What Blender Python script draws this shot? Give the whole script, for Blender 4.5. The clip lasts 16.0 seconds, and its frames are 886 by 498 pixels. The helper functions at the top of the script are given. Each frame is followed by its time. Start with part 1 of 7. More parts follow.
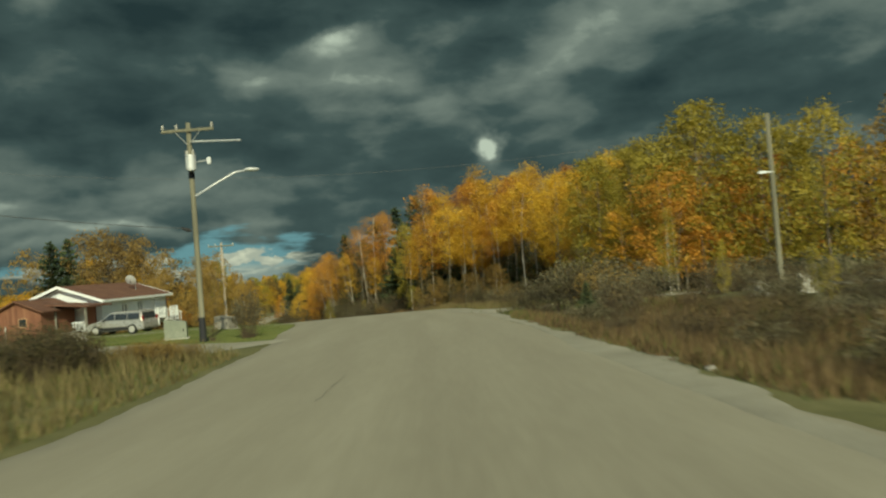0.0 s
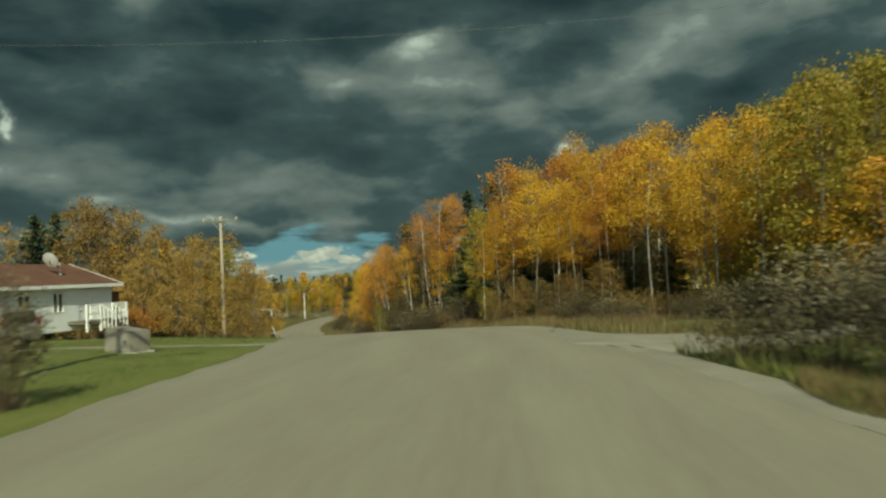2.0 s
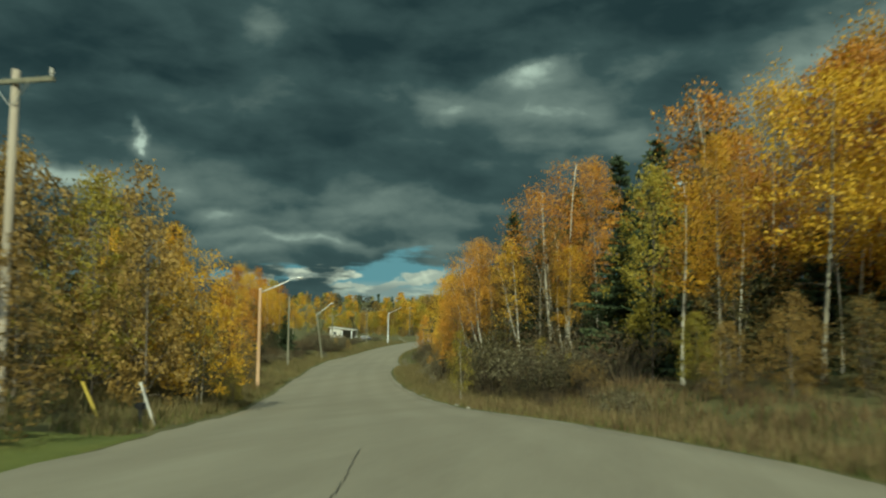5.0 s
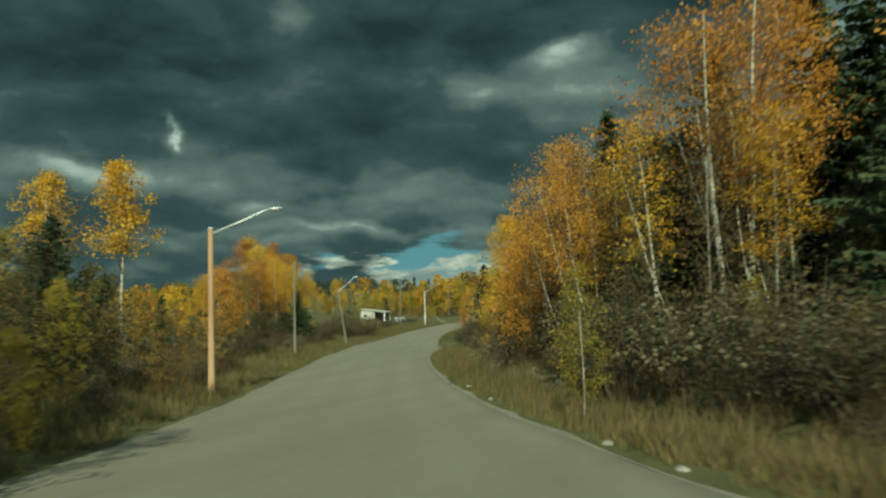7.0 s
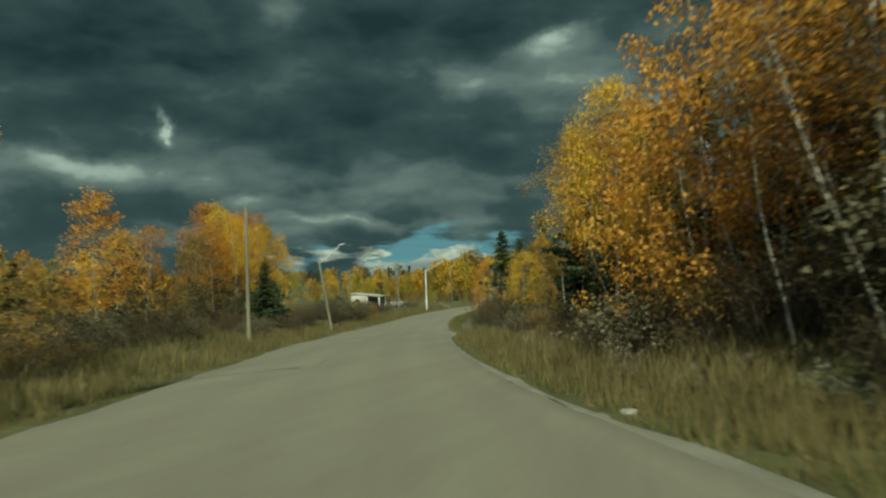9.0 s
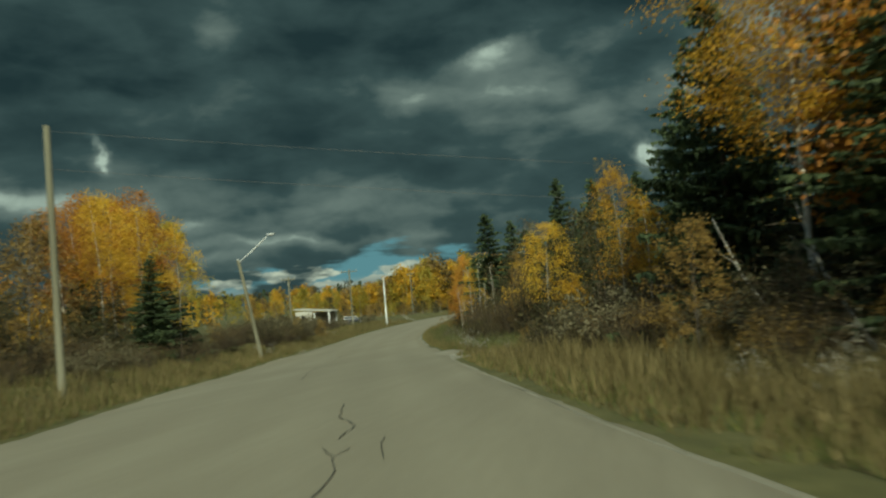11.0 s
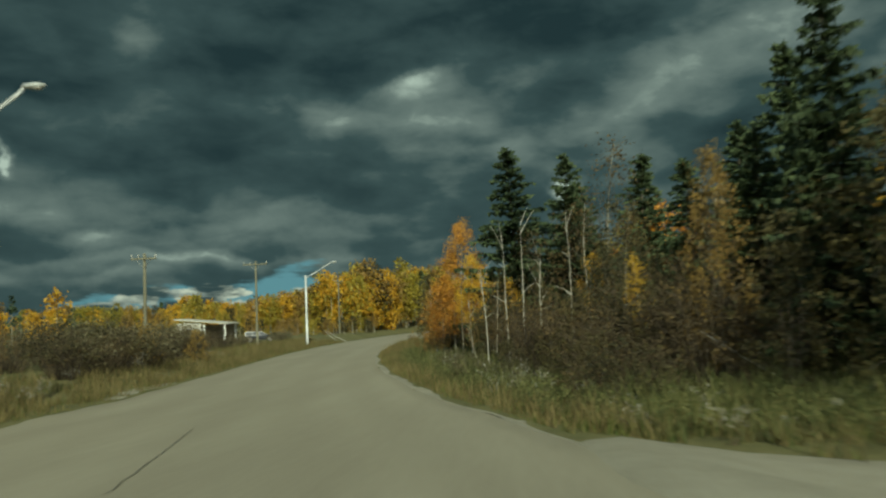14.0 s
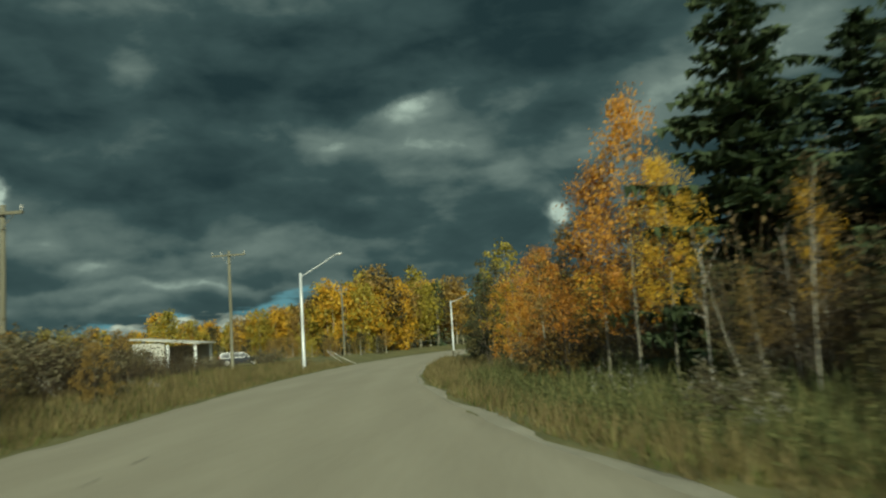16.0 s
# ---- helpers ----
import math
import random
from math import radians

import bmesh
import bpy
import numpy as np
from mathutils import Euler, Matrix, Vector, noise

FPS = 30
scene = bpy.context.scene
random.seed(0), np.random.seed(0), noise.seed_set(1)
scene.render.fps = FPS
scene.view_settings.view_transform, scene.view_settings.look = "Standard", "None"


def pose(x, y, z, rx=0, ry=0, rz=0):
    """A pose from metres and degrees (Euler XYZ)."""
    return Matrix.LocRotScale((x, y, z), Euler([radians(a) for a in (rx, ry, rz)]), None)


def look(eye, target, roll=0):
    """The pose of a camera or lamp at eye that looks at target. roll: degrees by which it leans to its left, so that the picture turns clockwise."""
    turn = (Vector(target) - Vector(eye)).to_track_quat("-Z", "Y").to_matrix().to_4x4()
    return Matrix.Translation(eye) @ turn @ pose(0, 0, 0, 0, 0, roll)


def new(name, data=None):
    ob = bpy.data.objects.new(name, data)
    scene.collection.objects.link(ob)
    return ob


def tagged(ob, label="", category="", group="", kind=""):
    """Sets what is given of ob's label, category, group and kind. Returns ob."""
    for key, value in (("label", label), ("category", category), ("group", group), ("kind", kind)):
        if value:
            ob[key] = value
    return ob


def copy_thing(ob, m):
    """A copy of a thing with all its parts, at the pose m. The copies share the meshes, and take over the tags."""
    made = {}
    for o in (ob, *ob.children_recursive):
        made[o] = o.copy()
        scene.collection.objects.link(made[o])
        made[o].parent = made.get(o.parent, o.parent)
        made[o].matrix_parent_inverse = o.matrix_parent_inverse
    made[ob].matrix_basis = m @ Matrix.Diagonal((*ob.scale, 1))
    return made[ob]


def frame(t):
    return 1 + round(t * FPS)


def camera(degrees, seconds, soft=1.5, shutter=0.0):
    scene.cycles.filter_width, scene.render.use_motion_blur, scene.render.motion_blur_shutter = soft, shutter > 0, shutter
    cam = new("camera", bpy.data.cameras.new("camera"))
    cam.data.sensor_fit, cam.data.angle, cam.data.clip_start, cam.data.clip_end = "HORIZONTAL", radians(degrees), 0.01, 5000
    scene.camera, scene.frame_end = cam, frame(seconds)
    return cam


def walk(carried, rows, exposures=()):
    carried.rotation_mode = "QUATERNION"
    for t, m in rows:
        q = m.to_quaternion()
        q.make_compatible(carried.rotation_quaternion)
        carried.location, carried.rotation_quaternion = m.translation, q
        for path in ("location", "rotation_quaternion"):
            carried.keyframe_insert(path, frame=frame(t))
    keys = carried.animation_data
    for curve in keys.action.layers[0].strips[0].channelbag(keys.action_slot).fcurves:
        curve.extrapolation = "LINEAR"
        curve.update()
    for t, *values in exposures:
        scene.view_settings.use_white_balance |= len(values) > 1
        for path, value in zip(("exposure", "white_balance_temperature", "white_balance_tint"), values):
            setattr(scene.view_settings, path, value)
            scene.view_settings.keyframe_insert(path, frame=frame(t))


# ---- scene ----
EXPOSURES = [(0.0, 0.02, 7050, -12.0), (3.5, 0.04, 6650, -15.0), (6.8, -0.02, 6300, -23.0), (11.0, -0.18, 6450, -17.0), (16.0, -0.06, 6450, -16.0)]  # seconds, stops, kelvin, tint
cam = camera(60.7, 16.0, soft=2.3, shutter=0.5)
# seconds, eye in metres, then yaw to the left, pitch up and lean to the left in degrees
PATH = [
    (0, (0.000, -0.000, 1.600), (-0.00, 1.12, -4.57)),
    (0.5, (-0.056, 5.732, 1.315), (1.76, 1.78, -1.92)),
    (1, (-0.241, 11.648, 1.106), (3.26, 2.02, -2.06)),
    (1.5, (-0.586, 17.591, 0.961), (4.67, 1.22, -0.78)),
    (2, (-0.943, 23.435, 0.821), (5.70, 1.73, -2.47)),
    (2.5, (-1.434, 29.291, 0.686), (6.76, 2.56, -1.94)),
    (3, (-2.039, 35.249, 0.529), (6.80, 2.87, -1.00)),
    (3.5, (-2.890, 41.310, 0.373), (8.19, 3.05, -0.02)),
    (4, (-3.931, 47.451, 0.199), (10.14, 3.85, 1.10)),
    (4.5, (-5.238, 53.599, -0.046), (12.31, 4.68, 1.55)),
    (4.7, (-5.812, 56.046, -0.166), (12.94, 4.22, 1.22)),
    (5.2, (-7.335, 62.049, -0.540), (13.75, 3.82, 0.52)),
    (5.8, (-9.332, 69.071, -1.113), (14.73, 3.35, -0.01)),
    (6.3, (-11.138, 74.807, -1.681), (15.54, 2.95, -0.46)),
    (6.8, (-13.074, 80.463, -2.321), (16.35, 2.55, -1.15)),
    (7, (-13.886, 82.711, -2.594), (16.12, 2.68, -1.18)),
    (7.5, (-16.027, 88.301, -3.285), (15.84, 2.88, -2.38)),
    (8, (-18.220, 94.007, -3.954), (16.17, 2.36, -2.75)),
    (8.5, (-20.470, 99.728, -4.583), (16.48, 1.57, -3.21)),
    (8.7, (-21.350, 102.022, -4.817), (16.25, 1.84, -2.59)),
    (9.2, (-23.509, 107.770, -5.354), (15.37, 1.99, -1.69)),
    (9.7, (-25.633, 113.539, -5.817), (14.48, 2.14, -1.62)),
    (10.3, (-28.167, 120.492, -6.269), (13.42, 2.32, -2.52)),
    (10.8, (-30.297, 126.312, -6.551), (12.54, 2.47, -4.53)),
    (11, (-31.161, 128.647, -6.639), (11.71, 2.89, -4.93)),
    (11.5, (-33.360, 134.513, -6.799), (10.13, 2.57, -4.55)),
    (12, (-35.125, 140.236, -7.027), (9.00, 2.80, -5.10)),
    (12.5, (-37.088, 146.054, -7.342), (7.88, 2.35, -4.69)),
    (13, (-39.059, 151.981, -7.725), (6.96, 2.42, -4.16)),
    (13.5, (-40.919, 157.813, -8.060), (6.23, 3.12, -4.36)),
    (14, (-42.537, 163.590, -8.458), (5.33, 4.50, -2.48)),
    (14.5, (-44.079, 169.274, -8.880), (5.69, 3.89, -1.48)),
    (15, (-45.686, 175.079, -9.205), (6.29, 5.29, -1.79)),
    (15.5, (-47.338, 180.950, -9.428), (6.33, 5.44, -2.19)),
    (16, (-48.971, 186.867, -9.615), (5.00, 6.23, -3.67)),
]


def aim(eye, turn):
    yaw, pitch, lean = (radians(a) for a in turn)
    ahead = Vector((-math.sin(yaw) * math.cos(pitch), math.cos(yaw) * math.cos(pitch), math.sin(pitch)))
    return look(eye, Vector(eye) + ahead, math.degrees(lean))


walk(cam, [(t, aim(eye, turn)) for t, eye, turn in PATH], EXPOSURES)

# ---- light: a low sun behind the car, a heavy cloud deck ahead ----
SUN_AZ, SUN_EL = 167.0, 33.0  # degrees clockwise from +y, above the horizon


def dir_of(az, el):
    a, e = radians(az), radians(el)
    return Vector((math.sin(a) * math.cos(e), math.cos(a) * math.cos(e), math.sin(e)))


sun = new("sun", bpy.data.lights.new("sun", "SUN"))
sun.data.energy, sun.data.angle, sun.data.color = 4.2, radians(0.6), (1.0, 0.91, 0.76)
sun.matrix_world = look((0, 0, 60), Vector((0, 0, 60)) - dir_of(SUN_AZ, SUN_EL))


class Net:
    """Short hand for building node trees."""

    def __init__(self, tree):
        self.tree = tree
        tree.nodes.clear()

    def node(self, kind, **sets):
        n = self.tree.nodes.new(kind)
        for key, value in sets.items():
            setattr(n, key, value)
        return n

    def put(self, socket, value):
        if isinstance(value, bpy.types.NodeSocket):
            self.tree.links.new(value, socket)
        elif value is not None:
            socket.default_value = value

    def math(self, op, a, b=None, c=None, clamp=False):
        n = self.node("ShaderNodeMath", operation=op, use_clamp=clamp)
        for s, v in zip(n.inputs, (a, b, c)):
            self.put(s, v)
        return n.outputs[0]

    def vec(self, op, a, b=None):
        n = self.node("ShaderNodeVectorMath", operation=op)
        self.put(n.inputs[0], a)
        self.put(n.inputs[1], b)
        return n.outputs["Value"] if op in ("DOT_PRODUCT", "LENGTH") else n.outputs[0]

    def noise(self, vector, scale, detail=4.0, rough=0.55, distortion=0.0):
        n = self.node("ShaderNodeTexNoise")
        self.put(n.inputs["Vector"], vector)
        self.put(n.inputs["Scale"], scale)
        self.put(n.inputs["Detail"], detail)
        self.put(n.inputs["Roughness"], rough)
        self.put(n.inputs["Distortion"], distortion)
        return n.outputs["Fac"]

    def span(self, value, a, b, c=0.0, d=1.0, smooth=True):
        n = self.node("ShaderNodeMapRange", interpolation_type="SMOOTHSTEP" if smooth else "LINEAR")
        for s, v in zip(n.inputs, (value, a, b, c, d)):
            self.put(s, v)
        return n.outputs[0]

    def mix(self, fac, a, b, blend="MIX"):
        n = self.node("ShaderNodeMix", data_type="RGBA", blend_type=blend)
        self.put(n.inputs["Factor"], fac)
        self.put(n.inputs["A"], (*a, 1) if isinstance(a, tuple) and len(a) == 3 else a)
        self.put(n.inputs["B"], (*b, 1) if isinstance(b, tuple) and len(b) == 3 else b)
        return n.outputs["Result"]


world = bpy.data.worlds.new("sky")
scene.world = world
world.use_nodes = True
w = Net(world.node_tree)
way = w.node("ShaderNodeTexCoord").outputs["Generated"]
air = w.node("ShaderNodeTexSky", sky_type="NISHITA", sun_disc=False, sun_elevation=radians(SUN_EL), sun_rotation=radians(SUN_AZ))
parted = w.node("ShaderNodeSeparateXYZ")
w.put(parted.inputs[0], way)
broad = w.noise(w.vec("MULTIPLY", way, (3.6, 3.6, 10.0)), 1.0, 3.0, 0.45, 0.1)
billow = w.noise(w.vec("MULTIPLY", way, (6.0, 6.0, 14.0)), 1.7, 5.0, 0.46, 0.2)
thick = w.math("ADD", w.math("MULTIPLY", broad, 0.55), w.math("MULTIPLY", billow, 0.55))
curl = w.noise(w.vec("MULTIPLY", way, (13.0, 13.0, 27.0)), 1.6, 6.0, 0.55, 0.5)


def ragged(scale, amount):
    """The direction of view, shaken by noise, for torn cloud edges."""
    n = w.node("ShaderNodeTexNoise")
    w.put(n.inputs["Vector"], way)
    w.put(n.inputs["Scale"], scale)
    w.put(n.inputs["Detail"], 5.0)
    return w.vec("ADD", way, w.vec("MULTIPLY", w.vec("SUBTRACT", n.outputs["Color"], (0.5, 0.5, 0.5)), (amount, amount, amount)))


ragged_way, crisp_way = ragged(9.0, 0.07), ragged(40.0, 0.035)


def lobe(az, el, wide, tall, slope=0, crisp=1.0):
    """1 at a direction in the sky, falling off around it (degrees)."""
    d = dir_of(az, el)
    side = Vector((d.y, -d.x, 0)).normalized()
    over = side.cross(d)
    s, c = math.sin(radians(slope)), math.cos(radians(slope))
    side, over = side * c + over * s, over * c - side * s
    torn = crisp_way if wide < 2.0 else ragged_way
    a = w.math("DIVIDE", w.vec("DOT_PRODUCT", torn, tuple(side)), math.sin(radians(wide)))
    b = w.math("DIVIDE", w.vec("DOT_PRODUCT", torn, tuple(over)), math.sin(radians(tall)))
    if crisp > 1.0:
        b = w.math("MULTIPLY_ADD", w.math("MAXIMUM", b, 0.0), crisp - 1.0, b)
    r = w.math("ADD", w.math("MULTIPLY", a, a), w.math("MULTIPLY", b, b))
    near = w.span(w.vec("DOT_PRODUCT", way, tuple(d)), 0.0, 0.1)
    return w.math("MULTIPLY", w.math("EXPONENT", w.math("MULTIPLY", r, -1.0)), near)


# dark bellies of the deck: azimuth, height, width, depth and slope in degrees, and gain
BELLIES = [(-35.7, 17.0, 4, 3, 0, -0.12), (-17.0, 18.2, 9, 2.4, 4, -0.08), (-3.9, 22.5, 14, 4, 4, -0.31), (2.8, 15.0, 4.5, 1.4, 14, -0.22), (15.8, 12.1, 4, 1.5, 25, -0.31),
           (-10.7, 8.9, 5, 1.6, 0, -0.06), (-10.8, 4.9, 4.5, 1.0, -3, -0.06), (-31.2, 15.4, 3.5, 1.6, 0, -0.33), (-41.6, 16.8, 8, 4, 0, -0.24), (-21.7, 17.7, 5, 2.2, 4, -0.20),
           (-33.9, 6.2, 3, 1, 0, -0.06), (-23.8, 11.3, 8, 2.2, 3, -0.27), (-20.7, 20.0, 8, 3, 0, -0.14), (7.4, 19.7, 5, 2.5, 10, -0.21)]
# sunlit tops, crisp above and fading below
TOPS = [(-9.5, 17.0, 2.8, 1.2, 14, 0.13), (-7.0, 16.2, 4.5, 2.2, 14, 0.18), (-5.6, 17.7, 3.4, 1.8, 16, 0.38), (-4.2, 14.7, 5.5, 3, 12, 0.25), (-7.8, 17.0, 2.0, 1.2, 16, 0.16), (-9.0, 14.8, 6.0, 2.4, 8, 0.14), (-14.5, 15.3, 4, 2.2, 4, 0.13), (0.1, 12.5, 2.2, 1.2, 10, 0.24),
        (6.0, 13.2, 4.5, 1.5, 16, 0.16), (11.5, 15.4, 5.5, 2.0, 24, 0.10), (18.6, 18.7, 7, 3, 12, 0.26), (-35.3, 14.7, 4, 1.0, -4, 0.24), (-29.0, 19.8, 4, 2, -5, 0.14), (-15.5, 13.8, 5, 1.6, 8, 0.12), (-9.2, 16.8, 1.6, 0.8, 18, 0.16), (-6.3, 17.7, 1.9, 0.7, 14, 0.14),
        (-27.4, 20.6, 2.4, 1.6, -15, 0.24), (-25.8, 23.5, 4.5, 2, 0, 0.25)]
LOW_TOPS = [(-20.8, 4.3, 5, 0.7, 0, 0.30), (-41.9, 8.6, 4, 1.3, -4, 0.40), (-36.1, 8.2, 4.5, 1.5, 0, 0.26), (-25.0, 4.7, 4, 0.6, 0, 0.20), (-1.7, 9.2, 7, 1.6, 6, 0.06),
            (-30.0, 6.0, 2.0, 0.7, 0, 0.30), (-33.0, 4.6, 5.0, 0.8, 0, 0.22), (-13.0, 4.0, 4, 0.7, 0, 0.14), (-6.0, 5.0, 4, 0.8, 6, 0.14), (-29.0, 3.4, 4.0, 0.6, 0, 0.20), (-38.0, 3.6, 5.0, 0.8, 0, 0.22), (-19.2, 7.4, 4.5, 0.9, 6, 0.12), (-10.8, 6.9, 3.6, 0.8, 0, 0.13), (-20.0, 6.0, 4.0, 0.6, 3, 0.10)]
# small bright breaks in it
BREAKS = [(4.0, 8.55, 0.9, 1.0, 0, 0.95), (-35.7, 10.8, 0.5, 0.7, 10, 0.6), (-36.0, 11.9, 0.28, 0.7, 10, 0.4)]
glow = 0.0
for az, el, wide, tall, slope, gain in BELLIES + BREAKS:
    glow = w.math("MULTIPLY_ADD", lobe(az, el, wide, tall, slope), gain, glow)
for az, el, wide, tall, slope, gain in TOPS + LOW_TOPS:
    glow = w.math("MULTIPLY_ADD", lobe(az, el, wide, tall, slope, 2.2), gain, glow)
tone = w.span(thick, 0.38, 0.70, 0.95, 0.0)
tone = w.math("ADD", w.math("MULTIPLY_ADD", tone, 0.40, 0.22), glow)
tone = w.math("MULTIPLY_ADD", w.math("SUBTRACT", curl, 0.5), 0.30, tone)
ramp = w.node("ShaderNodeValToRGB")
w.put(ramp.inputs[0], tone)
for n, (pos, col) in enumerate(((0.0, (0.020, 0.036, 0.044)), (0.38, (0.053, 0.080, 0.089)), (0.72, (0.17, 0.20, 0.20)), (1.0, (0.50, 0.54, 0.51)))):
    e = ramp.color_ramp.elements[n] if n < 2 else ramp.color_ramp.elements.new(pos)
    e.position, e.color = pos, (*col, 1)
cloud = ramp.outputs[0]
# a clear strip low ahead, with bright fair-weather clouds in it
strip = w.noise(w.vec("MULTIPLY", way, (9.0, 9.0, 40.0)), 1.3, 5.0, 0.55)
puff = w.noise(w.vec("MULTIPLY", way, (9.0, 9.0, 20.0)), 4.0, 5.0, 0.55)
gap = w.math("MAXIMUM", lobe(-16.5, 1.2, 7.5, 2.6), w.math("MULTIPLY", lobe(-2.5, 2.0, 5.0, 1.4), 0.9))
gap = w.math("MAXIMUM", gap, w.math("MULTIPLY", lobe(-25.0, 1.4, 13.0, 1.5), 0.55))
clear = w.span(w.math("MULTIPLY_ADD", strip, 1.5, gap), 1.18, 1.46)
# heaped clouds: azimuth, height, width and depth
HEAPS = [(-15.0, 1.7, 2.2, 0.9), (-13.2, 1.5, 1.6, 0.7), (-21.8, 1.9, 2.0, 0.8), (-23.8, 1.5, 2.0, 0.7), (-18.6, 1.0, 3.0, 0.6), (-26.6, 1.6, 2.4, 0.6), (-10.5, 1.2, 2.0, 0.6), (-2.3, 4.1, 2.8, 0.6), (-30.0, 1.3, 3.0, 0.6)]
heap = 0.0
for az, el, wide, tall in HEAPS:
    heap = w.math("MAXIMUM", heap, lobe(az, el, wide, tall, 0, 1.7))
white = w.span(w.math("MULTIPLY_ADD", w.math("SUBTRACT", puff, 0.5), 1.3, heap), 0.36, 0.60)
under = w.math("MULTIPLY", w.span(parted.outputs["Z"], 0.034, 0.012), w.span(strip, 0.40, 0.56))
shade = w.mix(w.math("MAXIMUM", w.math("MULTIPLY", under, 0.9), w.span(puff, 0.62, 0.40, 0.0, 0.55)), (0.62, 0.61, 0.53), (0.20, 0.235, 0.245))
veil = w.math("MULTIPLY", w.span(parted.outputs["Z"], 0.026, 0.010), 0.85)
blue = w.mix(w.math("MAXIMUM", white, veil), (0.14, 0.275, 0.345), shade)
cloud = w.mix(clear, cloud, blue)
# behind the car the sky is open
open_sky = w.span(parted.outputs["Y"], 0.25, -0.35)
sky = w.node("ShaderNodeBackground")
w.put(sky.inputs["Color"], air.outputs[0])
w.put(sky.inputs["Strength"], 0.10)
deck_light = w.node("ShaderNodeBackground")
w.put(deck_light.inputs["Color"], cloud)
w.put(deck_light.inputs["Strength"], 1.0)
both = w.node("ShaderNodeMixShader")
w.put(both.inputs[0], open_sky)
w.put(both.inputs[1], deck_light.outputs[0])
w.put(both.inputs[2], sky.outputs[0])
w.put(w.node("ShaderNodeOutputWorld").inputs[0], both.outputs[0])


# ---- materials ----
def material(name, colors, scale=1.0, rough=0.85, bump=0.0, bump_scale=30.0, metal=0.0, per_object=0.0, island=0.0, through_light=0.0, stretch=(1, 1, 1), fine=None, lanes=0.0):
    """A surface of two or more colours mixed by noise at two sizes (metres), with fine relief."""
    m = bpy.data.materials.new(name)
    m.use_nodes = True
    n = Net(m.node_tree)
    where = n.node("ShaderNodeTexCoord").outputs["Object"]
    where = n.vec("MULTIPLY", where, stretch)
    big = n.noise(where, scale, 4.0, 0.6)
    small = n.noise(where, fine or scale * 9.0, 5.0, 0.65)
    mixed = n.math("ADD", n.math("MULTIPLY", big, 0.6), n.math("MULTIPLY", small, 0.4))
    if lanes:  # paler and darker bands along the way of the wheels
        lane = n.node("ShaderNodeAttribute", attribute_name="lane").outputs["Fac"]
        lane = n.math("ADD", lane, n.math("MULTIPLY", n.math("SUBTRACT", big, 0.5), 0.25))
        band = n.math("COSINE", n.math("MULTIPLY", lane, 14.0))
        mixed = n.math("ADD", mixed, n.math("MULTIPLY", n.math("MULTIPLY", band, lanes), n.span(big, 0.3, 0.7, 0.2, 0.7)))
    if per_object:
        mixed = n.math("ADD", mixed, n.math("MULTIPLY", n.math("SUBTRACT", n.node("ShaderNodeObjectInfo").outputs["Random"], 0.5), per_object))
    if island:
        mixed = n.math("ADD", mixed, n.math("MULTIPLY", n.math("SUBTRACT", n.node("ShaderNodeNewGeometry").outputs["Random Per Island"], 0.5), island))
    ramp = n.node("ShaderNodeValToRGB")
    n.put(ramp.inputs[0], mixed)
    for k, c in enumerate(colors):
        pos = 0.3 + 0.4 * k / max(1, len(colors) - 1)
        e = ramp.color_ramp.elements[k] if k < 2 else ramp.color_ramp.elements.new(pos)
        e.position, e.color = pos, (*c, 1)
    b = n.node("ShaderNodeBsdfPrincipled")
    n.put(b.inputs["Base Color"], ramp.outputs[0])
    n.put(b.inputs["Roughness"], n.span(small, 0.2, 0.8, max(0.02, rough - 0.1), min(1.0, rough + 0.1), False))
    n.put(b.inputs["Metallic"], metal)
    if bump:
        r = n.node("ShaderNodeBump")
        n.put(r.inputs["Strength"], bump)
        n.put(r.inputs["Distance"], 0.02)
        n.put(r.inputs["Height"], n.noise(where, bump_scale, 4.0, 0.7))
        n.put(b.inputs["Normal"], r.outputs[0])
    end = b.outputs[0]
    if through_light:
        t = n.node("ShaderNodeBsdfTranslucent")
        n.put(t.inputs["Color"], ramp.outputs[0])
        x = n.node("ShaderNodeMixShader")
        n.put(x.inputs[0], through_light)
        n.put(x.inputs[1], end)
        n.put(x.inputs[2], t.outputs[0])
        end = x.outputs[0]
    n.put(n.node("ShaderNodeOutputMaterial").inputs[0], end)
    return m


ASPHALT = material("old_asphalt", [(0.235, 0.21, 0.152), (0.275, 0.25, 0.182), (0.315, 0.288, 0.212)], 0.55, 0.9, 0.35, 60, fine=9.0, stretch=(1, 0.10, 1), lanes=0.09)
GRAVEL = material("pale_gravel", [(0.20, 0.185, 0.14), (0.285, 0.265, 0.20), (0.37, 0.345, 0.27)], 0.6, 0.95, 0.8, 35, fine=22.0)
SOIL = material("autumn_verge", [(0.055, 0.055, 0.018), (0.115, 0.11, 0.036), (0.19, 0.17, 0.07)], 0.35, 0.95, 0.9, 18)
LAWN = material("mown_lawn", [(0.080, 0.105, 0.017), (0.135, 0.158, 0.027), (0.20, 0.19, 0.045)], 0.4, 0.95, 0.9, 25)
DRY_GRASS = material("dry_grass", [(0.098, 0.079, 0.029), (0.175, 0.138, 0.053), (0.275, 0.218, 0.094)], 0.3, 0.8, island=0.5, through_light=0.3)
GREEN_GRASS = material("green_grass", [(0.06, 0.09, 0.018), (0.11, 0.145, 0.03), (0.21, 0.20, 0.06)], 0.3, 0.8, island=0.5, through_light=0.3)
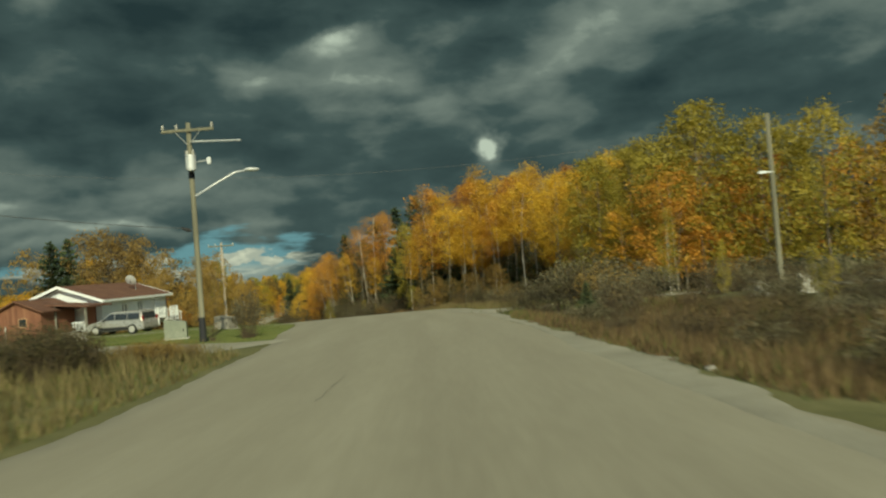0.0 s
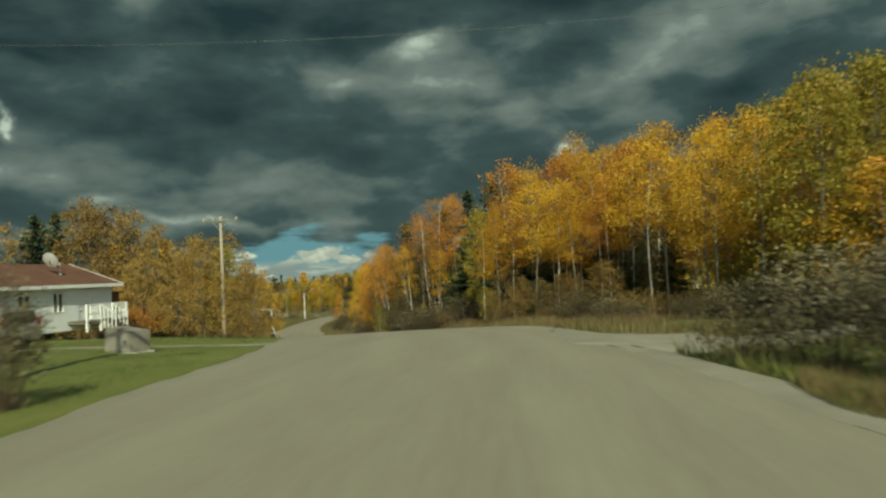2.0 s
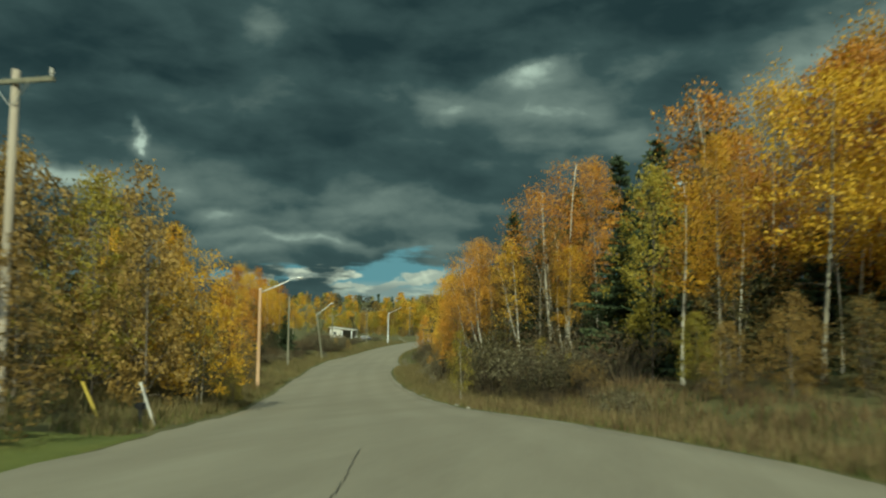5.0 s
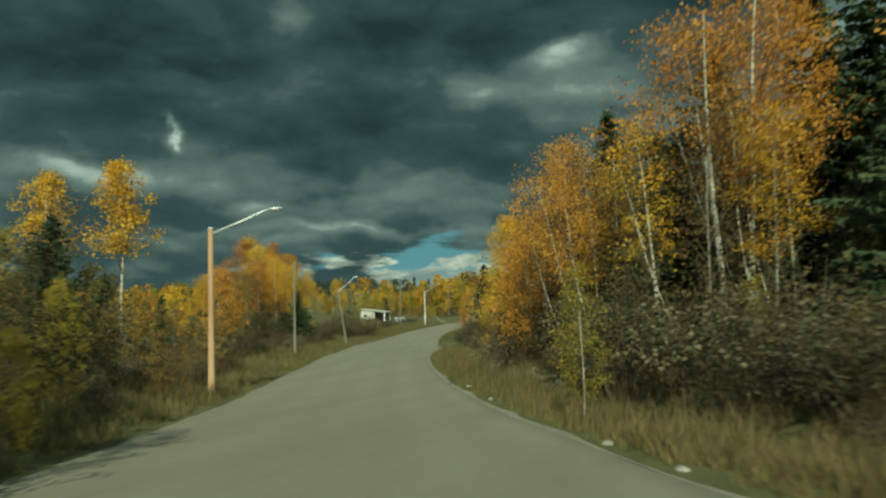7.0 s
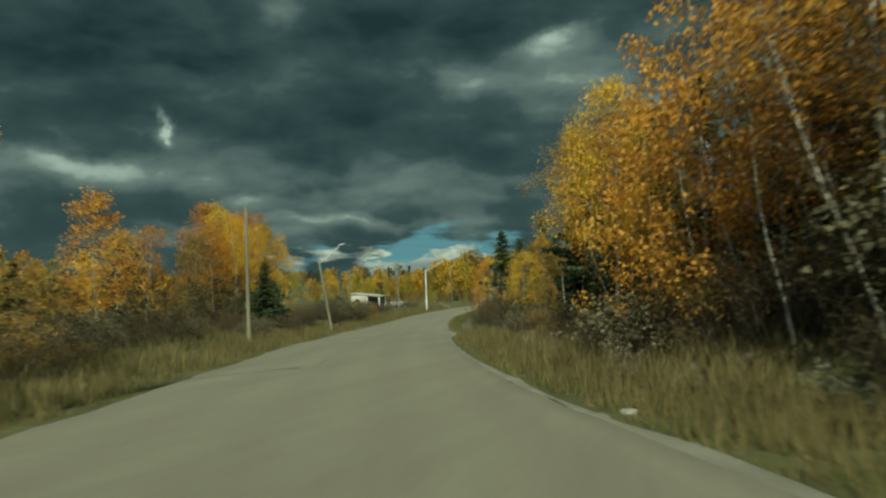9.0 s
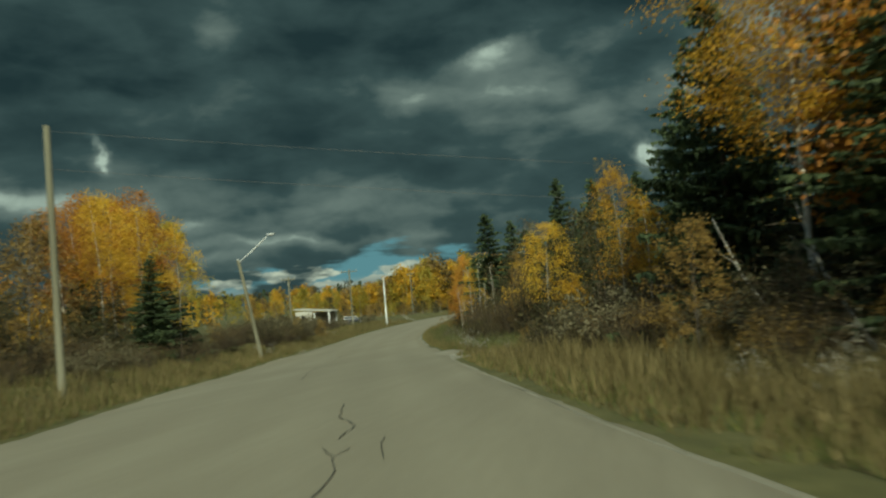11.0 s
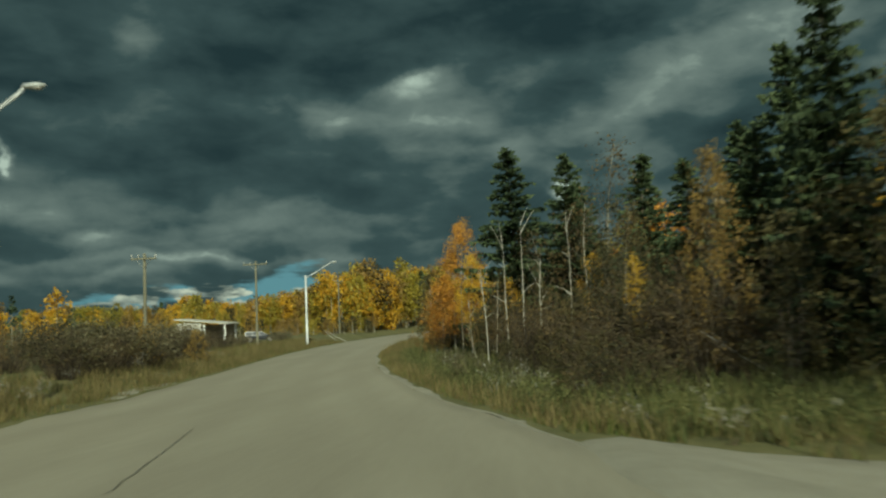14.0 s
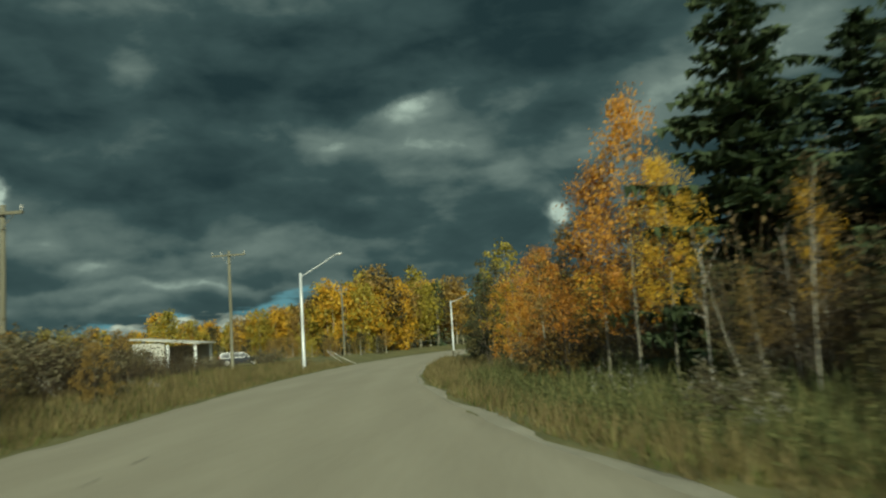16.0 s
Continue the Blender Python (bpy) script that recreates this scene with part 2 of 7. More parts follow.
GOLD = material("golden_leaves", [(0.40, 0.202, 0.016), (0.62, 0.362, 0.028), (0.77, 0.50, 0.052)], 0.35, 0.6, island=0.25, per_object=0.3, through_light=0.35)
ORANGE = material("orange_leaves", [(0.35, 0.135, 0.018), (0.54, 0.24, 0.030), (0.68, 0.355, 0.050)], 0.35, 0.6, island=0.25, per_object=0.35, through_light=0.35)
OLIVE = material("yellow_green_leaves", [(0.19, 0.165, 0.020), (0.33, 0.265, 0.034), (0.48, 0.375, 0.06)], 0.35, 0.6, island=0.25, per_object=0.3, through_light=0.35)
RUST = material("rusty_leaves", [(0.15, 0.095, 0.028), (0.27, 0.172, 0.044), (0.40, 0.262, 0.066)], 0.4, 0.7, island=0.4, per_object=0.3, through_light=0.3)
BROWN = material("brown_twigs", [(0.038, 0.029, 0.019), (0.072, 0.053, 0.030), (0.125, 0.092, 0.048)], 0.5, 0.9, island=0.5, per_object=0.3)
BROWN_LEAF = material("withered_leaves", [(0.052, 0.036, 0.016), (0.096, 0.066, 0.025), (0.165, 0.112, 0.04)], 0.5, 0.8, island=0.5, per_object=0.3, through_light=0.25)
DRAB = material("dull_green_leaves", [(0.032, 0.030, 0.011), (0.064, 0.056, 0.019), (0.115, 0.094, 0.029)], 0.4, 0.75, island=0.5, per_object=0.3, through_light=0.25)
GREY_LEAF = material("grey_green_leaves", [(0.075, 0.066, 0.034), (0.14, 0.12, 0.062), (0.235, 0.205, 0.12)], 0.5, 0.8, island=0.5, per_object=0.3, through_light=0.25)
NEEDLE = material("spruce_needles", [(0.034, 0.052, 0.023), (0.064, 0.094, 0.040), (0.108, 0.14, 0.058)], 0.6, 0.75, island=0.4, per_object=0.2, through_light=0.32)
BIRCH = material("white_bark", [(0.30, 0.27, 0.20), (0.52, 0.48, 0.38), (0.66, 0.62, 0.52)], 1.2, 0.8, 0.4, 20, stretch=(1, 1, 0.5))
ASPEN_BARK = material("pale_grey_bark", [(0.15, 0.13, 0.09), (0.26, 0.235, 0.17), (0.40, 0.37, 0.29)], 1.3, 0.85, 0.5, 20, stretch=(1, 1, 0.4))
BARK = material("grey_bark", [(0.07, 0.055, 0.04), (0.14, 0.115, 0.085), (0.22, 0.19, 0.14)], 1.4, 0.9, 0.7, 20, stretch=(1, 1, 0.3))
POLE_WOOD = material("weathered_pole_wood", [(0.105, 0.10, 0.068), (0.16, 0.15, 0.10), (0.235, 0.22, 0.15)], 1.0, 0.85, 0.5, 12, stretch=(6, 6, 0.25))
PALE_POLE = material("bleached_pole_wood", [(0.24, 0.20, 0.15), (0.34, 0.29, 0.22), (0.44, 0.39, 0.30)], 1.0, 0.85, 0.5, 12, stretch=(6, 6, 0.25))
TAN_WOOD = material("tan_pole_wood", [(0.30, 0.17, 0.085), (0.42, 0.26, 0.14), (0.52, 0.36, 0.21)], 1.0, 0.8, 0.4, 12, stretch=(6, 6, 0.25))
PALE_METAL = material("galvanised_steel", [(0.48, 0.49, 0.47), (0.58, 0.59, 0.57), (0.66, 0.67, 0.65)], 2.0, 0.45, metal=0.35)
DARK = material("dark_rubber", [(0.012, 0.012, 0.012), (0.02, 0.02, 0.02)], 3.0, 0.7)
WIRE = material("grey_cable", [(0.05, 0.05, 0.05), (0.16, 0.16, 0.155)], 0.5, 0.6)
SIDING = material("white_siding", [(0.66, 0.68, 0.68), (0.74, 0.76, 0.76), (0.80, 0.82, 0.81)], 0.5, 0.6, 0.1, 9)
WHITE_TRIM = material("white_trim", [(0.70, 0.71, 0.69), (0.80, 0.81, 0.79)], 1.0, 0.5)
SHINGLE = material("brown_shingles", [(0.10, 0.045, 0.028), (0.15, 0.07, 0.042), (0.20, 0.10, 0.06)], 0.8, 0.9, 0.7, 25, island=0.35)
RED_WOOD = material("red_brown_boards", [(0.13, 0.05, 0.028), (0.19, 0.08, 0.045), (0.25, 0.115, 0.065)], 0.7, 0.85, 0.5, 14, stretch=(1, 1, 0.3), per_object=0.3)
GREY_WOOD = material("grey_boards", [(0.11, 0.10, 0.08), (0.18, 0.165, 0.13), (0.27, 0.245, 0.20)], 0.8, 0.85, 0.5, 14, per_object=0.4)
GLASS = material("dark_window_glass", [(0.02, 0.025, 0.028), (0.035, 0.04, 0.045)], 1.0, 0.08)
VAN_SILVER = material("silver_beige_paint", [(0.33, 0.32, 0.29), (0.40, 0.385, 0.35)], 0.8, 0.3, metal=0.4)
RIM = material("pale_wheel_cover", [(0.45, 0.44, 0.40), (0.60, 0.58, 0.53)], 4.0, 0.4, metal=0.4)
DARK_PAINT = material("dark_blue_paint", [(0.025, 0.03, 0.04), (0.045, 0.05, 0.06)], 0.8, 0.3)
RED_LAMP = material("red_lens", [(0.16, 0.02, 0.02), (0.22, 0.03, 0.025)], 2.0, 0.25)
CONCRETE = material("pale_concrete", [(0.36, 0.34, 0.29), (0.48, 0.46, 0.40), (0.58, 0.56, 0.50)], 0.9, 0.9, 0.5, 20)
BOULDER = material("pale_stone", [(0.18, 0.17, 0.14), (0.28, 0.265, 0.22), (0.40, 0.38, 0.32)], 1.4, 0.9, 0.8, 9)
GREEN_BOX = material("pale_green_paint", [(0.13, 0.145, 0.105), (0.20, 0.215, 0.16), (0.28, 0.29, 0.225)], 0.9, 0.6)
TAR = material("tar_crack_fill", [(0.06, 0.056, 0.045), (0.12, 0.112, 0.088)], 1.2, 0.8)
LITTER = material("white_litter", [(0.55, 0.56, 0.55), (0.75, 0.76, 0.75)], 5.0, 0.6)
YELLOW_PAINT = material("yellow_paint", [(0.45, 0.33, 0.05), (0.58, 0.44, 0.09)], 2.0, 0.6)
RUSSET = material("russet_grass", [(0.085, 0.055, 0.026), (0.15, 0.098, 0.042), (0.24, 0.165, 0.075)], 0.3, 0.85, island=0.5, through_light=0.25)
WEED = material("rank_weeds", [(0.055, 0.068, 0.02), (0.105, 0.118, 0.036), (0.20, 0.19, 0.07)], 0.5, 0.85, island=0.6, through_light=0.25)
PALE_FLUFF = material("pale_seed_fluff", [(0.22, 0.21, 0.17), (0.36, 0.34, 0.28)], 5.0, 0.9, island=0.4)
SNAG = material("bleached_wood", [(0.30, 0.28, 0.23), (0.46, 0.43, 0.36), (0.58, 0.55, 0.47)], 1.5, 0.85, 0.4, 20)


# ---- the lie of the land ----
# the road's middle line: y, x and height, uphill end first
SPINE = np.array([(-60, 1.5, 2.6), (-30, 0.3, 1.0), (0, -1.0, 0.0), (10, -1.25, -0.43), (20, -1.75, -0.70), (30, -2.55, -0.93), (40, -3.75, -1.19), (50, -5.5, -1.50),
                  (60, -7.85, -2.01), (70, -10.65, -2.81), (80, -13.95, -3.87), (90, -17.7, -5.08), (100, -21.6, -6.21), (110, -25.35, -7.13), (120, -29.0, -7.84), (130, -32.7, -8.28),
                  (140, -36.1, -8.65), (150, -39.5, -9.2), (160, -42.6, -9.81), (170, -45.6, -10.45), (180, -48.6, -10.95), (190, -51.3, -11.25), (205, -54.8, -11.5), (225, -58.2, -11.85),
                  (245, -60.1, -12.1), (265, -60.6, -12.3), (290, -59.4, -12.6), (312, -56.2, -12.8), (340, -49.0, -13.0), (370, -38.0, -13.1), (400, -22.0, -13.2), (440, 6.0, -13.2)])
HALF = 4.75


def smooth_line(col):
    """Rounded interpolation of a column of the spine along y."""
    ys = np.arange(-60.0, 440.1, 1.0)
    v = np.interp(ys, SPINE[:, 0], SPINE[:, col])
    k = np.exp(-0.5 * (np.arange(-12, 13) / 4.5) ** 2)
    v = np.convolve(np.pad(v, 12, mode="reflect", reflect_type="odd"), k / k.sum(), "valid")
    return ys, v


LINE_Y, LINE_X = smooth_line(1)
_, LINE_Z = smooth_line(2)
SLANT = np.gradient(LINE_X, LINE_Y)


def mid_x(y):
    return float(np.interp(y, LINE_Y, LINE_X))


def road_z(y):
    return float(np.interp(y, LINE_Y, LINE_Z))


def across(x, y):
    """Metres to the right of the road's middle."""
    s = float(np.interp(y, LINE_Y, SLANT))
    return (x - mid_x(y)) / math.sqrt(1 + s * s)


def ease(v, a, b):
    v = min(1.0, max(0.0, (v - a) / (b - a)))
    return v * v * (3 - 2 * v)


RIGHT_EDGE = ((0, 24.6, 33.4, 41.1, 50.7, 56.3, 63.9, 70.6, 79.8, 91.1, 100.2, 108.3, 116.4, 126.5, 141.6, 148.6, 156.5, 164.4, 173.4, 179.5, 185.7, 199, 218.3, 235.6), (5.18, 5.18, 5.36, 5.54, 6.16, 6.93, 7.17, 7.42, 6.14, 5.05, 4.95, 4.66, 4.5, 4.21, 4.24, 4.52, 4.81, 5.23, 5.54, 5.48, 5.08, 4.57, 4.09, 4.09))
LEFT_EDGE = ((0, 28.4, 36.6, 47.8, 61.1, 71.3, 92.6, 102.8, 121.9, 129.8, 137.7, 148.7, 162.7, 176.8, 185.7, 191.3, 201, 208.8, 220.7), (4.42, 4.38, 4.75, 4.43, 4.74, 4.59, 4.7, 5.34, 5.65, 5.6, 5.29, 5.66, 6.2, 6.67, 6.69, 5.61, 4.81, 4.44, 4.53))


def half_right(y):
    """Half width of the asphalt on the right: it flares past the side road and at the entrance."""
    return float(np.interp(y, *RIGHT_EDGE))


def half_left(y):
    return float(np.interp(y, *LEFT_EDGE))


def foot_y(x, y):
    """Where along the road a point belongs: square to the middle line beside it, straight across further out."""
    d = across(x, y)
    s = float(np.interp(y, LINE_Y, SLANT))
    return y + d * s / math.sqrt(1 + s * s) * (1 - ease(abs(d), 5.5, 12.5))


def ground_z(x, y):
    """Height of the ground beside the road."""
    d = across(x, y)
    foot = foot_y(x, y)
    out = abs(d) - (half_right(foot) if d > 0 else half_left(foot))
    z = road_z(foot)
    if out < 0:
        return z - 0.15 * ease(-out, 0.05, 0.5)
    rough = 0.10 * (noise.noise((x * 0.23, y * 0.23, 0)) + 0.5 * noise.noise((x * 0.7, y * 0.7, 3))) * ease(out, 0.3, 2.0)
    if d < 0:
        yard = ease(y, 75, 88)
        z += (0.15 + 0.4 * yard) * ease(out, 1.0, 6.0) + 0.02 * yard * max(0.0, min(out, 40) - 6)
        z -= 0.45 * yard * (1 - ease(y, 160, 190)) * ease(out, 5.0, 9.0)
    else:
        bank = ease(y, 68, 95) * (1 - ease(y, 175, 200))
        knoll = ease(y, 72, 92) * (1 - ease(y, 128, 146))
        z += -0.25 * ease(out, 0.4, 2.0) + 0.35 * ease(out, 3.5, 7.0) + bank * 0.11 * max(0.0, min(out, 35) - 5) + 1.1 * knoll * ease(out, 3.0, 8.5)
    return z + rough


def mesh_object(name, verts, faces, mat, parent=None, smooth=False):
    me = bpy.data.meshes.new(name)
    me.from_pydata(verts, [], faces)
    me.materials.append(mat)
    if smooth:
        me.shade_smooth()
    ob = new(name, me)
    ob.parent = parent
    return ob


def grid_faces(rows, cols, at=0):
    return [(at + i * cols + j, at + i * cols + j + 1, at + (i + 1) * cols + j + 1, at + (i + 1) * cols + j) for i in range(rows - 1) for j in range(cols - 1)]


# ground: one sheet, fine beside the road and wide towards the horizon
side = [-2500, -1200, -600, -300, -180, -120, -90, -70, -58, -48, -40, -34, -29, -25, -22, -19, -17, -15, -13.5, -12, -10.8, -9.6, -8.6, -7.8, -7, -6.3, -5.7, -5.2, -4.9, -4.5, -3]
side = side + [0] + [-s for s in reversed(side)]
along = [-2000, -900, -400, -200, -120] + list(np.arange(-60, 330, 1.5)) + list(np.arange(330, 440, 6)) + [470, 520, 600, 800, 1200, 2000, 3200]
verts = []
for y in along:
    m = mid_x(min(max(y, -60), 440))
    for u in side:
        x = m + u
        z = ground_z(x, min(max(y, -60), 440)) if abs(u) < 200 else road_z(y)
        verts.append((x, y, z))
ground = tagged(mesh_object("ground", verts, grid_faces(len(along), len(side)), SOIL, smooth=True), "rough autumn verge and forest floor beside the road", "ground", kind="structure")

# road: worn pale asphalt with a ragged edge
random.seed(4)
FRACTIONS = (-1.0, -0.985, -0.85, -0.68, -0.5, -0.33, -0.16, 0.0, 0.16, 0.33, 0.5, 0.68, 0.85, 0.985, 1.0)
cols = len(FRACTIONS)
verts, lanes = [], []
ys = np.arange(-60, 440, 0.5)
for y in ys:
    s = float(np.interp(y, LINE_Y, SLANT))
    nx, ny = 1 / math.sqrt(1 + s * s), -s / math.sqrt(1 + s * s)
    wl = half_left(y) + 0.16 * noise.noise((y * 0.45, 1.5, 0)) + 0.10 * noise.noise((y * 1.7, 8.5, 0))
    wr = half_right(y) + 0.16 * noise.noise((y * 0.45, 5.5, 0)) + 0.10 * noise.noise((y * 1.7, 2.5, 0))
    for k in range(cols):
        f = FRACTIONS[k]
        u = f * (wr if f > 0 else wl)
        lanes.append(u / HALF)
        z = road_z(y) + 0.05 * (1 - f * f) + 0.012 * noise.noise((u * 0.5, y * 0.2, 4)) - (0.10 if abs(f) == 1 else 0)
        verts.append((mid_x(y) + u * nx, y + u * ny, z))
road = tagged(mesh_object("road", verts, grid_faces(len(ys), cols), ASPHALT, smooth=True), "worn pale grey asphalt road with crumbling edges", "road", kind="structure")
road.data.attributes.new("lane", "FLOAT", "POINT").data.foreach_set("value", lanes)


# ---- builders ----
def raw_mesh(name, verts, faces, mats, which=None, smooth=False):
    """A mesh from arrays; faces all have the same number of corners."""
    verts, faces = np.asarray(verts, np.float32), np.asarray(faces, np.int32)
    me = bpy.data.meshes.new(name)
    k = faces.shape[1]
    me.vertices.add(len(verts))
    me.vertices.foreach_set("co", verts.ravel())
    me.loops.add(faces.size)
    me.loops.foreach_set("vertex_index", faces.ravel())
    me.polygons.add(len(faces))
    me.polygons.foreach_set("loop_start", np.arange(0, faces.size, k, dtype=np.int32))
    for m in mats if isinstance(mats, (list, tuple)) else [mats]:
        me.materials.append(m)
    if which is not None:
        me.polygons.foreach_set("material_index", np.asarray(which, np.int32))
    me.update(calc_edges=True)
    if smooth:
        me.shade_smooth()
    return me


def part(name, shape, mat, parent, label=""):
    """Links a bmesh, a mesh or arrays as one mesh object under a thing or a part."""
    if isinstance(shape, bmesh.types.BMesh):
        me = bpy.data.meshes.new(name)
        shape.to_mesh(me)
        shape.free()
        me.materials.append(mat)
    elif isinstance(shape, tuple):
        me = raw_mesh(name, shape[0], shape[1], mat)
    else:
        me = shape
    ob = new(name, me)
    ob.parent = parent
    return tagged(ob, label)


def thing(name, x, y, z, turn, label, category, group=""):
    ob = new(name)
    ob.empty_display_size = 0.2
    ob.matrix_world = pose(x, y, z, 0, 0, turn)
    return tagged(ob, label, category, group)


def tube(points, radii, sides=7, cap=True):
    """Arrays of a round tube along points, quads only."""
    points = [Vector(p) for p in points]
    verts, faces = [], []
    for n, p in enumerate(points):
        d = (points[min(n + 1, len(points) - 1)] - points[max(n - 1, 0)]).normalized()
        a = d.cross(Vector((0.31, 0.95, 0.02))).normalized()
        if a.length < 0.1:
            a = Vector((1, 0, 0))
        b = d.cross(a)
        for k in range(sides):
            t = 2 * math.pi * k / sides
            verts.append(p + radii[n] * (math.cos(t) * a + math.sin(t) * b))
    for n in range(len(points) - 1):
        for k in range(sides):
            faces.append((n * sides + k, n * sides + (k + 1) % sides, (n + 1) * sides + (k + 1) % sides, (n + 1) * sides + k))
    if cap:
        for base in (0, (len(points) - 1) * sides):
            mid = len(verts)
            verts.append(points[0] if base == 0 else points[-1])
            for k in range(0, sides - 1, 2):
                faces.append((mid, base + k, base + k + 1, base + (k + 2) % sides))
    return [tuple(v) for v in verts], faces


def join(*shapes):
    verts, faces = [], []
    for v, f in shapes:
        at = len(verts)
        verts += list(v)
        faces += [tuple(i + at for i in face) for face in f]
    return verts, faces


def box(x0, y0, z0, x1, y1, z1, bevel=0.0):
    bm = bmesh.new()
    m = Matrix.Translation(((x0 + x1) / 2, (y0 + y1) / 2, (z0 + z1) / 2)) @ Matrix.Diagonal((abs(x1 - x0), abs(y1 - y0), abs(z1 - z0), 1))
    bmesh.ops.create_cube(bm, size=1.0, matrix=m)
    if bevel:
        bmesh.ops.bevel(bm, geom=bm.edges[:], offset=bevel, segments=2, affect="EDGES")
    return bm


def prism(outline, depth, axis="x", at=0.0, bevel=0.0):
    """A flat outline of (u, v) pushed along an axis: x gives (y, z), y gives (x, z), z gives (x, y)."""
    bm = bmesh.new()
    spot = {"x": lambda u, v, d: (d, u, v), "y": lambda u, v, d: (u, d, v), "z": lambda u, v, d: (u, v, d)}[axis]
    lo = [bm.verts.new(spot(u, v, at)) for u, v in outline]
    hi = [bm.verts.new(spot(u, v, at + depth)) for u, v in outline]
    bm.faces.new(lo)
    bm.faces.new(list(reversed(hi)))
    for k in range(len(lo)):
        j = (k + 1) % len(lo)
        bm.faces.new((lo[j], lo[k], hi[k], hi[j]))
    bmesh.ops.recalc_face_normals(bm, faces=bm.faces[:])
    if bevel:
        bmesh.ops.bevel(bm, geom=bm.edges[:], offset=bevel, segments=2, affect="EDGES")
    return bm


# ---- trees ----
def leaf_cloud(rng, centres, radii, count, size, squash=0.8):
    """Small three-cornered leaves scattered round clump centres."""
    centres, radii = np.asarray(centres), np.asarray(radii)
    pick = rng.integers(0, len(centres), count)
    off = np.clip(rng.normal(size=(count, 3)) * 0.5, -0.85, 0.85)
    off[:, 2] *= squash
    c = centres[pick] + off * radii[pick][:, None]
    a = rng.normal(size=(count, 3))
    a /= np.linalg.norm(a, axis=1)[:, None]
    b = np.cross(a, rng.normal(size=(count, 3)))
    b /= np.linalg.norm(b, axis=1)[:, None]
    s = size * rng.uniform(0.6, 1.35, count)[:, None]
    v = np.stack([c - a * s, c + a * s * 0.5 - b * s * 0.8, c + a * s * 0.5 + b * s * 0.8], 1).reshape(-1, 3)
    return v, np.arange(count * 3).reshape(-1, 3)


def stem(rng, height, base, lean=0.0, wave=0.25, steps=9, top=0.12, way=None):
    a = rng.uniform(0, 6.28) if way is None else way
    bend = 2.0 if way is None else 1.2
    pts, rad = [], []
    for k in range(steps):
        f = k / (steps - 1)
        pts.append((lean * f ** bend * height * math.cos(a) + wave * math.sin(f * 5 + a) * f, lean * f ** bend * height * math.sin(a) + wave * math.cos(f * 4 + 2 * a) * f, f * height))
        rad.append(base * ((1 - f) * (1 - top) + top) * (1.25 if k == 0 else 1.0))
    return pts, rad


def along_stem(pts, f):
    k = min(len(pts) - 2, int(f * (len(pts) - 1)))
    return Vector(pts[k]).lerp(Vector(pts[k + 1]), f * (len(pts) - 1) - k)


def leafy_tree(name, seed, leaves_mat, bark_mat, label, height=10.0, start=0.35, wide=0.19, clumps=90, leaves=3600, size=0.13, stems=1, spread=0.0, lean=0.02, bare=0.0, ragged=0.35, tall_wood=True, way=None, girth=1.0):
    """A tapered trunk with limbs, under a crown of many small leaves with gaps between clumps."""
    rng = np.random.default_rng(seed)
    tree = thing(name, 0, 0, 0, 0, label, "tree")
    wood, limbs, centres, radii = [], [], [], []
    for s in range(stems):
        h = height * (1 - 0.12 * s * rng.uniform(0.3, 1))
        pts, rad = stem(rng, h, (0.0085 if tall_wood else 0.005) * girth * height * (1 if stems == 1 else 0.8), lean + (0.07 * spread if s else 0), (0.018 if way is None else 0.045) * height, way=way)
        shift = Vector((spread * math.cos(2.1 * s + seed), spread * math.sin(2.1 * s + seed), 0)) * (0.35 if stems > 1 else 0)
        pts = [tuple(Vector(p) + shift * (0.6 + 1.6 * p[2] / h)) for p in pts]
        wood.append(tube(pts, rad, 8))
        share = clumps // stems
        for k in range(share):
            f = start + (1 - start) * (k + rng.uniform(0, 1)) / share
            g = (f - start) / (1 - start)
            r = wide * height * (math.sin(math.pi * min(1.0, 0.16 + 0.84 * g) ** 0.85) ** 0.7 + 0.12) * rng.uniform(1 - ragged, 1 + ragged)
            t = rng.uniform(0, 6.28)
            out = r * math.sqrt(rng.uniform(0.15, 1.0))
            foot = along_stem(pts, max(0.1, f - 0.10 - 0.08 * g))
            tip = along_stem(pts, f) + Vector((math.cos(t) * out, math.sin(t) * out, rng.uniform(-0.2, 0.35)))
            if k % 4 == 0:
                mid = foot.lerp(tip, 0.5) + Vector((0, 0, 0.12 * out))
                br = 0.0026 * height * (1.1 - 0.7 * g)
                limbs.append(tube([foot, mid, tip], [br, br * 0.65, br * 0.25], 3, cap=False))
            if rng.uniform() > bare:
                centres.append(tuple(tip))
                radii.append(height * rng.uniform(0.040, 0.080))
    for k in range(4):  # dead lower limbs
        f = rng.uniform(0.5 * start, start)
        foot = along_stem(pts, f)
        t = rng.uniform(0, 6.28)
        tip = foot + Vector((math.cos(t), math.sin(t), rng.uniform(-0.1, 0.5))) * height * rng.uniform(0.04, 0.09)
        limbs.append(tube([foot, foot.lerp(tip, 0.5) + Vector((0, 0, 0.06)), tip], [0.022, 0.014, 0.006], 4, cap=False))
    for w_ in wood:
        part("trunk", raw_mesh("trunk", *w_, bark_mat, smooth=True), None, tree)
    tagged(part("limbwork", raw_mesh("limbwork", *join(*limbs), BARK, smooth=True), None, tree), kind="stuff")
    tagged(part("crown", raw_mesh("crown", *leaf_cloud(rng, centres, radii, leaves, size), leaves_mat), None, tree), kind="stuff")
    return tree


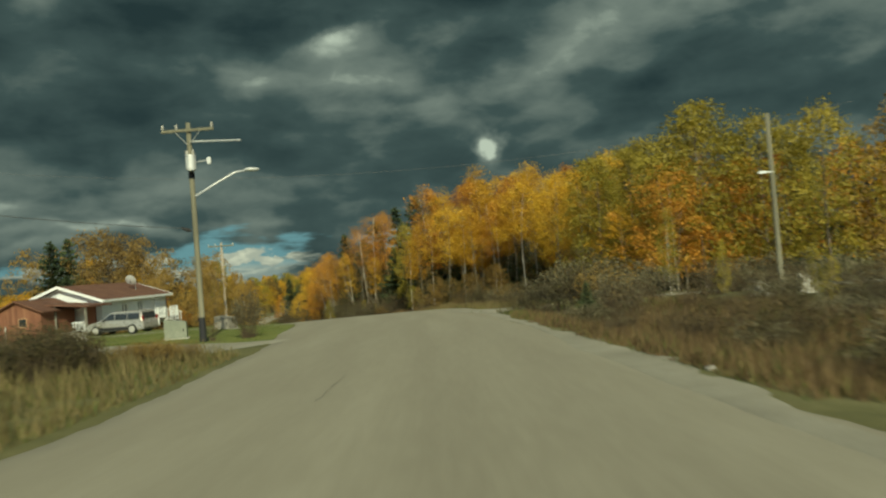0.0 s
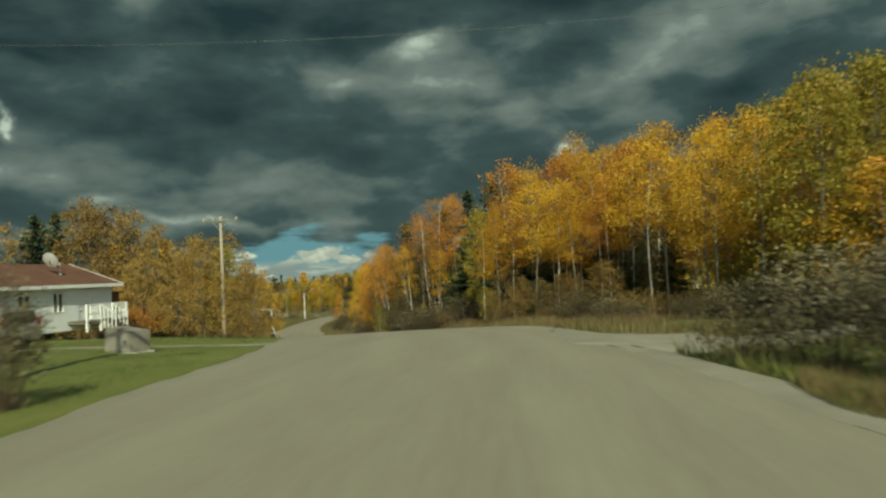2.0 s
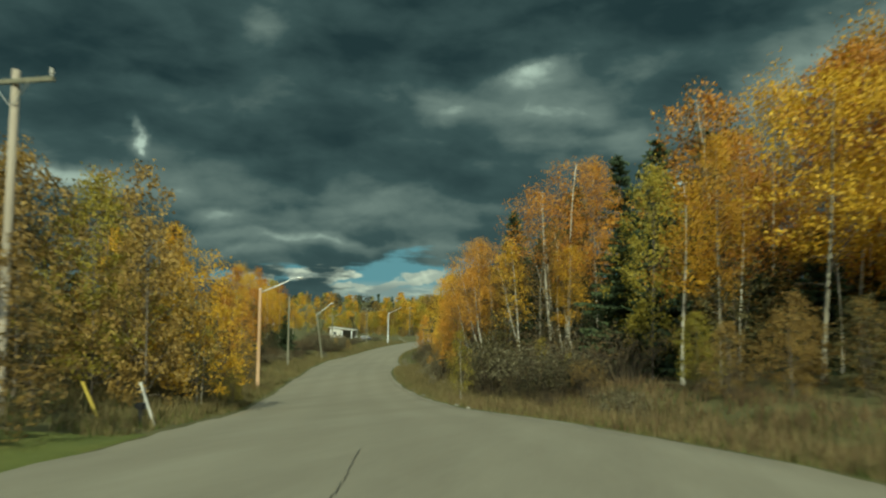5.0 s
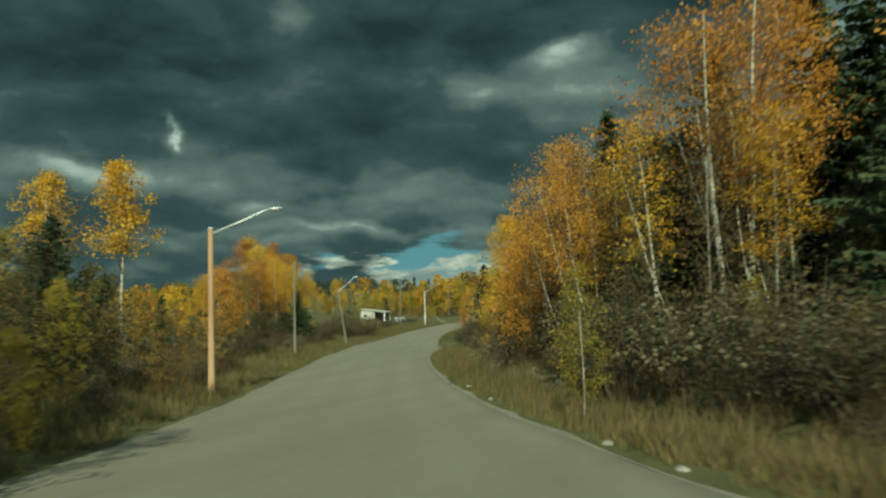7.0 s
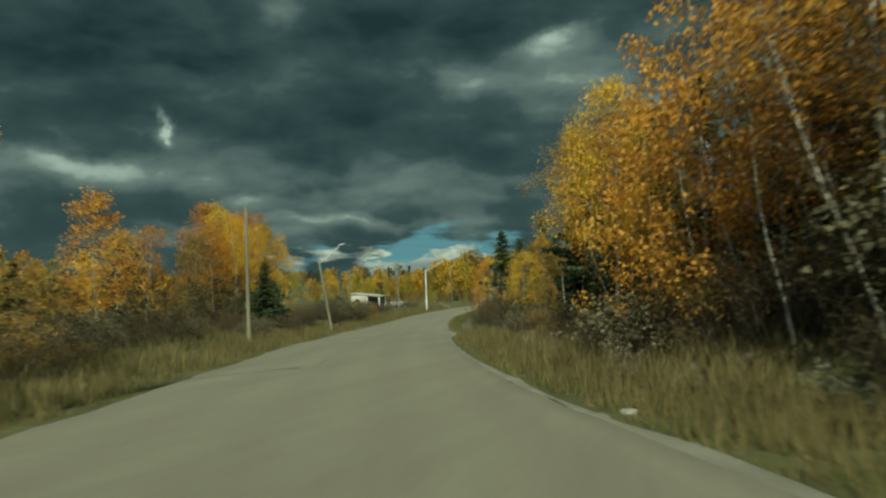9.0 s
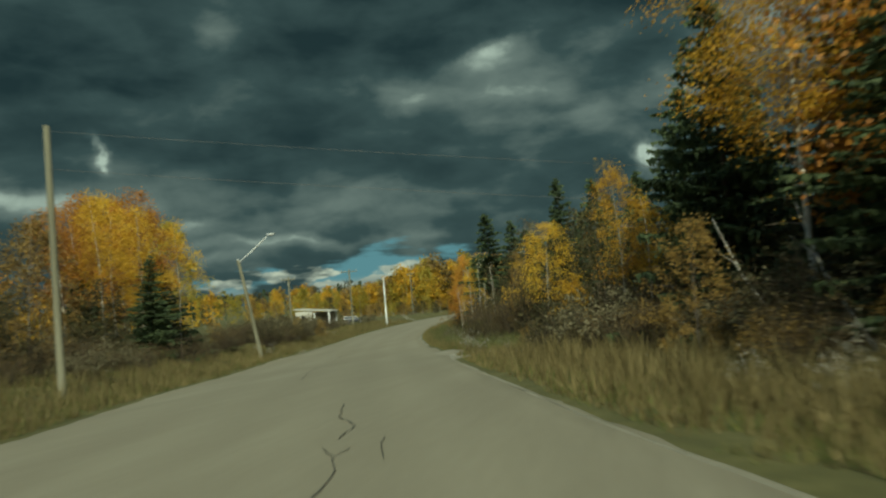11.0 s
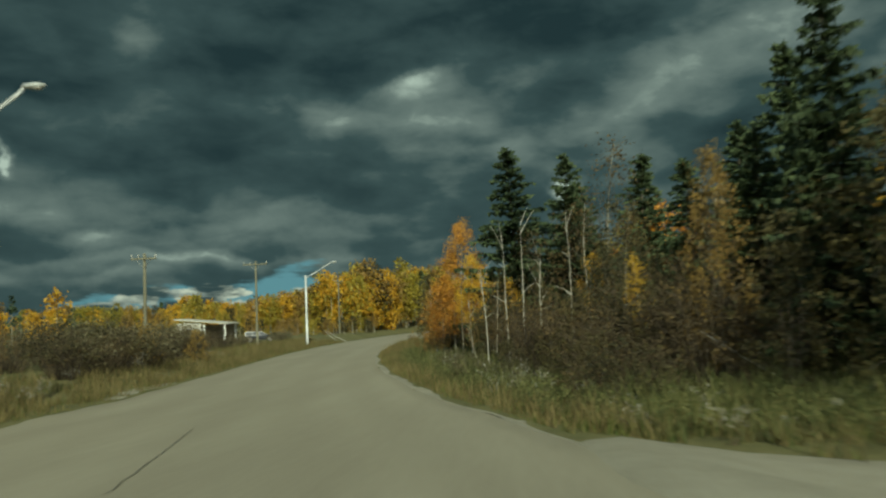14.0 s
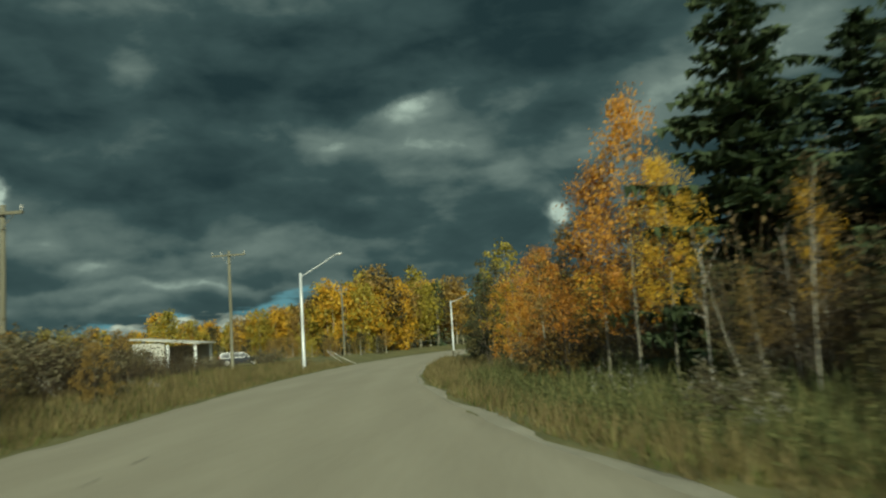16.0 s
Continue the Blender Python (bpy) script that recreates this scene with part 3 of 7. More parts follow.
def spruce_tree(name, seed, label, height=10.0, wide=0.16, whorls=26, thin=0.0):
    """A straight conifer with drooping whorls of needle sprays."""
    rng = np.random.default_rng(seed)
    tree = thing(name, 0, 0, 0, 0, label, "spruce tree")
    pts, rad = stem(rng, height, 0.014 * height, 0.0, 0.01 * height, top=0.05)
    wood = []
    tris = []
    for w_ in range(whorls):
        f = 0.10 + 0.89 * (w_ / (whorls - 1)) ** 0.9
        reach = height * (wide * (1 - f) ** 0.75 + 0.012) * rng.uniform(0.65, 1.25)
        count = int(5 + 5 * (1 - f))
        for k in range(count):
            if rng.uniform() < thin:
                continue
            t = 2 * math.pi * (k + rng.uniform(-0.3, 0.3)) / count + w_ * 1.3
            r = reach * rng.uniform(0.65, 1.15)
            d = Vector((math.cos(t), math.sin(t), 0))
            foot = along_stem(pts, min(0.99, max(0.06, f + rng.uniform(-0.022, 0.022))))
            droop = -0.30 * (1 - f) + 0.25 * f
            tip = foot + d * r + Vector((0, 0, droop * r + 0.06 * r))
            mid = foot + d * r * 0.55 + Vector((0, 0, droop * r * 0.75))
            if k % 2 == 0:
                wood.append(tube([foot, mid, tip], [0.02, 0.013, 0.005], 3, cap=False))
            side_ = Vector((-d.y, d.x, 0))
            n = max(5, int(r / 0.13))
            for j in range(n):
                g = (j + rng.uniform(0, 1)) / n
                c = foot.lerp(mid, g * 2) if g < 0.5 else mid.lerp(tip, g * 2 - 1)
                for sgn in (-1, 1):
                    ln = 0.34 * (1.08 - g) * r * 0.75 + 0.16
                    e = c + side_ * sgn * ln * rng.uniform(0.6, 1.1) + d * ln * 0.55 + Vector((0, 0, rng.uniform(-0.16, -0.01)))
                    back = d * rng.uniform(0.08, 0.15) + Vector((0, 0, rng.uniform(-0.09, 0.04)))
                    tris.append((tuple(c - back), tuple(e), tuple(c + back + Vector((0, 0, 0.05)))))
                hang = c + side_ * rng.uniform(-0.3, 0.3) * r * (1.1 - g) + d * rng.uniform(0.0, 0.2)  # hanging sprays under the bough
                tris.append((tuple(hang - d * 0.10), tuple(hang + d * 0.12 + side_ * 0.05), tuple(hang + Vector((rng.uniform(-0.08, 0.08), rng.uniform(-0.08, 0.08), -0.16 - 0.20 * (1 - f))))))
    for k in range(60):  # leader
        f = rng.uniform(0.9, 1.0)
        c = along_stem(pts, f)
        t = rng.uniform(0, 6.28)
        e = c + Vector((math.cos(t), math.sin(t), 0.7)) * 0.24
        tris.append((tuple(c), tuple(e), tuple(c + Vector((0.03, 0.03, 0.12)))))
    v = np.array(tris).reshape(-1, 3)
    part("trunk", raw_mesh("trunk", *tube(pts, rad, 7), BARK, smooth=True), None, tree)
    tagged(part("limbwork", raw_mesh("limbwork", *join(*wood), BARK), None, tree), kind="stuff")
    tagged(part("needle_mass", raw_mesh("needle_mass", v, np.arange(len(v)).reshape(-1, 3), NEEDLE), None, tree), kind="stuff")
    return tree


def twig_fan(rng, count, height, reach, width=0.012):
    """Thin tapering stems that fan out of one foot, as crossed slivers."""
    tris, tips = [], []
    for k in range(count):
        t, r = rng.uniform(0, 6.28), reach * math.sqrt(rng.uniform(0.02, 1))
        foot = Vector((math.cos(t) * r * 0.35, math.sin(t) * r * 0.35, 0))
        h = height * rng.uniform(0.45, 1.0) * (1.05 - 0.35 * (r / reach) ** 2)
        tip = Vector((math.cos(t) * r, math.sin(t) * r, h)) + Vector(rng.normal(size=3) * 0.08)
        mid = foot.lerp(tip, 0.55) + Vector(rng.normal(size=3) * 0.07 * height * 0.4)
        for a, b in ((foot, mid), (mid, tip)):
            s = (b - a).cross(Vector(rng.normal(size=3))).normalized() * width * (1.4 if a is foot else 0.8)
            tris.append((tuple(a - s), tuple(a + s), tuple(b)))
        for j in range(3):
            f = rng.uniform(0.3, 1)
            c = mid.lerp(tip, f)
            e = c + Vector((math.cos(t + rng.normal()), math.sin(t + rng.normal()), rng.uniform(0.1, 0.9))) * height * rng.uniform(0.08, 0.2)
            s = (e - c).cross(Vector(rng.normal(size=3))).normalized() * width * 0.6
            tris.append((tuple(c - s), tuple(c + s), tuple(e)))
            tips.append(tuple(e))
        tips.append(tuple(tip))
    v = np.array(tris).reshape(-1, 3)
    return v, np.arange(len(v)).reshape(-1, 3), tips


def shrub(name, seed, leaf_mat, label, height=2.0, reach=1.1, twigs=130, leaves=900, size=0.055):
    rng = np.random.default_rng(seed)
    bush = thing(name, 0, 0, 0, 0, label, "shrub")
    v, f, tips = twig_fan(rng, twigs, height, reach)
    part("twig_tangle", raw_mesh("twig_tangle", v, f, BROWN), None, bush)
    if leaves:
        part("foliage", raw_mesh("foliage", *leaf_cloud(rng, tips, np.full(len(tips), 0.22), leaves, size), leaf_mat), None, bush)
    return bush


def dead_birch(name, seed, label, height=6.0, lean=0.08, broken=True):
    rng = np.random.default_rng(seed)
    tree = thing(name, 0, 0, 0, 0, label, "dead tree")
    pts, rad = stem(rng, height, 0.0075 * height, lean, 0.2, top=0.35 if broken else 0.15)
    part("trunk", raw_mesh("trunk", *tube(pts, rad, 7), SNAG, smooth=True), None, tree)
    for k in range(5):
        f = rng.uniform(0.45, 0.95)
        foot = along_stem(pts, f)
        t = rng.uniform(0, 6.28)
        tip = foot + Vector((math.cos(t) * 0.7, math.sin(t) * 0.7, rng.uniform(0.2, 1.0))) * height * rng.uniform(0.1, 0.24)
        part("branch", raw_mesh("branch", *tube([foot, foot.lerp(tip, 0.5) + Vector((0, 0, 0.08)), tip], [0.03, 0.02, 0.008], 5), SNAG, smooth=True), None, tree)
    return tree


FAR = pose(0, 0, 0)
PROTO = {
    "gold": [leafy_tree("aspen", 11 + k, GOLD, ASPEN_BARK, "golden autumn aspen with a pale slender trunk", start=0.38, wide=0.20, leaves=7400, clumps=110, size=0.055) for k in range(3)],
    "dense": [leafy_tree("old_aspen", 17, GOLD, BIRCH, "old golden aspen with a full crown over white limbs", start=0.46, wide=0.20, clumps=170, leaves=26000, size=0.036, ragged=0.45, lean=0.04)],
    "orange": [leafy_tree("aspen", 21 + k, ORANGE, ASPEN_BARK, "orange autumn aspen with a pale trunk", start=0.28, wide=0.21, clumps=115, leaves=5600, size=0.075) for k in range(2)],
    "high": [leafy_tree("tall_aspen", 151 + k, ORANGE, BIRCH, "tall aspen with bare white trunk and orange crown", start=0.44, wide=0.17, clumps=130, leaves=9500, size=0.046, ragged=0.5, lean=0.06, tall_wood=False) for k in range(2)],
    "crest": [leafy_tree("tall_aspen", 161, GOLD, BIRCH, "tall golden aspen, long bare white trunk", start=0.55, wide=0.115, clumps=80, leaves=4800, size=0.07, ragged=0.5, lean=0.03)],
    "stand": [leafy_tree("slim_aspen", 181 + k, (GOLD, ORANGE, GOLD)[k], (ASPEN_BARK, BIRCH, BIRCH)[k], ("slim golden aspen with a long pale trunk", "slim orange aspen with a long white trunk", "slim golden aspen with a bare white trunk")[k], start=(0.42, 0.46, 0.52)[k], wide=0.145, clumps=54, leaves=4600, size=0.056, ragged=0.6, lean=0.05, tall_wood=False, girth=1.25) for k in range(3)],
    "slant": [leafy_tree("leaning_aspen", 191 + k, (ORANGE, BROWN_LEAF, RUST)[k], BIRCH, ("leaning white aspen under a thin orange crown", "leaning white aspen, almost bare", "leaning white aspen with thin rusty leaves")[k], start=(0.5, 0.45, 0.5)[k], wide=0.14, clumps=60, leaves=(2400, 700, 1500)[k], size=0.06, ragged=0.5, lean=(0.26, 0.34, 0.2)[k], tall_wood=False, way=0.0) for k in range(3)],
    "drab": [leafy_tree("willow", 171 + k, DRAB, BARK, "dull green-brown willow, dense dark tangle", start=0.06, wide=0.27, clumps=110, leaves=2900, size=0.115, stems=3, spread=0.8, lean=0.05, tall_wood=False) for k in range(2)],
    "olive": [leafy_tree("poplar", 31 + k, OLIVE, BARK, "yellow-green poplar turning in autumn, full crown", start=0.14, wide=0.27, clumps=150, leaves=7500, size=0.085) for k in range(2)],
    "rust": [leafy_tree("broad_tree", 41 + k, RUST, BARK, "rust-brown broad tree, half its leaves shed", start=0.08, wide=0.30, clumps=130, leaves=5000, size=0.10, stems=2, spread=0.9) for k in range(2)],
    "bushy": [leafy_tree("bushy_aspen", 46 + k, (ORANGE, GOLD)[k], ASPEN_BARK, "bushy young aspen in golden orange leaf", start=0.16, wide=0.27, clumps=130, leaves=6400, size=0.08, stems=3, spread=0.8, lean=0.06, tall_wood=False) for k in range(2)],
    "thin": [leafy_tree("sparse_aspen", 51 + k, GOLD, BIRCH, "slender leaning aspen with sparse yellow leaves", start=0.42, wide=0.13, clumps=60, leaves=2200, size=0.07, lean=0.10, bare=0.2) for k in range(3)],
    "bare": [leafy_tree("bare_aspen", 61 + k, BROWN_LEAF, (BIRCH, ASPEN_BARK)[k], "thin pale aspen with few withered leaves", start=0.25, wide=0.16, clumps=110, leaves=1600, size=0.06, lean=0.08, tall_wood=False) for k in range(2)],
    "birch": [leafy_tree("birch", 71, ORANGE, BIRCH, "white birch of three stems with orange leaves", start=0.54, wide=0.20, clumps=130, leaves=9500, size=0.048, stems=3, spread=1.3, ragged=0.45, girth=1.5)],
    "spruce": [spruce_tree("spruce", 81, "tall dark green spruce", wide=0.26, whorls=32), spruce_tree("spruce", 82, "dark green spruce with drooping boughs", wide=0.31, whorls=30), spruce_tree("spruce", 83, "thin dark spruce, gappy boughs", wide=0.22, whorls=28, thin=0.15)],
    "twig": [shrub("brown_shrub", 91 + k, BROWN_LEAF, "tangled brown roadside shrub, nearly leafless", 2.2, 1.3, 115, 480, 0.046) for k in range(3)],
    "grey": [shrub("grey_shrub", 101 + k, GREY_LEAF, "grey-green willow shrub with fading leaves", 2.0, 1.3, 120, 1500, 0.05) for k in range(2)],
    "thicket": [shrub("thicket_shrub", 106 + k, (DRAB, RUST)[k], ("olive-brown thicket shrub in fading leaf", "rusty brown thicket shrub in thin leaf")[k], 2.2, 1.3, 150, 1500, 0.045) for k in range(2)],
    "ember": [shrub("orange_shrub", 111 + k, ORANGE, "low orange shrub in autumn leaf", 2.0, 1.0, 110, 1600, 0.05) for k in range(2)],
    "sapling": [leafy_tree("sapling", 121 + k, OLIVE, BIRCH, "young yellow-green sapling with thin stem", height=10.0, start=0.2, wide=0.15, clumps=70, leaves=3600, size=0.072, tall_wood=False) for k in range(2)],
    "dead": [dead_birch("dead_birch", 131, "dead white birch snag with bare limbs", 10.0, 0.05, False), dead_birch("dead_birch", 132, "broken white birch snag", 10.0, 0.12)],
    "back": [leafy_tree("aspen", 141 + k, (GOLD, ORANGE, OLIVE)[k], ASPEN_BARK, ("golden aspen deep in the woods", "orange aspen deep in the woods", "yellow-green poplar deep in the woods")[k], start=0.22, wide=0.23, clumps=70, leaves=1400, size=0.16) for k in range(3)],
}
USED = set()


def plant(kind, x, y, top=None, tall=None, fat=1.0, pick=None, sink=0.05, turn=None):
    """Puts a tree or shrub on the ground; top is its highest point in metres, or tall its own height."""
    options = PROTO[kind]
    k = random.randrange(len(options)) if pick is None else pick
    proto = options[k]
    z = ground_z(x, y) - sink
    own = {"twig": 2.2, "thicket": 2.2, "grey": 2.0, "ember": 2.0}.get(kind, 10.0)
    h = (top - z) if top is not None else tall
    s = h / own
    turn = random.uniform(0, 360) if turn is None else turn
    m = pose(x, y, z, 0, 0, turn) @ Matrix.Diagonal((s * fat, s * fat, s, 1))
    if (kind, k) not in USED:
        USED.add((kind, k))
        proto.matrix_basis = m
        return proto
    base = proto.scale.copy()
    proto.scale = (1, 1, 1)
    ob = copy_thing(proto, m)
    proto.scale = base
    return ob


random.seed(7)
# trees of known place, right of the road
for kind, x, y, top, fat, pick in (
    ("thicket", 6.4, 34.7, 1.8, 0.8, 0), ("grey", 5.4, 36.0, 1.0, 0.9, 0), ("grey", 4.6, 38.2, 0.6, 0.9, 1), ("thicket", 6.7, 32.5, 1.1, 0.8, 1), ("spruce", 5.3, 28.8, 0.5, 1.1, 1), ("grey", 6.9, 30.3, 0.7, 0.9, 0), ("twig", 6.4, 27.3, 0.5, 0.9, 0), ("thicket", 3.6, 39.4, 0.3, 0.9, 0),
    ("olive", 11.8, 56.5, 8.3, 0.95, 1), ("gold", 13.6, 61.0, 9.2, 1.1, 2), ("olive", 22.0, 71.0, 11.6, 1.0, 0), ("gold", 10.6, 69.0, 8.9, 1.0, 0), ("olive", 17.7, 51.5, 10.9, 1.15, 0), ("olive", 21.5, 50.0, 9.4, 1.1, 1), ("bushy", 15.2, 50.0, 6.8, 1.3, 0), ("bushy", 19.6, 52.5, 7.6, 1.3, 0), ("bushy", 12.8, 53.5, 4.6, 1.2, 1), ("olive", 24.0, 47.0, 9.2, 1.1, 1), ("rust", 28.0, 44.0, 9.5, 1.1, 0),
    ("olive", 26.5, 58.0, 9.6, 1.0, 1), ("olive", 14.6, 73.6, 10.2, 1.0, 0), ("stand", 9.8, 79.9, 10.4, 1.3, 0), ("stand", 8.3, 87.6, 10.8, 1.2, 1), ("stand", 8.2, 77.5, 9.0, 1.3, 2), ("stand", 4.6, 92.0, 10.8, 1.3, 0),
    ("gold", 0.3, 99.0, 10.6, 0.85, 2), ("stand", 0.4, 90.1, 8.0, 1.5, 0), ("orange", -1.8, 107.7, 12.0, 1.1, 0), ("thin", -4.3, 93.6, 4.6, 1.2, 1), ("gold", -2.9, 92.5, 6.4, 0.6, 1), ("orange", 3.4, 99.0, 11.6, 1.0, 1),
    ("spruce", -2.3, 100.5, 4.5, 1.1, 1), ("spruce", 0.2, 99.3, 3.6, 1.1, 0), ("spruce", -6.7, 105.6, 4.4, 1.15, 1), ("spruce", 2.1, 97.0, 2.9, 1.2, 1), ("olive", -5.2, 103.0, 6.9, 0.65, 1), ("birch", -11.3, 113.5, 9.4, 0.95, 0), ("spruce", -9.9, 118.0, 3.0, 1.0, 0), ("spruce", -5.6, 112.0, 4.4, 1.1, 2), ("spruce", 1.8, 104.0, 3.0, 1.1, 1),
    ("bushy", -21.2, 128.5, 3.2, 0.85, 0), ("high", -18.2, 122.0, 4.4, 1.15, 0), ("orange", -19.4, 126.5, 3.8, 0.9, 0), ("bare", -16.8, 119.6, 3.6, 1.1, 1), ("spruce", -13.5, 123.6, 4.4, 1.2, 1), ("spruce", -12.8, 117.4, 4.0, 1.2, 0), ("drab", -15.1, 110.7, -1.5, 1.0, 0), ("drab", -16.1, 112.9, -3.3, 1.0, 1), ("bushy", -22.6, 131.5, 1.6, 0.8, 0), ("rust", -16.4, 124.0, 3.4, 0.9, 0), ("drab", -17.4, 123.0, 0.5, 1.0, 0), ("drab", -14.6, 117.0, 1.5, 0.9, 1), ("slant", -16.6, 117.0, 1.8, 1.0, 0), ("slant", -18.4, 121.6, 0.6, 1.0, 1), ("slant", -19.6, 124.6, 0.2, 1.0, 2), ("thin", -16.2, 121.0, 3.4, 1.2, 0), ("gold", -24.1, 135.0, 1.9, 1.0, 1), ("spruce", -16.7, 131.0, 7.9, 1.0, 0), ("spruce", -20.5, 139.0, 3.0, 1.0, 2),
    ("stand", 3.5, 96.9, 11.1, 1.1, 1), ("stand", 5.2, 101.7, 13.2, 1.1, 2), ("stand", 7.0, 96.2, 11.6, 1.1, 0), ("stand", 5.9, 88.3, 9.4, 1.1, 2), ("stand", 7.6, 91.0, 10.5, 1.1, 1), ("stand", 10.3, 97.5, 12.2, 1.2, 0), ("stand", 7.8, 83.6, 8.9, 1.1, 0), ("stand", 11.1, 90.9, 12.0, 1.2, 2), ("stand", 6.2, 84.6, 7.8, 1.0, 1), ("stand", -1.6, 96.4, 7.0, 1.1, 1), ("rust", -3.2, 87.5, -1.0, 1.0, 0), ("olive", -4.0, 90.6, -0.8, 1.1, 0), ("rust", -1.4, 86.4, -0.6, 1.0, 1), ("bare", -1.7, 103.5, 11.2, 1.1, 0), ("stand", 2.2, 87.4, 7.4, 1.2, 2), ("stand", 3.6, 85.2, 7.0, 1.2, 0),
    ("high", -8.6, 117.0, 9.8, 0.8, 0), ("drab", -8.0, 108.0, 0.5, 0.9, 1), ("drab", -11.4, 113.0, 0.0, 0.9, 0), ("spruce", -4.6, 115.0, 6.5, 1.1, 1), ("sapling", -6.8, 112.0, -0.6, 1.2, 0), ("sapling", -11.4, 105.0, -2.6, 1.1, 0), ("sapling", -9.6, 101.5, -3.2, 1.1, 1), ("sapling", -16.0, 103.2, -2.2, 1.0, 1),
    ("gold", -30.4, 159.6, -2.5, 0.75, 2), ("thin", -29.2, 161.6, -3.6, 1.2, 1), ("rust", -28.9, 149.6, -5.4, 0.9, 0), ("dense", -26.0, 149.0, 2.6, 1.05, 0), ("spruce", -26.8, 156.0, 2.8, 0.95, 1), ("spruce", -22.5, 148.5, 3.6, 1.2, 0), ("drab", -21.0, 153.0, 0.0, 1.0, 0), ("spruce", -24.6, 146.0, -1.0, 1.3, 1), ("spruce", -23.6, 151.4, 1.6, 1.3, 0), ("spruce", -22.0, 143.0, 1.0, 1.3, 1), ("drab", -25.4, 151.6, -5.4, 1.2, 0), ("drab", -24.4, 147.8, -5.0, 1.2, 1), ("drab", -25.2, 154.4, -4.8, 1.2, 1), ("drab", -23.4, 144.6, -4.4, 1.2, 0), ("orange", -24.4, 147.2, 3.0, 0.9, 0),
    ("drab", -26.4, 161.0, -4.4, 1.0, 1), ("drab", -28.0, 165.0, -4.6, 0.9, 0), ("drab", -24.6, 156.0, -3.0, 1.0, 0), ("spruce", -24.5, 164.0, 2.2, 1.0, 0),
    ("gold", -34.5, 175.0, -3.4, 1.2, 1), ("bushy", -33.2, 174.6, -6.6, 0.9, 1), ("drab", -33.8, 174.6, -6.6, 1.0, 1), ("drab", -34.6, 175.6, -8.0, 1.1, 1), ("drab", -31.2, 174.6, -4.0, 1.0, 0), ("drab", -28.0, 173.0, -3.2, 1.0, 1), ("drab", -32.8, 180.0, -2.2, 0.75, 1), ("spruce", -33.8, 184.6, 0.5, 0.8, 0), ("spruce", -31.3, 194.4, 1.5, 0.9, 1), ("spruce", -33.0, 217.0, 0.5, 0.9, 0), ("spruce", -28.4, 182.8, 0.2, 0.95, 1),
    ("spruce", -26.0, 174.0, 3.6, 1.1, 1), ("spruce", -42.5, 207.0, 0.5, 1.2, 0), ("spruce", -39.6, 203.4, -0.7, 0.9, 1), ("spruce", -35.4, 205.5, -0.6, 1.2, 2), ("spruce", -38.5, 216.0, -1.4, 0.8, 1), ("spruce", -30.0, 206.0, 1.0, 1.0, 0),
    ("orange", -45.7, 207.6, -3.6, 0.72, 1), ("gold", -45.0, 206.4, -5.6, 0.7, 0), ("orange", -46.3, 209.4, -5.2, 0.9, 1), ("rust", -47.4, 211.8, -6.5, 0.85, 1), ("orange", -47.8, 218.0, -6.6, 1.1, 0), ("bushy", -48.6, 226.0, -6.6, 1.0, 0), ("drab", -37.0, 198.0, -6.4, 0.9, 0), ("bare", -38.6, 192.0, -5.2, 1.0, 1),
    ("drab", -33.0, 177.4, -8.2, 1.2, 0), ("drab", -29.8, 176.6, -7.6, 1.2, 1), ("drab", -27.0, 170.4, -7.2, 1.1, 0), ("drab", -36.4, 181.4, -6.6, 0.8, 0), ("drab", -34.2, 185.0, -5.6, 0.8, 1), ("rust", -37.2, 184.4, -4.5, 0.45, 0), ("spruce", -35.0, 187.6, -3.2, 1.2, 1), ("drab", -34.6, 180.0, -4.4, 0.9, 1), ("drab", -31.6, 178.8, -2.0, 1.0, 0), ("spruce", -36.0, 192.0, -3.4, 1.2, 0), ("thin", -38.6, 187.6, -7.2, 0.7, 0), ("drab", -39.4, 190.4, -6.6, 0.8, 1), ("drab", -37.6, 193.2, -6.2, 0.8, 0), ("drab", -41.4, 198.6, -7.4, 0.85, 1), ("bare", -43.6, 201.2, -7.0, 1.1, 0), ("bare", -41.2, 200.0, -5.0, 1.3, 1), ("thin", -42.6, 203.0, -7.2, 0.8, 1), ("bare", -39.0, 200.6, -3.4, 1.4, 0), ("drab", -38.0, 196.0, -4.4, 0.9, 0), ("drab", -44.4, 203.0, -8.6, 0.9, 0), ("drab", -42.6, 199.6, -8.2, 1.0, 1), ("thin", -39.4, 197.4, -6.4, 0.8, 2),
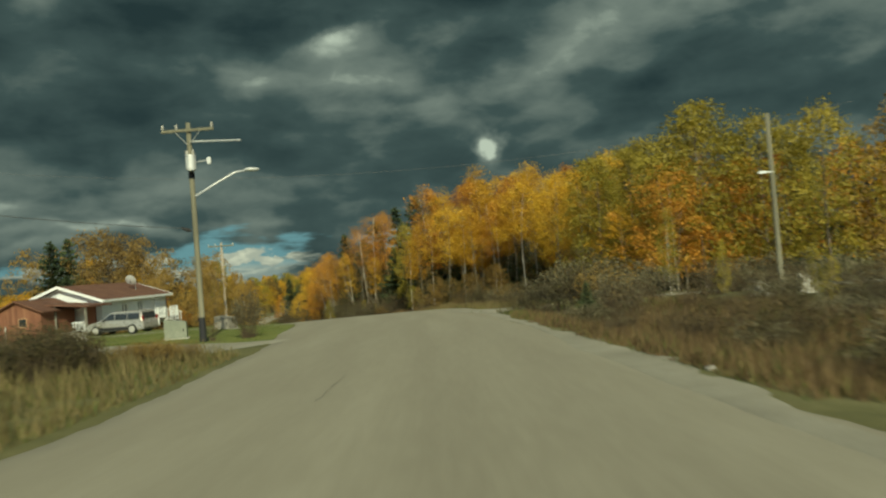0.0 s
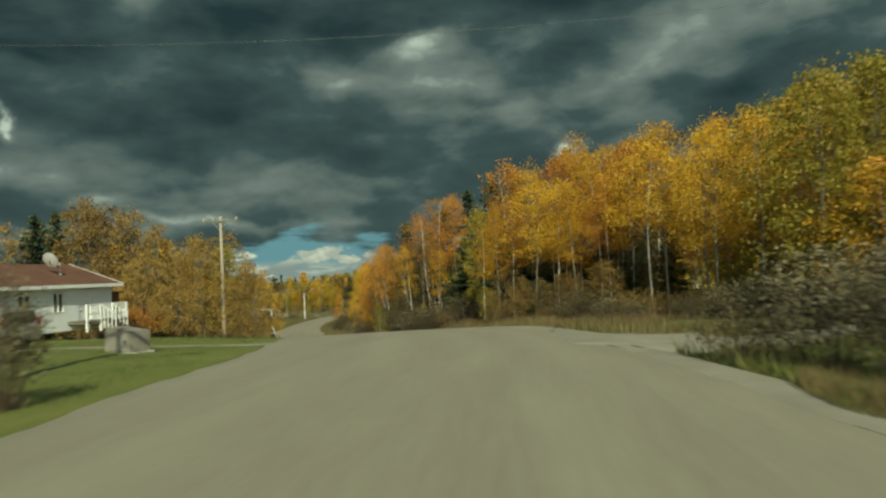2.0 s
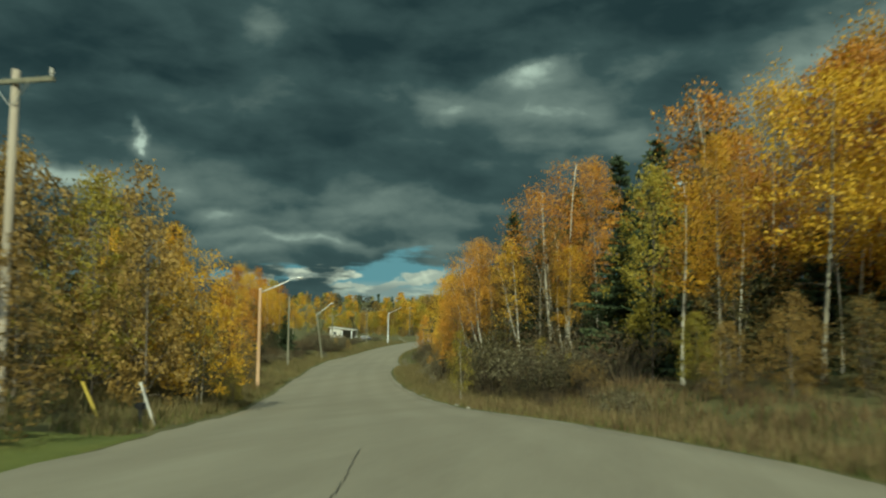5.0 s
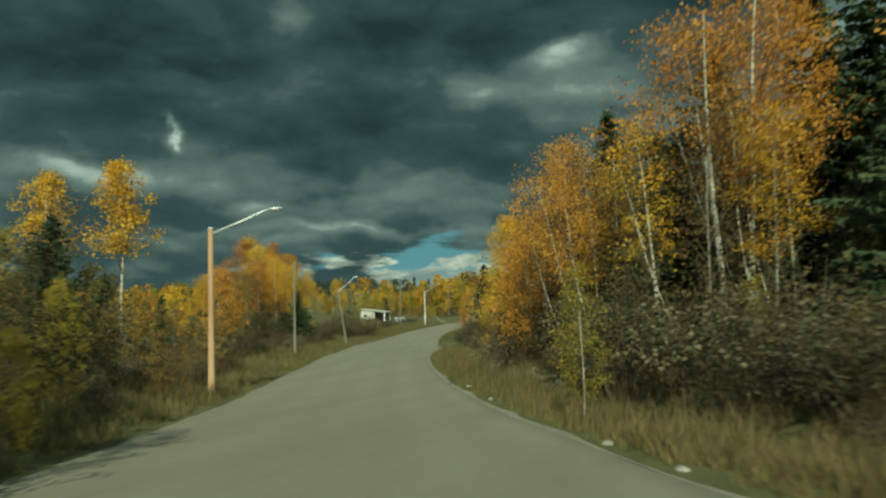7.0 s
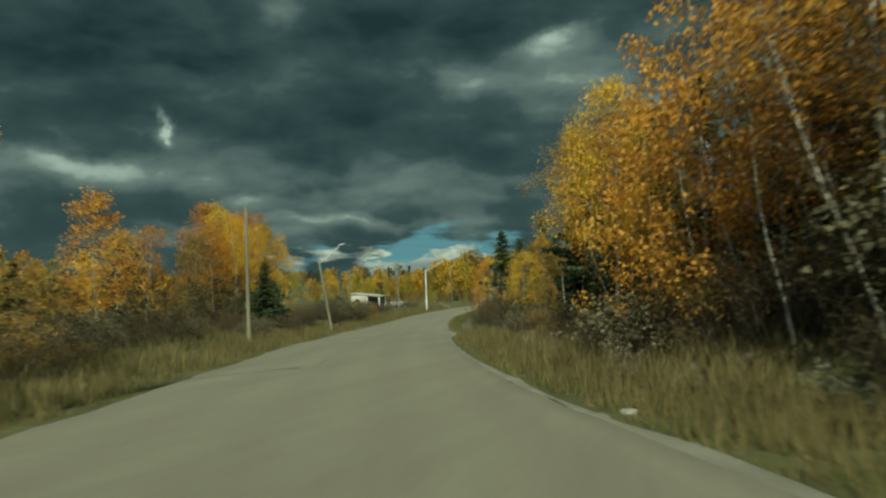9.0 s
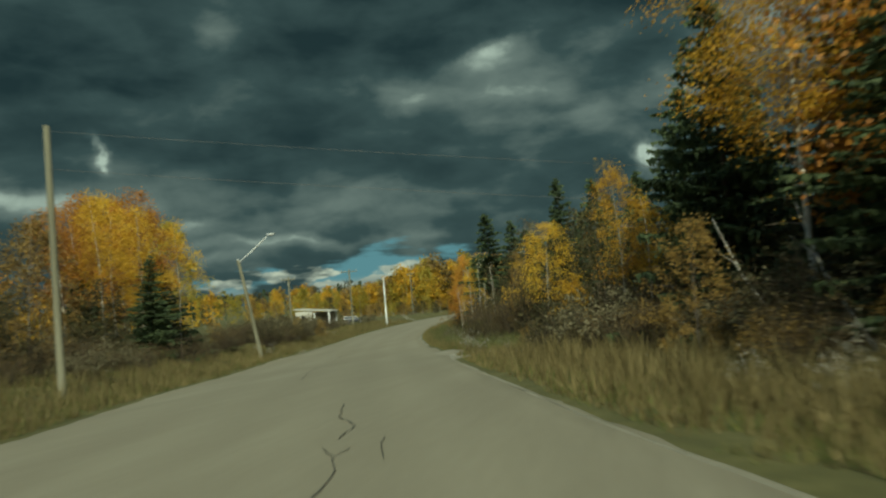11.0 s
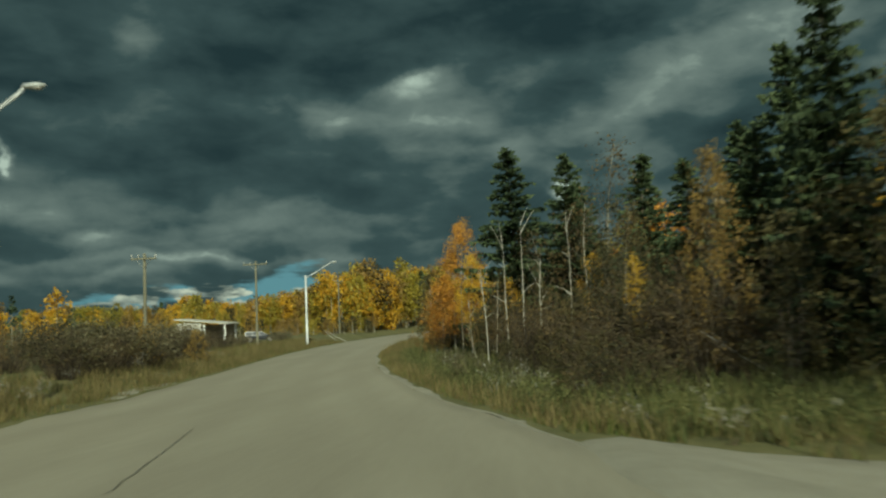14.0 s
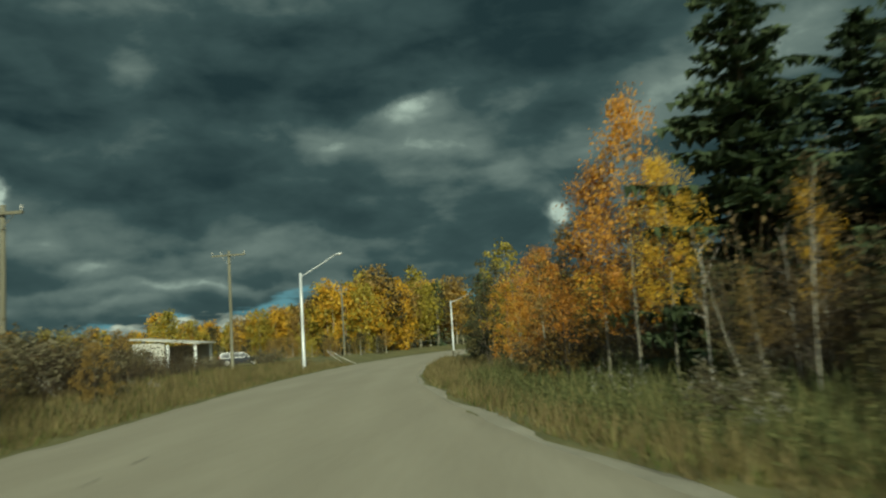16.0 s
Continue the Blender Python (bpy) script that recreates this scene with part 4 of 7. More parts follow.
    ("dead", -42.3, 196.6, -4.6, 0.7, 0), ("dead", -42.9, 196.2, -5.3, 0.7, 0), ("dead", -43.8, 195.2, -6.8, 0.7, 1), ("dead", -41.6, 195.0, -6.6, 0.7, 1), ("dead", -40.4, 192.8, -5.2, 0.7, 0), ("drab", -43.0, 193.6, -9.8, 1.0, 0), ("drab", -41.8, 192.2, -9.4, 0.9, 1), ("drab", -40.4, 189.6, -8.0, 0.9, 1), ("drab", -44.2, 197.4, -10.0, 0.9, 0), ("dead", -44.9, 203.4, -8.1, 0.8, 1), ("slant", -44.5, 202.2, -8.5, 0.9, 1), ("dead", -43.3, 202.9, -8.1, 0.8, 0), ("slant", -44.5, 200.7, -8.9, 0.8, 2), ("spruce", -38.9, 208.6, -1.4, 1.3, 1), ("spruce", -42.3, 208.9, -6.0, 0.9, 1), ("spruce", -42.2, 204.6, -7.8, 0.9, 0), ("drab", -41.6, 186.8, -9.4, 1.1, 0), ("drab", -40.6, 184.2, -9.3, 1.1, 1), ("drab", -42.8, 189.6, -9.6, 1.1, 1), ("drab", -38.6, 186.4, -8.0, 1.0, 0), ("bare", -38.4, 199.0, -1.2, 1.1, 1), ("bare", -36.8, 186.0, -6.0, 1.1, 1),
):
    plant(kind, x, y, top=top, fat=fat, pick=pick, turn=random.uniform(140, 205) if kind == "slant" else None)
# trees of known place, left of the road
for kind, x, y, top, fat, pick in (
    ("spruce", -49.0, 95.0, 8.2, 1.1, 1), ("spruce", -47.2, 95.5, 8.4, 1.0, 0), ("rust", -34.0, 86.0, 7.3, 0.85, 0), ("drab", -36.0, 90.0, 6.0, 0.9, 1), ("drab", -31.0, 87.0, 4.4, 0.9, 0), ("drab", -42.0, 92.0, 6.0, 0.9, 1), ("rust", -26.0, 85.6, 4.9, 0.9, 1), ("rust", -46.6, 97.0, 9.0, 1.0, 0), ("rust", -52.0, 96.0, 7.2, 1.0, 1), ("rust", -38.5, 88.0, 8.4, 1.0, 1), ("rust", -37.8, 85.5, 7.6, 0.8, 0), ("spruce", -63.0, 92.0, 7.0, 1.0, 0), ("spruce", -66.0, 95.0, 6.2, 1.0, 1), ("rust", -70.0, 90.0, 5.0, 1.3, 0), ("orange", -60.0, 88.0, 4.6, 1.2, 1),
    ("rust", -21.6, 71.2, 3.7, 0.8, 0), ("rust", -18.0, 70.9, 1.3, 1.0, 0), ("rust", -19.0, 70.8, 0.9, 0.9, 1), ("drab", -21.6, 76.4, -0.2, 0.9, 0), ("rust", -22.6, 69.4, 3.0, 0.8, 1), ("rust", -30.7, 81.6, 5.4, 0.9, 1), ("rust", -26.2, 80.6, 4.4, 0.9, 0), ("rust", -29.5, 78.0, 3.4, 1.0, 1), ("rust", -28.5, 76.0, 2.6, 0.9, 1), ("rust", -22.4, 82.5, 2.4, 0.8, 0), ("olive", -24.6, 82.5, 3.6, 0.8, 1), ("rust", -33.0, 75.5, 2.2, 1.0, 0), ("bushy", -23.8, 88.0, 1.4, 1.0, 1), ("rust", -27.5, 90.0, 2.4, 0.9, 1),
    ("crest", -52.4, 130.0, 6.8, 1.1, 0), ("crest", -62.0, 133.0, 7.0, 1.2, 0), ("bare", -57.2, 130.0, 5.6, 1.0, 0), ("spruce", -56.0, 127.0, 2.6, 1.2, 1), ("spruce", -61.0, 126.0, 1.6, 1.2, 0), ("spruce", -50.5, 126.0, -1.5, 1.2, 1), ("drab", -58.0, 122.0, 1.2, 1.0, 0), ("spruce", -66.0, 122.0, 3.0, 1.1, 2), ("drab", -51.0, 121.5, -2.2, 1.0, 1), ("drab", -47.4, 117.0, -2.4, 0.9, 0), ("drab", -54.0, 124.5, 0.0, 1.0, 0), ("drab", -44.2, 110.0, -2.0, 0.9, 1), ("drab", -40.4, 101.0, -0.6, 0.9, 0), ("olive", -49.0, 122.0, -2.8, 0.7, 0),
    ("drab", -33.4, 101.0, -1.0, 0.8, 0), ("drab", -35.2, 104.5, -0.6, 0.8, 1), ("spruce", -37.0, 107.0, 0.4, 1.0, 0), ("drab", -32.6, 96.5, -0.6, 0.8, 1), ("rust", -38.4, 110.4, -2.6, 0.9, 0), ("gold", -37.5, 108.0, -2.9, 0.6, 1), ("rust", -40.6, 123.5, -4.2, 1.0, 1), ("orange", -46.0, 133.0, -1.2, 1.1, 0), ("drab", -42.4, 127.0, -4.6, 1.0, 0), ("gold", -36.6, 97.0, -0.2, 1.0, 0), ("rust", -42.0, 106.0, 0.4, 0.9, 1), ("olive", -46.0, 112.0, 1.0, 0.9, 1),
    ("olive", -31.6, 101.7, -2.3, 0.65, 1), ("rust", -32.7, 108.6, -3.2, 0.7, 1), ("drab", -31.0, 99.5, -2.0, 0.9, 0), ("olive", -25.4, 93.8, -3.3, 0.9, 0), ("drab", -34.8, 106.9, -1.6, 0.9, 1), ("rust", -63.6, 205.0, -8.8, 0.9, 0), ("rust", -65.4, 209.0, -8.6, 1.0, 1), ("rust", -64.0, 213.0, -9.2, 1.0, 0), ("drab", -67.0, 213.0, -8.6, 1.1, 1), ("drab", -70.0, 211.0, -8.6, 1.0, 0), ("drab", -73.0, 214.0, -8.4, 1.1, 1), ("rust", -69.0, 219.0, -9.2, 1.0, 0), ("drab", -66.0, 205.0, -9.0, 1.0, 1), ("rust", -75.0, 208.0, -8.2, 1.0, 1), ("drab", -64.4, 199.0, -9.2, 0.9, 1), ("gold", -66.8, 182.3, 0.9, 0.95, 2), ("orange", -71.0, 186.0, 2.6, 0.9, 0), ("gold", -75.0, 190.0, 3.8, 1.0, 1), ("orange", -80.0, 194.0, 5.0, 1.0, 1), ("gold", -84.0, 202.0, 6.2, 1.0, 0), ("orange", -86.0, 214.0, 5.6, 0.9, 0), ("olive", -78.0, 205.0, 3.0, 0.8, 0), ("stand", -65.2, 173.1, 0.8, 1.1, 1), ("stand", -61.9, 170.6, 0.6, 0.9, 2), ("stand", -64.7, 176.0, 1.2, 1.1, 2), ("stand", -60.9, 173.0, 0.0, 0.9, 0), ("stand", -62.2, 175.4, 1.5, 1.1, 1), ("stand", -60.6, 177.2, -0.8, 0.9, 2), ("stand", -63.5, 169.3, -0.2, 1.1, 1), ("rust", -66.0, 170.0, -0.4, 0.8, 0), ("spruce", -62.6, 178.0, -2.6, 1.2, 1), ("spruce", -64.4, 172.0, -3.4, 1.2, 0), ("drab", -61.0, 170.0, -6.4, 1.1, 1), ("drab", -62.6, 173.6, -6.0, 1.1, 0), ("drab", -60.0, 166.4, -6.6, 1.1, 1), ("rust", -67.4, 177.0, -1.2, 0.9, 1), ("rust", -63.4, 166.0, -0.6, 0.8, 1), ("drab", -64.0, 162.0, -5.6, 0.9, 0), ("drab", -58.4, 152.6, -4.0, 0.9, 1), ("stand", -64.0, 160.0, -0.4, 1.3, 1), ("stand", -60.4, 153.0, -1.4, 1.3, 0), ("stand", -58.6, 150.0, -1.8, 1.2, 2), ("drab", -58.6, 164.0, -7.0, 1.0, 0), ("drab", -55.6, 155.0, -5.6, 1.0, 0), ("drab", -66.0, 160.0, -4.0, 1.1, 1), ("spruce", -60.0, 173.0, -3.0, 1.0, 1), ("drab", -60.6, 176.0, -6.8, 1.0, 1),
):
    plant(kind, x, y, top=top, fat=fat, pick=pick, turn=random.uniform(140, 205) if kind == "slant" else None)

# leafy undergrowth at the foot of the slim aspens
random.seed(23)
for n in range(16):
    y = random.uniform(76, 101)
    plant(random.choice(("rust", "drab", "bushy", "drab", "rust")), mid_x(y) + random.uniform(15.5, 21.5) * 1.05, y, tall=random.uniform(2.4, 5.2), fat=random.uniform(0.9, 1.3))
for n in range(20):  # dull thicket and young spruces behind the trunks
    y = random.uniform(82, 112)
    plant(random.choice(("drab", "spruce", "drab", "rust")), mid_x(y) + random.uniform(23, 30), y, tall=random.uniform(4.5, 7.5), fat=random.uniform(1.1, 1.4))
for n in range(22):
    y = random.uniform(60, 101)
    plant(random.choice(("thicket", "twig", "grey")), mid_x(y) + random.uniform(14.5, 21.0) * 1.05, y, tall=random.uniform(1.0, 2.2), fat=random.uniform(0.9, 1.3))
for x, y, top, kind in ((14.6, 57.5, 9.0, "olive"), (17.0, 62.5, 10.2, "olive"), (20.0, 57.0, 10.6, "olive"), (12.0, 65.5, 8.6, "gold"), (15.0, 67.5, 9.8, "olive"), (11.0, 73.0, 8.8, "gold"), (13.0, 76.5, 10.0, "orange"), (17.6, 72.0, 10.6, "olive")):
    plant(kind, x, y, top=top, fat=1.0)

# the woods behind them
random.seed(21)
for y in np.arange(58, 236, 4.9):
    for row in range(4):
        d = 17 + 7.5 * row + random.uniform(-2.5, 2.5)
        if y < 75:
            d += 9
        elif y < 105:
            d += 8
        if 168 < y < 182 and row == 0:
            continue
        x, yy = mid_x(y) + d, y + random.uniform(-2, 2)
        tall = np.interp(y, (60, 110, 125, 150, 190, 215), (11.5, 12.0, 8.0, 7.5, 8.0, 10.0)) * random.uniform(0.75, 1.05)
        if row > 1 or (row == 1 and random.random() < 0.5):
            kind = random.choice(("back", "back", "spruce"))
        elif y < 115:
            kind = random.choice(("stand", "stand", "gold", "orange", "spruce"))
        else:
            kind = random.choice(("spruce", "spruce", "drab", "rust", "drab", "gold", "bare") if y < 172 else ("spruce", "spruce", "drab", "bare"))
        plant(kind, x, yy, tall=tall * (0.8 if row == 0 else 1.0), fat=random.uniform(0.9, 1.15))
for y in np.arange(84, 176, 5.2):
    for row in range(3):
        d = -(17 + 8 * row + random.uniform(-2.5, 2.5))
        x, yy = mid_x(y) + d, y + random.uniform(-2, 2)
        tall = random.uniform(6.0, 8.5)
        kind = "back" if row > 0 else random.choice(("gold", "drab", "rust", "drab", "spruce", "rust") if y < 125 else ("drab", "rust", "drab", "spruce"))
        plant(kind, x, yy, tall=tall * (0.7 if row == 0 else 0.9), fat=random.uniform(0.9, 1.15))

for y in np.arange(238, 300, 4.0):  # where the road bends away
    for d in (10, 15, 22, 30):
        plant(random.choice(("back", "back", "spruce", "drab")), mid_x(y) + d + random.uniform(-2, 2), y + random.uniform(-2, 2), tall=random.uniform(5.0, 8.5), fat=random.uniform(0.9, 1.2))

random.seed(29)
for y in np.arange(111, 142, 1.7):  # thin crowded stems on the bank, leaning towards the light
    for row in range(2):
        d = 12.6 + 3.4 * row + random.uniform(-1.6, 1.6)
        kind = random.choice(("slant", "slant", "bare", "thin", "slant"))
        way = random.uniform(130, 215) if kind == "slant" else None
        which = random.choice((1, 2)) if kind == "slant" and y < 121 else None
        plant(kind, mid_x(y) + d * 1.05, y + random.uniform(-1, 1), tall=np.interp(y, (96, 112, 126, 142), (9.0, 10.5, 8.5, 6.0)) * random.uniform(0.7, 1.05), fat=random.uniform(0.9, 1.2), turn=way, pick=which)
for y in np.arange(97, 166, 1.6):
    plant(random.choice(("thicket", "twig", "thicket", "grey")), mid_x(y) + random.uniform(9.6, 12.8), y, tall=random.uniform(2.2, 3.8) * np.interp(y, (100, 108, 132, 142), (0.6, 1.0, 1.0, 0.55)), fat=random.uniform(0.7, 1.0))
for y in np.arange(184, 208, 1.2):  # tall brown thicket past the entrance
    plant(random.choice(("thicket", "twig", "twig")), mid_x(y) + random.uniform(9.8, 14.5), y, tall=random.uniform(2.8, 4.2), fat=random.uniform(0.6, 0.9), pick=0)
for x, y, top in ((-7.0, 120.0, 11.0), (-11.0, 126.0, 9.5), (-4.0, 122.0, 12.5), (-14.0, 134.0, 7.0), (-1.0, 116.0, 12.0), (-17.5, 146.0, 5.0)):
    plant("spruce", x, y, top=top, fat=1.1)

# shrubs along the edge of the woods
random.seed(33)
for y in np.arange(60, 232, 2.4):
    d = 9.6 + random.uniform(-0.8, 2.2) + (4 if y < 84 else 0)
    if 164 < y < 181:
        continue
    kind = random.choice(("twig", "thicket", "grey", "twig") if y < 165 else ("twig", "thicket"))
    plant(kind, mid_x(y) + d * 1.04, y, tall=random.uniform(1.2, 2.6) * (0.5 if y < 97 else 1.0), fat=random.uniform(0.9, 1.3), pick=0 if y > 165 else None)
    if random.random() < 0.6:
        plant("twig", mid_x(y) + (d + 3.2) * 1.04, y + 0.9, tall=random.uniform(1.8, 3.6) * (0.5 if y < 97 else 1.0), fat=random.uniform(1.0, 1.4))
for y in np.arange(84, 236, 2.4):
    d = 10.8 + random.uniform(-0.8, 2.6) + (3.5 if 178 < y < 200 else 0)
    kind = random.choice(("twig", "twig", "grey"))
    plant(kind, mid_x(y) - d * 1.04, y, tall=random.uniform(1.0, 2.3) * (1.25 if y > 182 else 1), fat=random.uniform(0.9, 1.3))
    if random.random() < 0.6:
        plant("twig", mid_x(y) - (d + 3.6) * 1.04, y + 0.9, tall=random.uniform(1.5, 3.0), fat=random.uniform(1.0, 1.4))
for kind, x, y, tall, fat in (("grey", 9.0, 47.0, 2.6, 1.4), ("grey", 11.5, 46.0, 2.3, 1.4), ("twig", 7.5, 33.0, 1.6, 1.2), ("twig", 9.5, 29.0, 1.9, 1.2), ("grey", 11.0, 25.0, 2.0, 1.2), ("twig", 8.6, 22.0, 1.6, 1.2), ("twig", 9.0, 36.0, 2.2, 1.2), ("grey", 10.5, 38.5, 2.8, 1.1),
                              ("twig", 12.5, 31.0, 2.4, 1.2), ("twig", 8.0, 17.0, 1.4, 1.3), ("grey", 13.0, 20.0, 2.2, 1.3), ("sapling", 13.0, 44.0, 5.0, 0.9), ("sapling", 11.0, 30.0, 4.0, 0.7), ("ember", 13.0, 56.0, 2.0, 1.2), ("thicket", 6.0, 68.0, 2.2, 1.2), ("thicket", 4.0, 76.0, 2.4, 1.2), ("twig", 2.4, 80.0, 2.4, 1.2),
                              ("sapling", 11.2, 22.0, 2.6, 0.9), ("sapling", 13.2, 27.0, 3.4, 0.8), ("twig", 10.4, 19.0, 2.0, 1.2), ("twig", 12.0, 27.0, 2.4, 1.2), ("twig", 14.0, 24.0, 2.6, 1.2), ("grey", 15.0, 29.0, 2.6, 1.2), ("twig", 16.0, 36.0, 2.4, 1.3), ("twig", 18.0, 31.0, 2.8, 1.3),
                              ("twig", -17.5, 24.5, 2.1, 1.3), ("twig", -15.6, 23.0, 1.7, 1.4), ("thicket", -16.0, 23.6, 0.9, 1.3), ("twig", -13.2, 24.4, 0.8, 1.4), ("twig", -16.0, 26.0, 0.9, 1.4), ("twig", -11.2, 23.4, 0.6, 1.4), ("thicket", -9.4, 24.6, 0.7, 1.0), ("twig", -19.5, 25.0, 1.6, 1.3), ("grey", -9.1, 34.6, 2.2, 0.5), ("twig", -9.2, 34.5, 2.3, 0.45), ("twig", -12.2, 23.2, 1.3, 1.4), ("twig", -13.6, 24.6, 1.5, 1.4), ("thicket", -13.0, 22.6, 1.1, 1.2), ("twig", -11.2, 19.6, 0.9, 1.4), ("ember", -25.0, 69.0, 2.2, 1.3), ("ember", -27.5, 70.0, 2.6, 1.2),
                              ("grey", -10.6, 103.2, 2.6, 1.4), ("grey", -12.6, 107.0, 2.8, 1.3), ("grey", -9.2, 100.0, 2.2, 1.4), ("grey", -14.6, 112.4, 2.6, 1.3), ("twig", -9.9, 105.0, 3.4, 1.3), ("grey", 15.6, 41.5, 3.2, 1.3), ("grey", 18.6, 41.0, 3.4, 1.3), ("twig", 13.4, 38.5, 3.0, 1.3), ("grey", -70.6, 252.0, 1.6, 1.3), ("grey", -71.8, 254.0, 1.3, 1.4), ("twig", -73.6, 248.0, 0.9, 1.6), ("grey", -45.6, 199.5, 1.4, 0.9), ("grey", -44.4, 193.6, 1.3, 1.1), ("twig", -40.6, 183.0, 1.5, 1.1), ("twig", -38.6, 184.5, 2.2, 1.1),
                              ("twig", -10.6, 33.9, 1.1, 0.5), ("twig", -73.0, 226.0, 2.0, 1.5), ("twig", -76.0, 224.0, 2.2, 1.5), ("twig", -79.0, 227.0, 2.2, 1.5), ("grey", -70.0, 222.0, 1.7, 1.5), ("grey", -84.0, 248.0, 1.8, 1.8), ("twig", -80.0, 246.0, 1.6, 1.8), ("grey", -88.0, 250.0, 2.0, 1.8), ("twig", -76.5, 243.0, 1.4, 1.8), ("grey", -63.5, 204.0, 2.4, 1.4), ("grey", -66.5, 209.0, 2.5, 1.4), ("twig", -63.0, 197.0, 2.0, 1.5), ("twig", -68.5, 200.0, 2.8, 1.4), ("twig", -70.0, 207.0, 2.8, 1.4), ("twig", -66.0, 214.0, 2.4, 1.4), ("twig", -62.5, 188.0, 1.7, 1.4), ("grey", -61.0, 179.0, 1.7, 1.3)):
    plant(kind, x, y, tall=tall * (0.62 if x > 5 and y < 44 else 1.0), fat=fat)
random.seed(75)
for y in np.arange(90, 128, 1.5):  # low brush at the left verge
    plant(random.choice(("twig", "thicket", "twig", "grey")), mid_x(y) - (half_left(y) + random.uniform(3.0, 5.2)) * 1.05, y, tall=random.uniform(0.8, 1.6), fat=random.uniform(0.9, 1.3))
for n in range(22):  # dark reddish brush before the drive
    y = random.uniform(18.0, 22.5)
    plant(random.choice(("twig", "twig", "thicket")), mid_x(y) - random.uniform(8.0, 13.0), y, tall=random.uniform(1.0, 1.6), fat=random.uniform(0.9, 1.2), pick=0)
for y in np.arange(232, 248, 2.0):  # low shrubs before the far yard
    plant(random.choice(("grey", "twig")), mid_x(y) - random.uniform(10.5, 14.0), y, tall=random.uniform(0.8, 1.3), fat=random.uniform(1.1, 1.5))
random.seed(74)
for y in np.arange(196, 231, 1.9):  # rounded bushes left of the road, before the far yard
    kind = random.choice(("thicket", "grey", "thicket", "twig"))
    plant(kind, mid_x(y) - random.uniform(9.2, 12.5) - 4.0 * ease(y, 222, 240), y, tall=random.uniform(1.7, 2.7) * (1 - 0.3 * ease(y, 214, 230)), fat=random.uniform(1.0, 1.4), pick=0)
random.seed(72)
for n in range(26):  # low dense brush in the first verge
    y = random.uniform(9, 28)
    kind = random.choice(("thicket", "thicket", "grey"))
    plant(kind, mid_x(y) + random.uniform(7.2, 15.0), y, tall=random.uniform(0.6, 1.1), fat=random.uniform(1.2, 1.7), pick=0)
for n in range(9):  # reddish weeds before the drive
    plant("thicket", random.uniform(-12.5, -8.0), random.uniform(22.0, 25.0), tall=random.uniform(0.5, 0.85), fat=random.uniform(1.2, 1.7), pick=1)
random.seed(71)
for n in range(16):  # low reddish weeds and seedlings in the first verges
    y = random.uniform(10, 40)
    plant(random.choice(("grey", "twig", "twig")), mid_x(y) + random.uniform(6.4, 9.2), y, tall=random.uniform(0.5, 1.1), fat=random.uniform(1.0, 1.6))
for n in range(8):
    y = random.uniform(14, 24)
    plant(random.choice(("thicket", "twig")), mid_x(y) - random.uniform(7.5, 11.5), y, tall=random.uniform(0.5, 0.9), fat=random.uniform(1.0, 1.6))
for kind, options in PROTO.items():  # patterns that were not planted are taken away
    for k, proto in enumerate(options):
        if (kind, k) not in USED:
            for o in (*proto.children_recursive, proto):
                bpy.data.objects.remove(o)


# far woods beyond the bend and round the horizon
def far_woods(name, seed, spots, label, dense=9, leaf=0.030):
    """Many distant trees in one mesh: each a trunk under a rounded or pointed mass of leaves."""
    rng = np.random.default_rng(seed)
    vs, fs, which, at = [], [], [], 0
    for x, y, h, kind in spots:
        z = road_z(min(y, 430))
        conifer = kind == 5
        n = 34 if conifer else 44
        low = 0.04 if conifer else rng.uniform(0.05, 0.45)
        f = low + (1 - low) * rng.uniform(0.0, 1.0, n) ** 0.9
        g = (f - low) / (1 - low)
        r = 0.15 * h * (1.03 - f) if conifer else rng.uniform(0.20, 0.30) * h * np.sin(np.pi * (0.22 + 0.72 * g)) ** 0.6
        t = rng.uniform(0, 6.28, n)
        c = np.stack([x + np.cos(t) * r * rng.uniform(0.3, 1, n), y + np.sin(t) * r * rng.uniform(0.3, 1, n), z + f * h * 0.95], 1)
        v, q = leaf_cloud(rng, c, np.full(n, (0.05 if conifer else 0.095) * h), n * (6 if conifer else dense), leaf * h)
        trunk = np.array([[-0.11, 0, 0], [0.11, 0, 0], [0, 0, h * 0.9]]) + (x, y, z)
        vs += [v, trunk]
        fs += [q + at, np.array([[0, 1, 2]]) + at + len(v)]
        which += [np.full(len(q), kind), [6]]
        at += len(v) + 3
    ob = new(name, raw_mesh(name, np.concatenate(vs), np.concatenate(fs), [GOLD, ORANGE, OLIVE, RUST, DRAB, NEEDLE, ASPEN_BARK], np.concatenate(which)))
    return tagged(ob, label, "woods", kind="stuff")


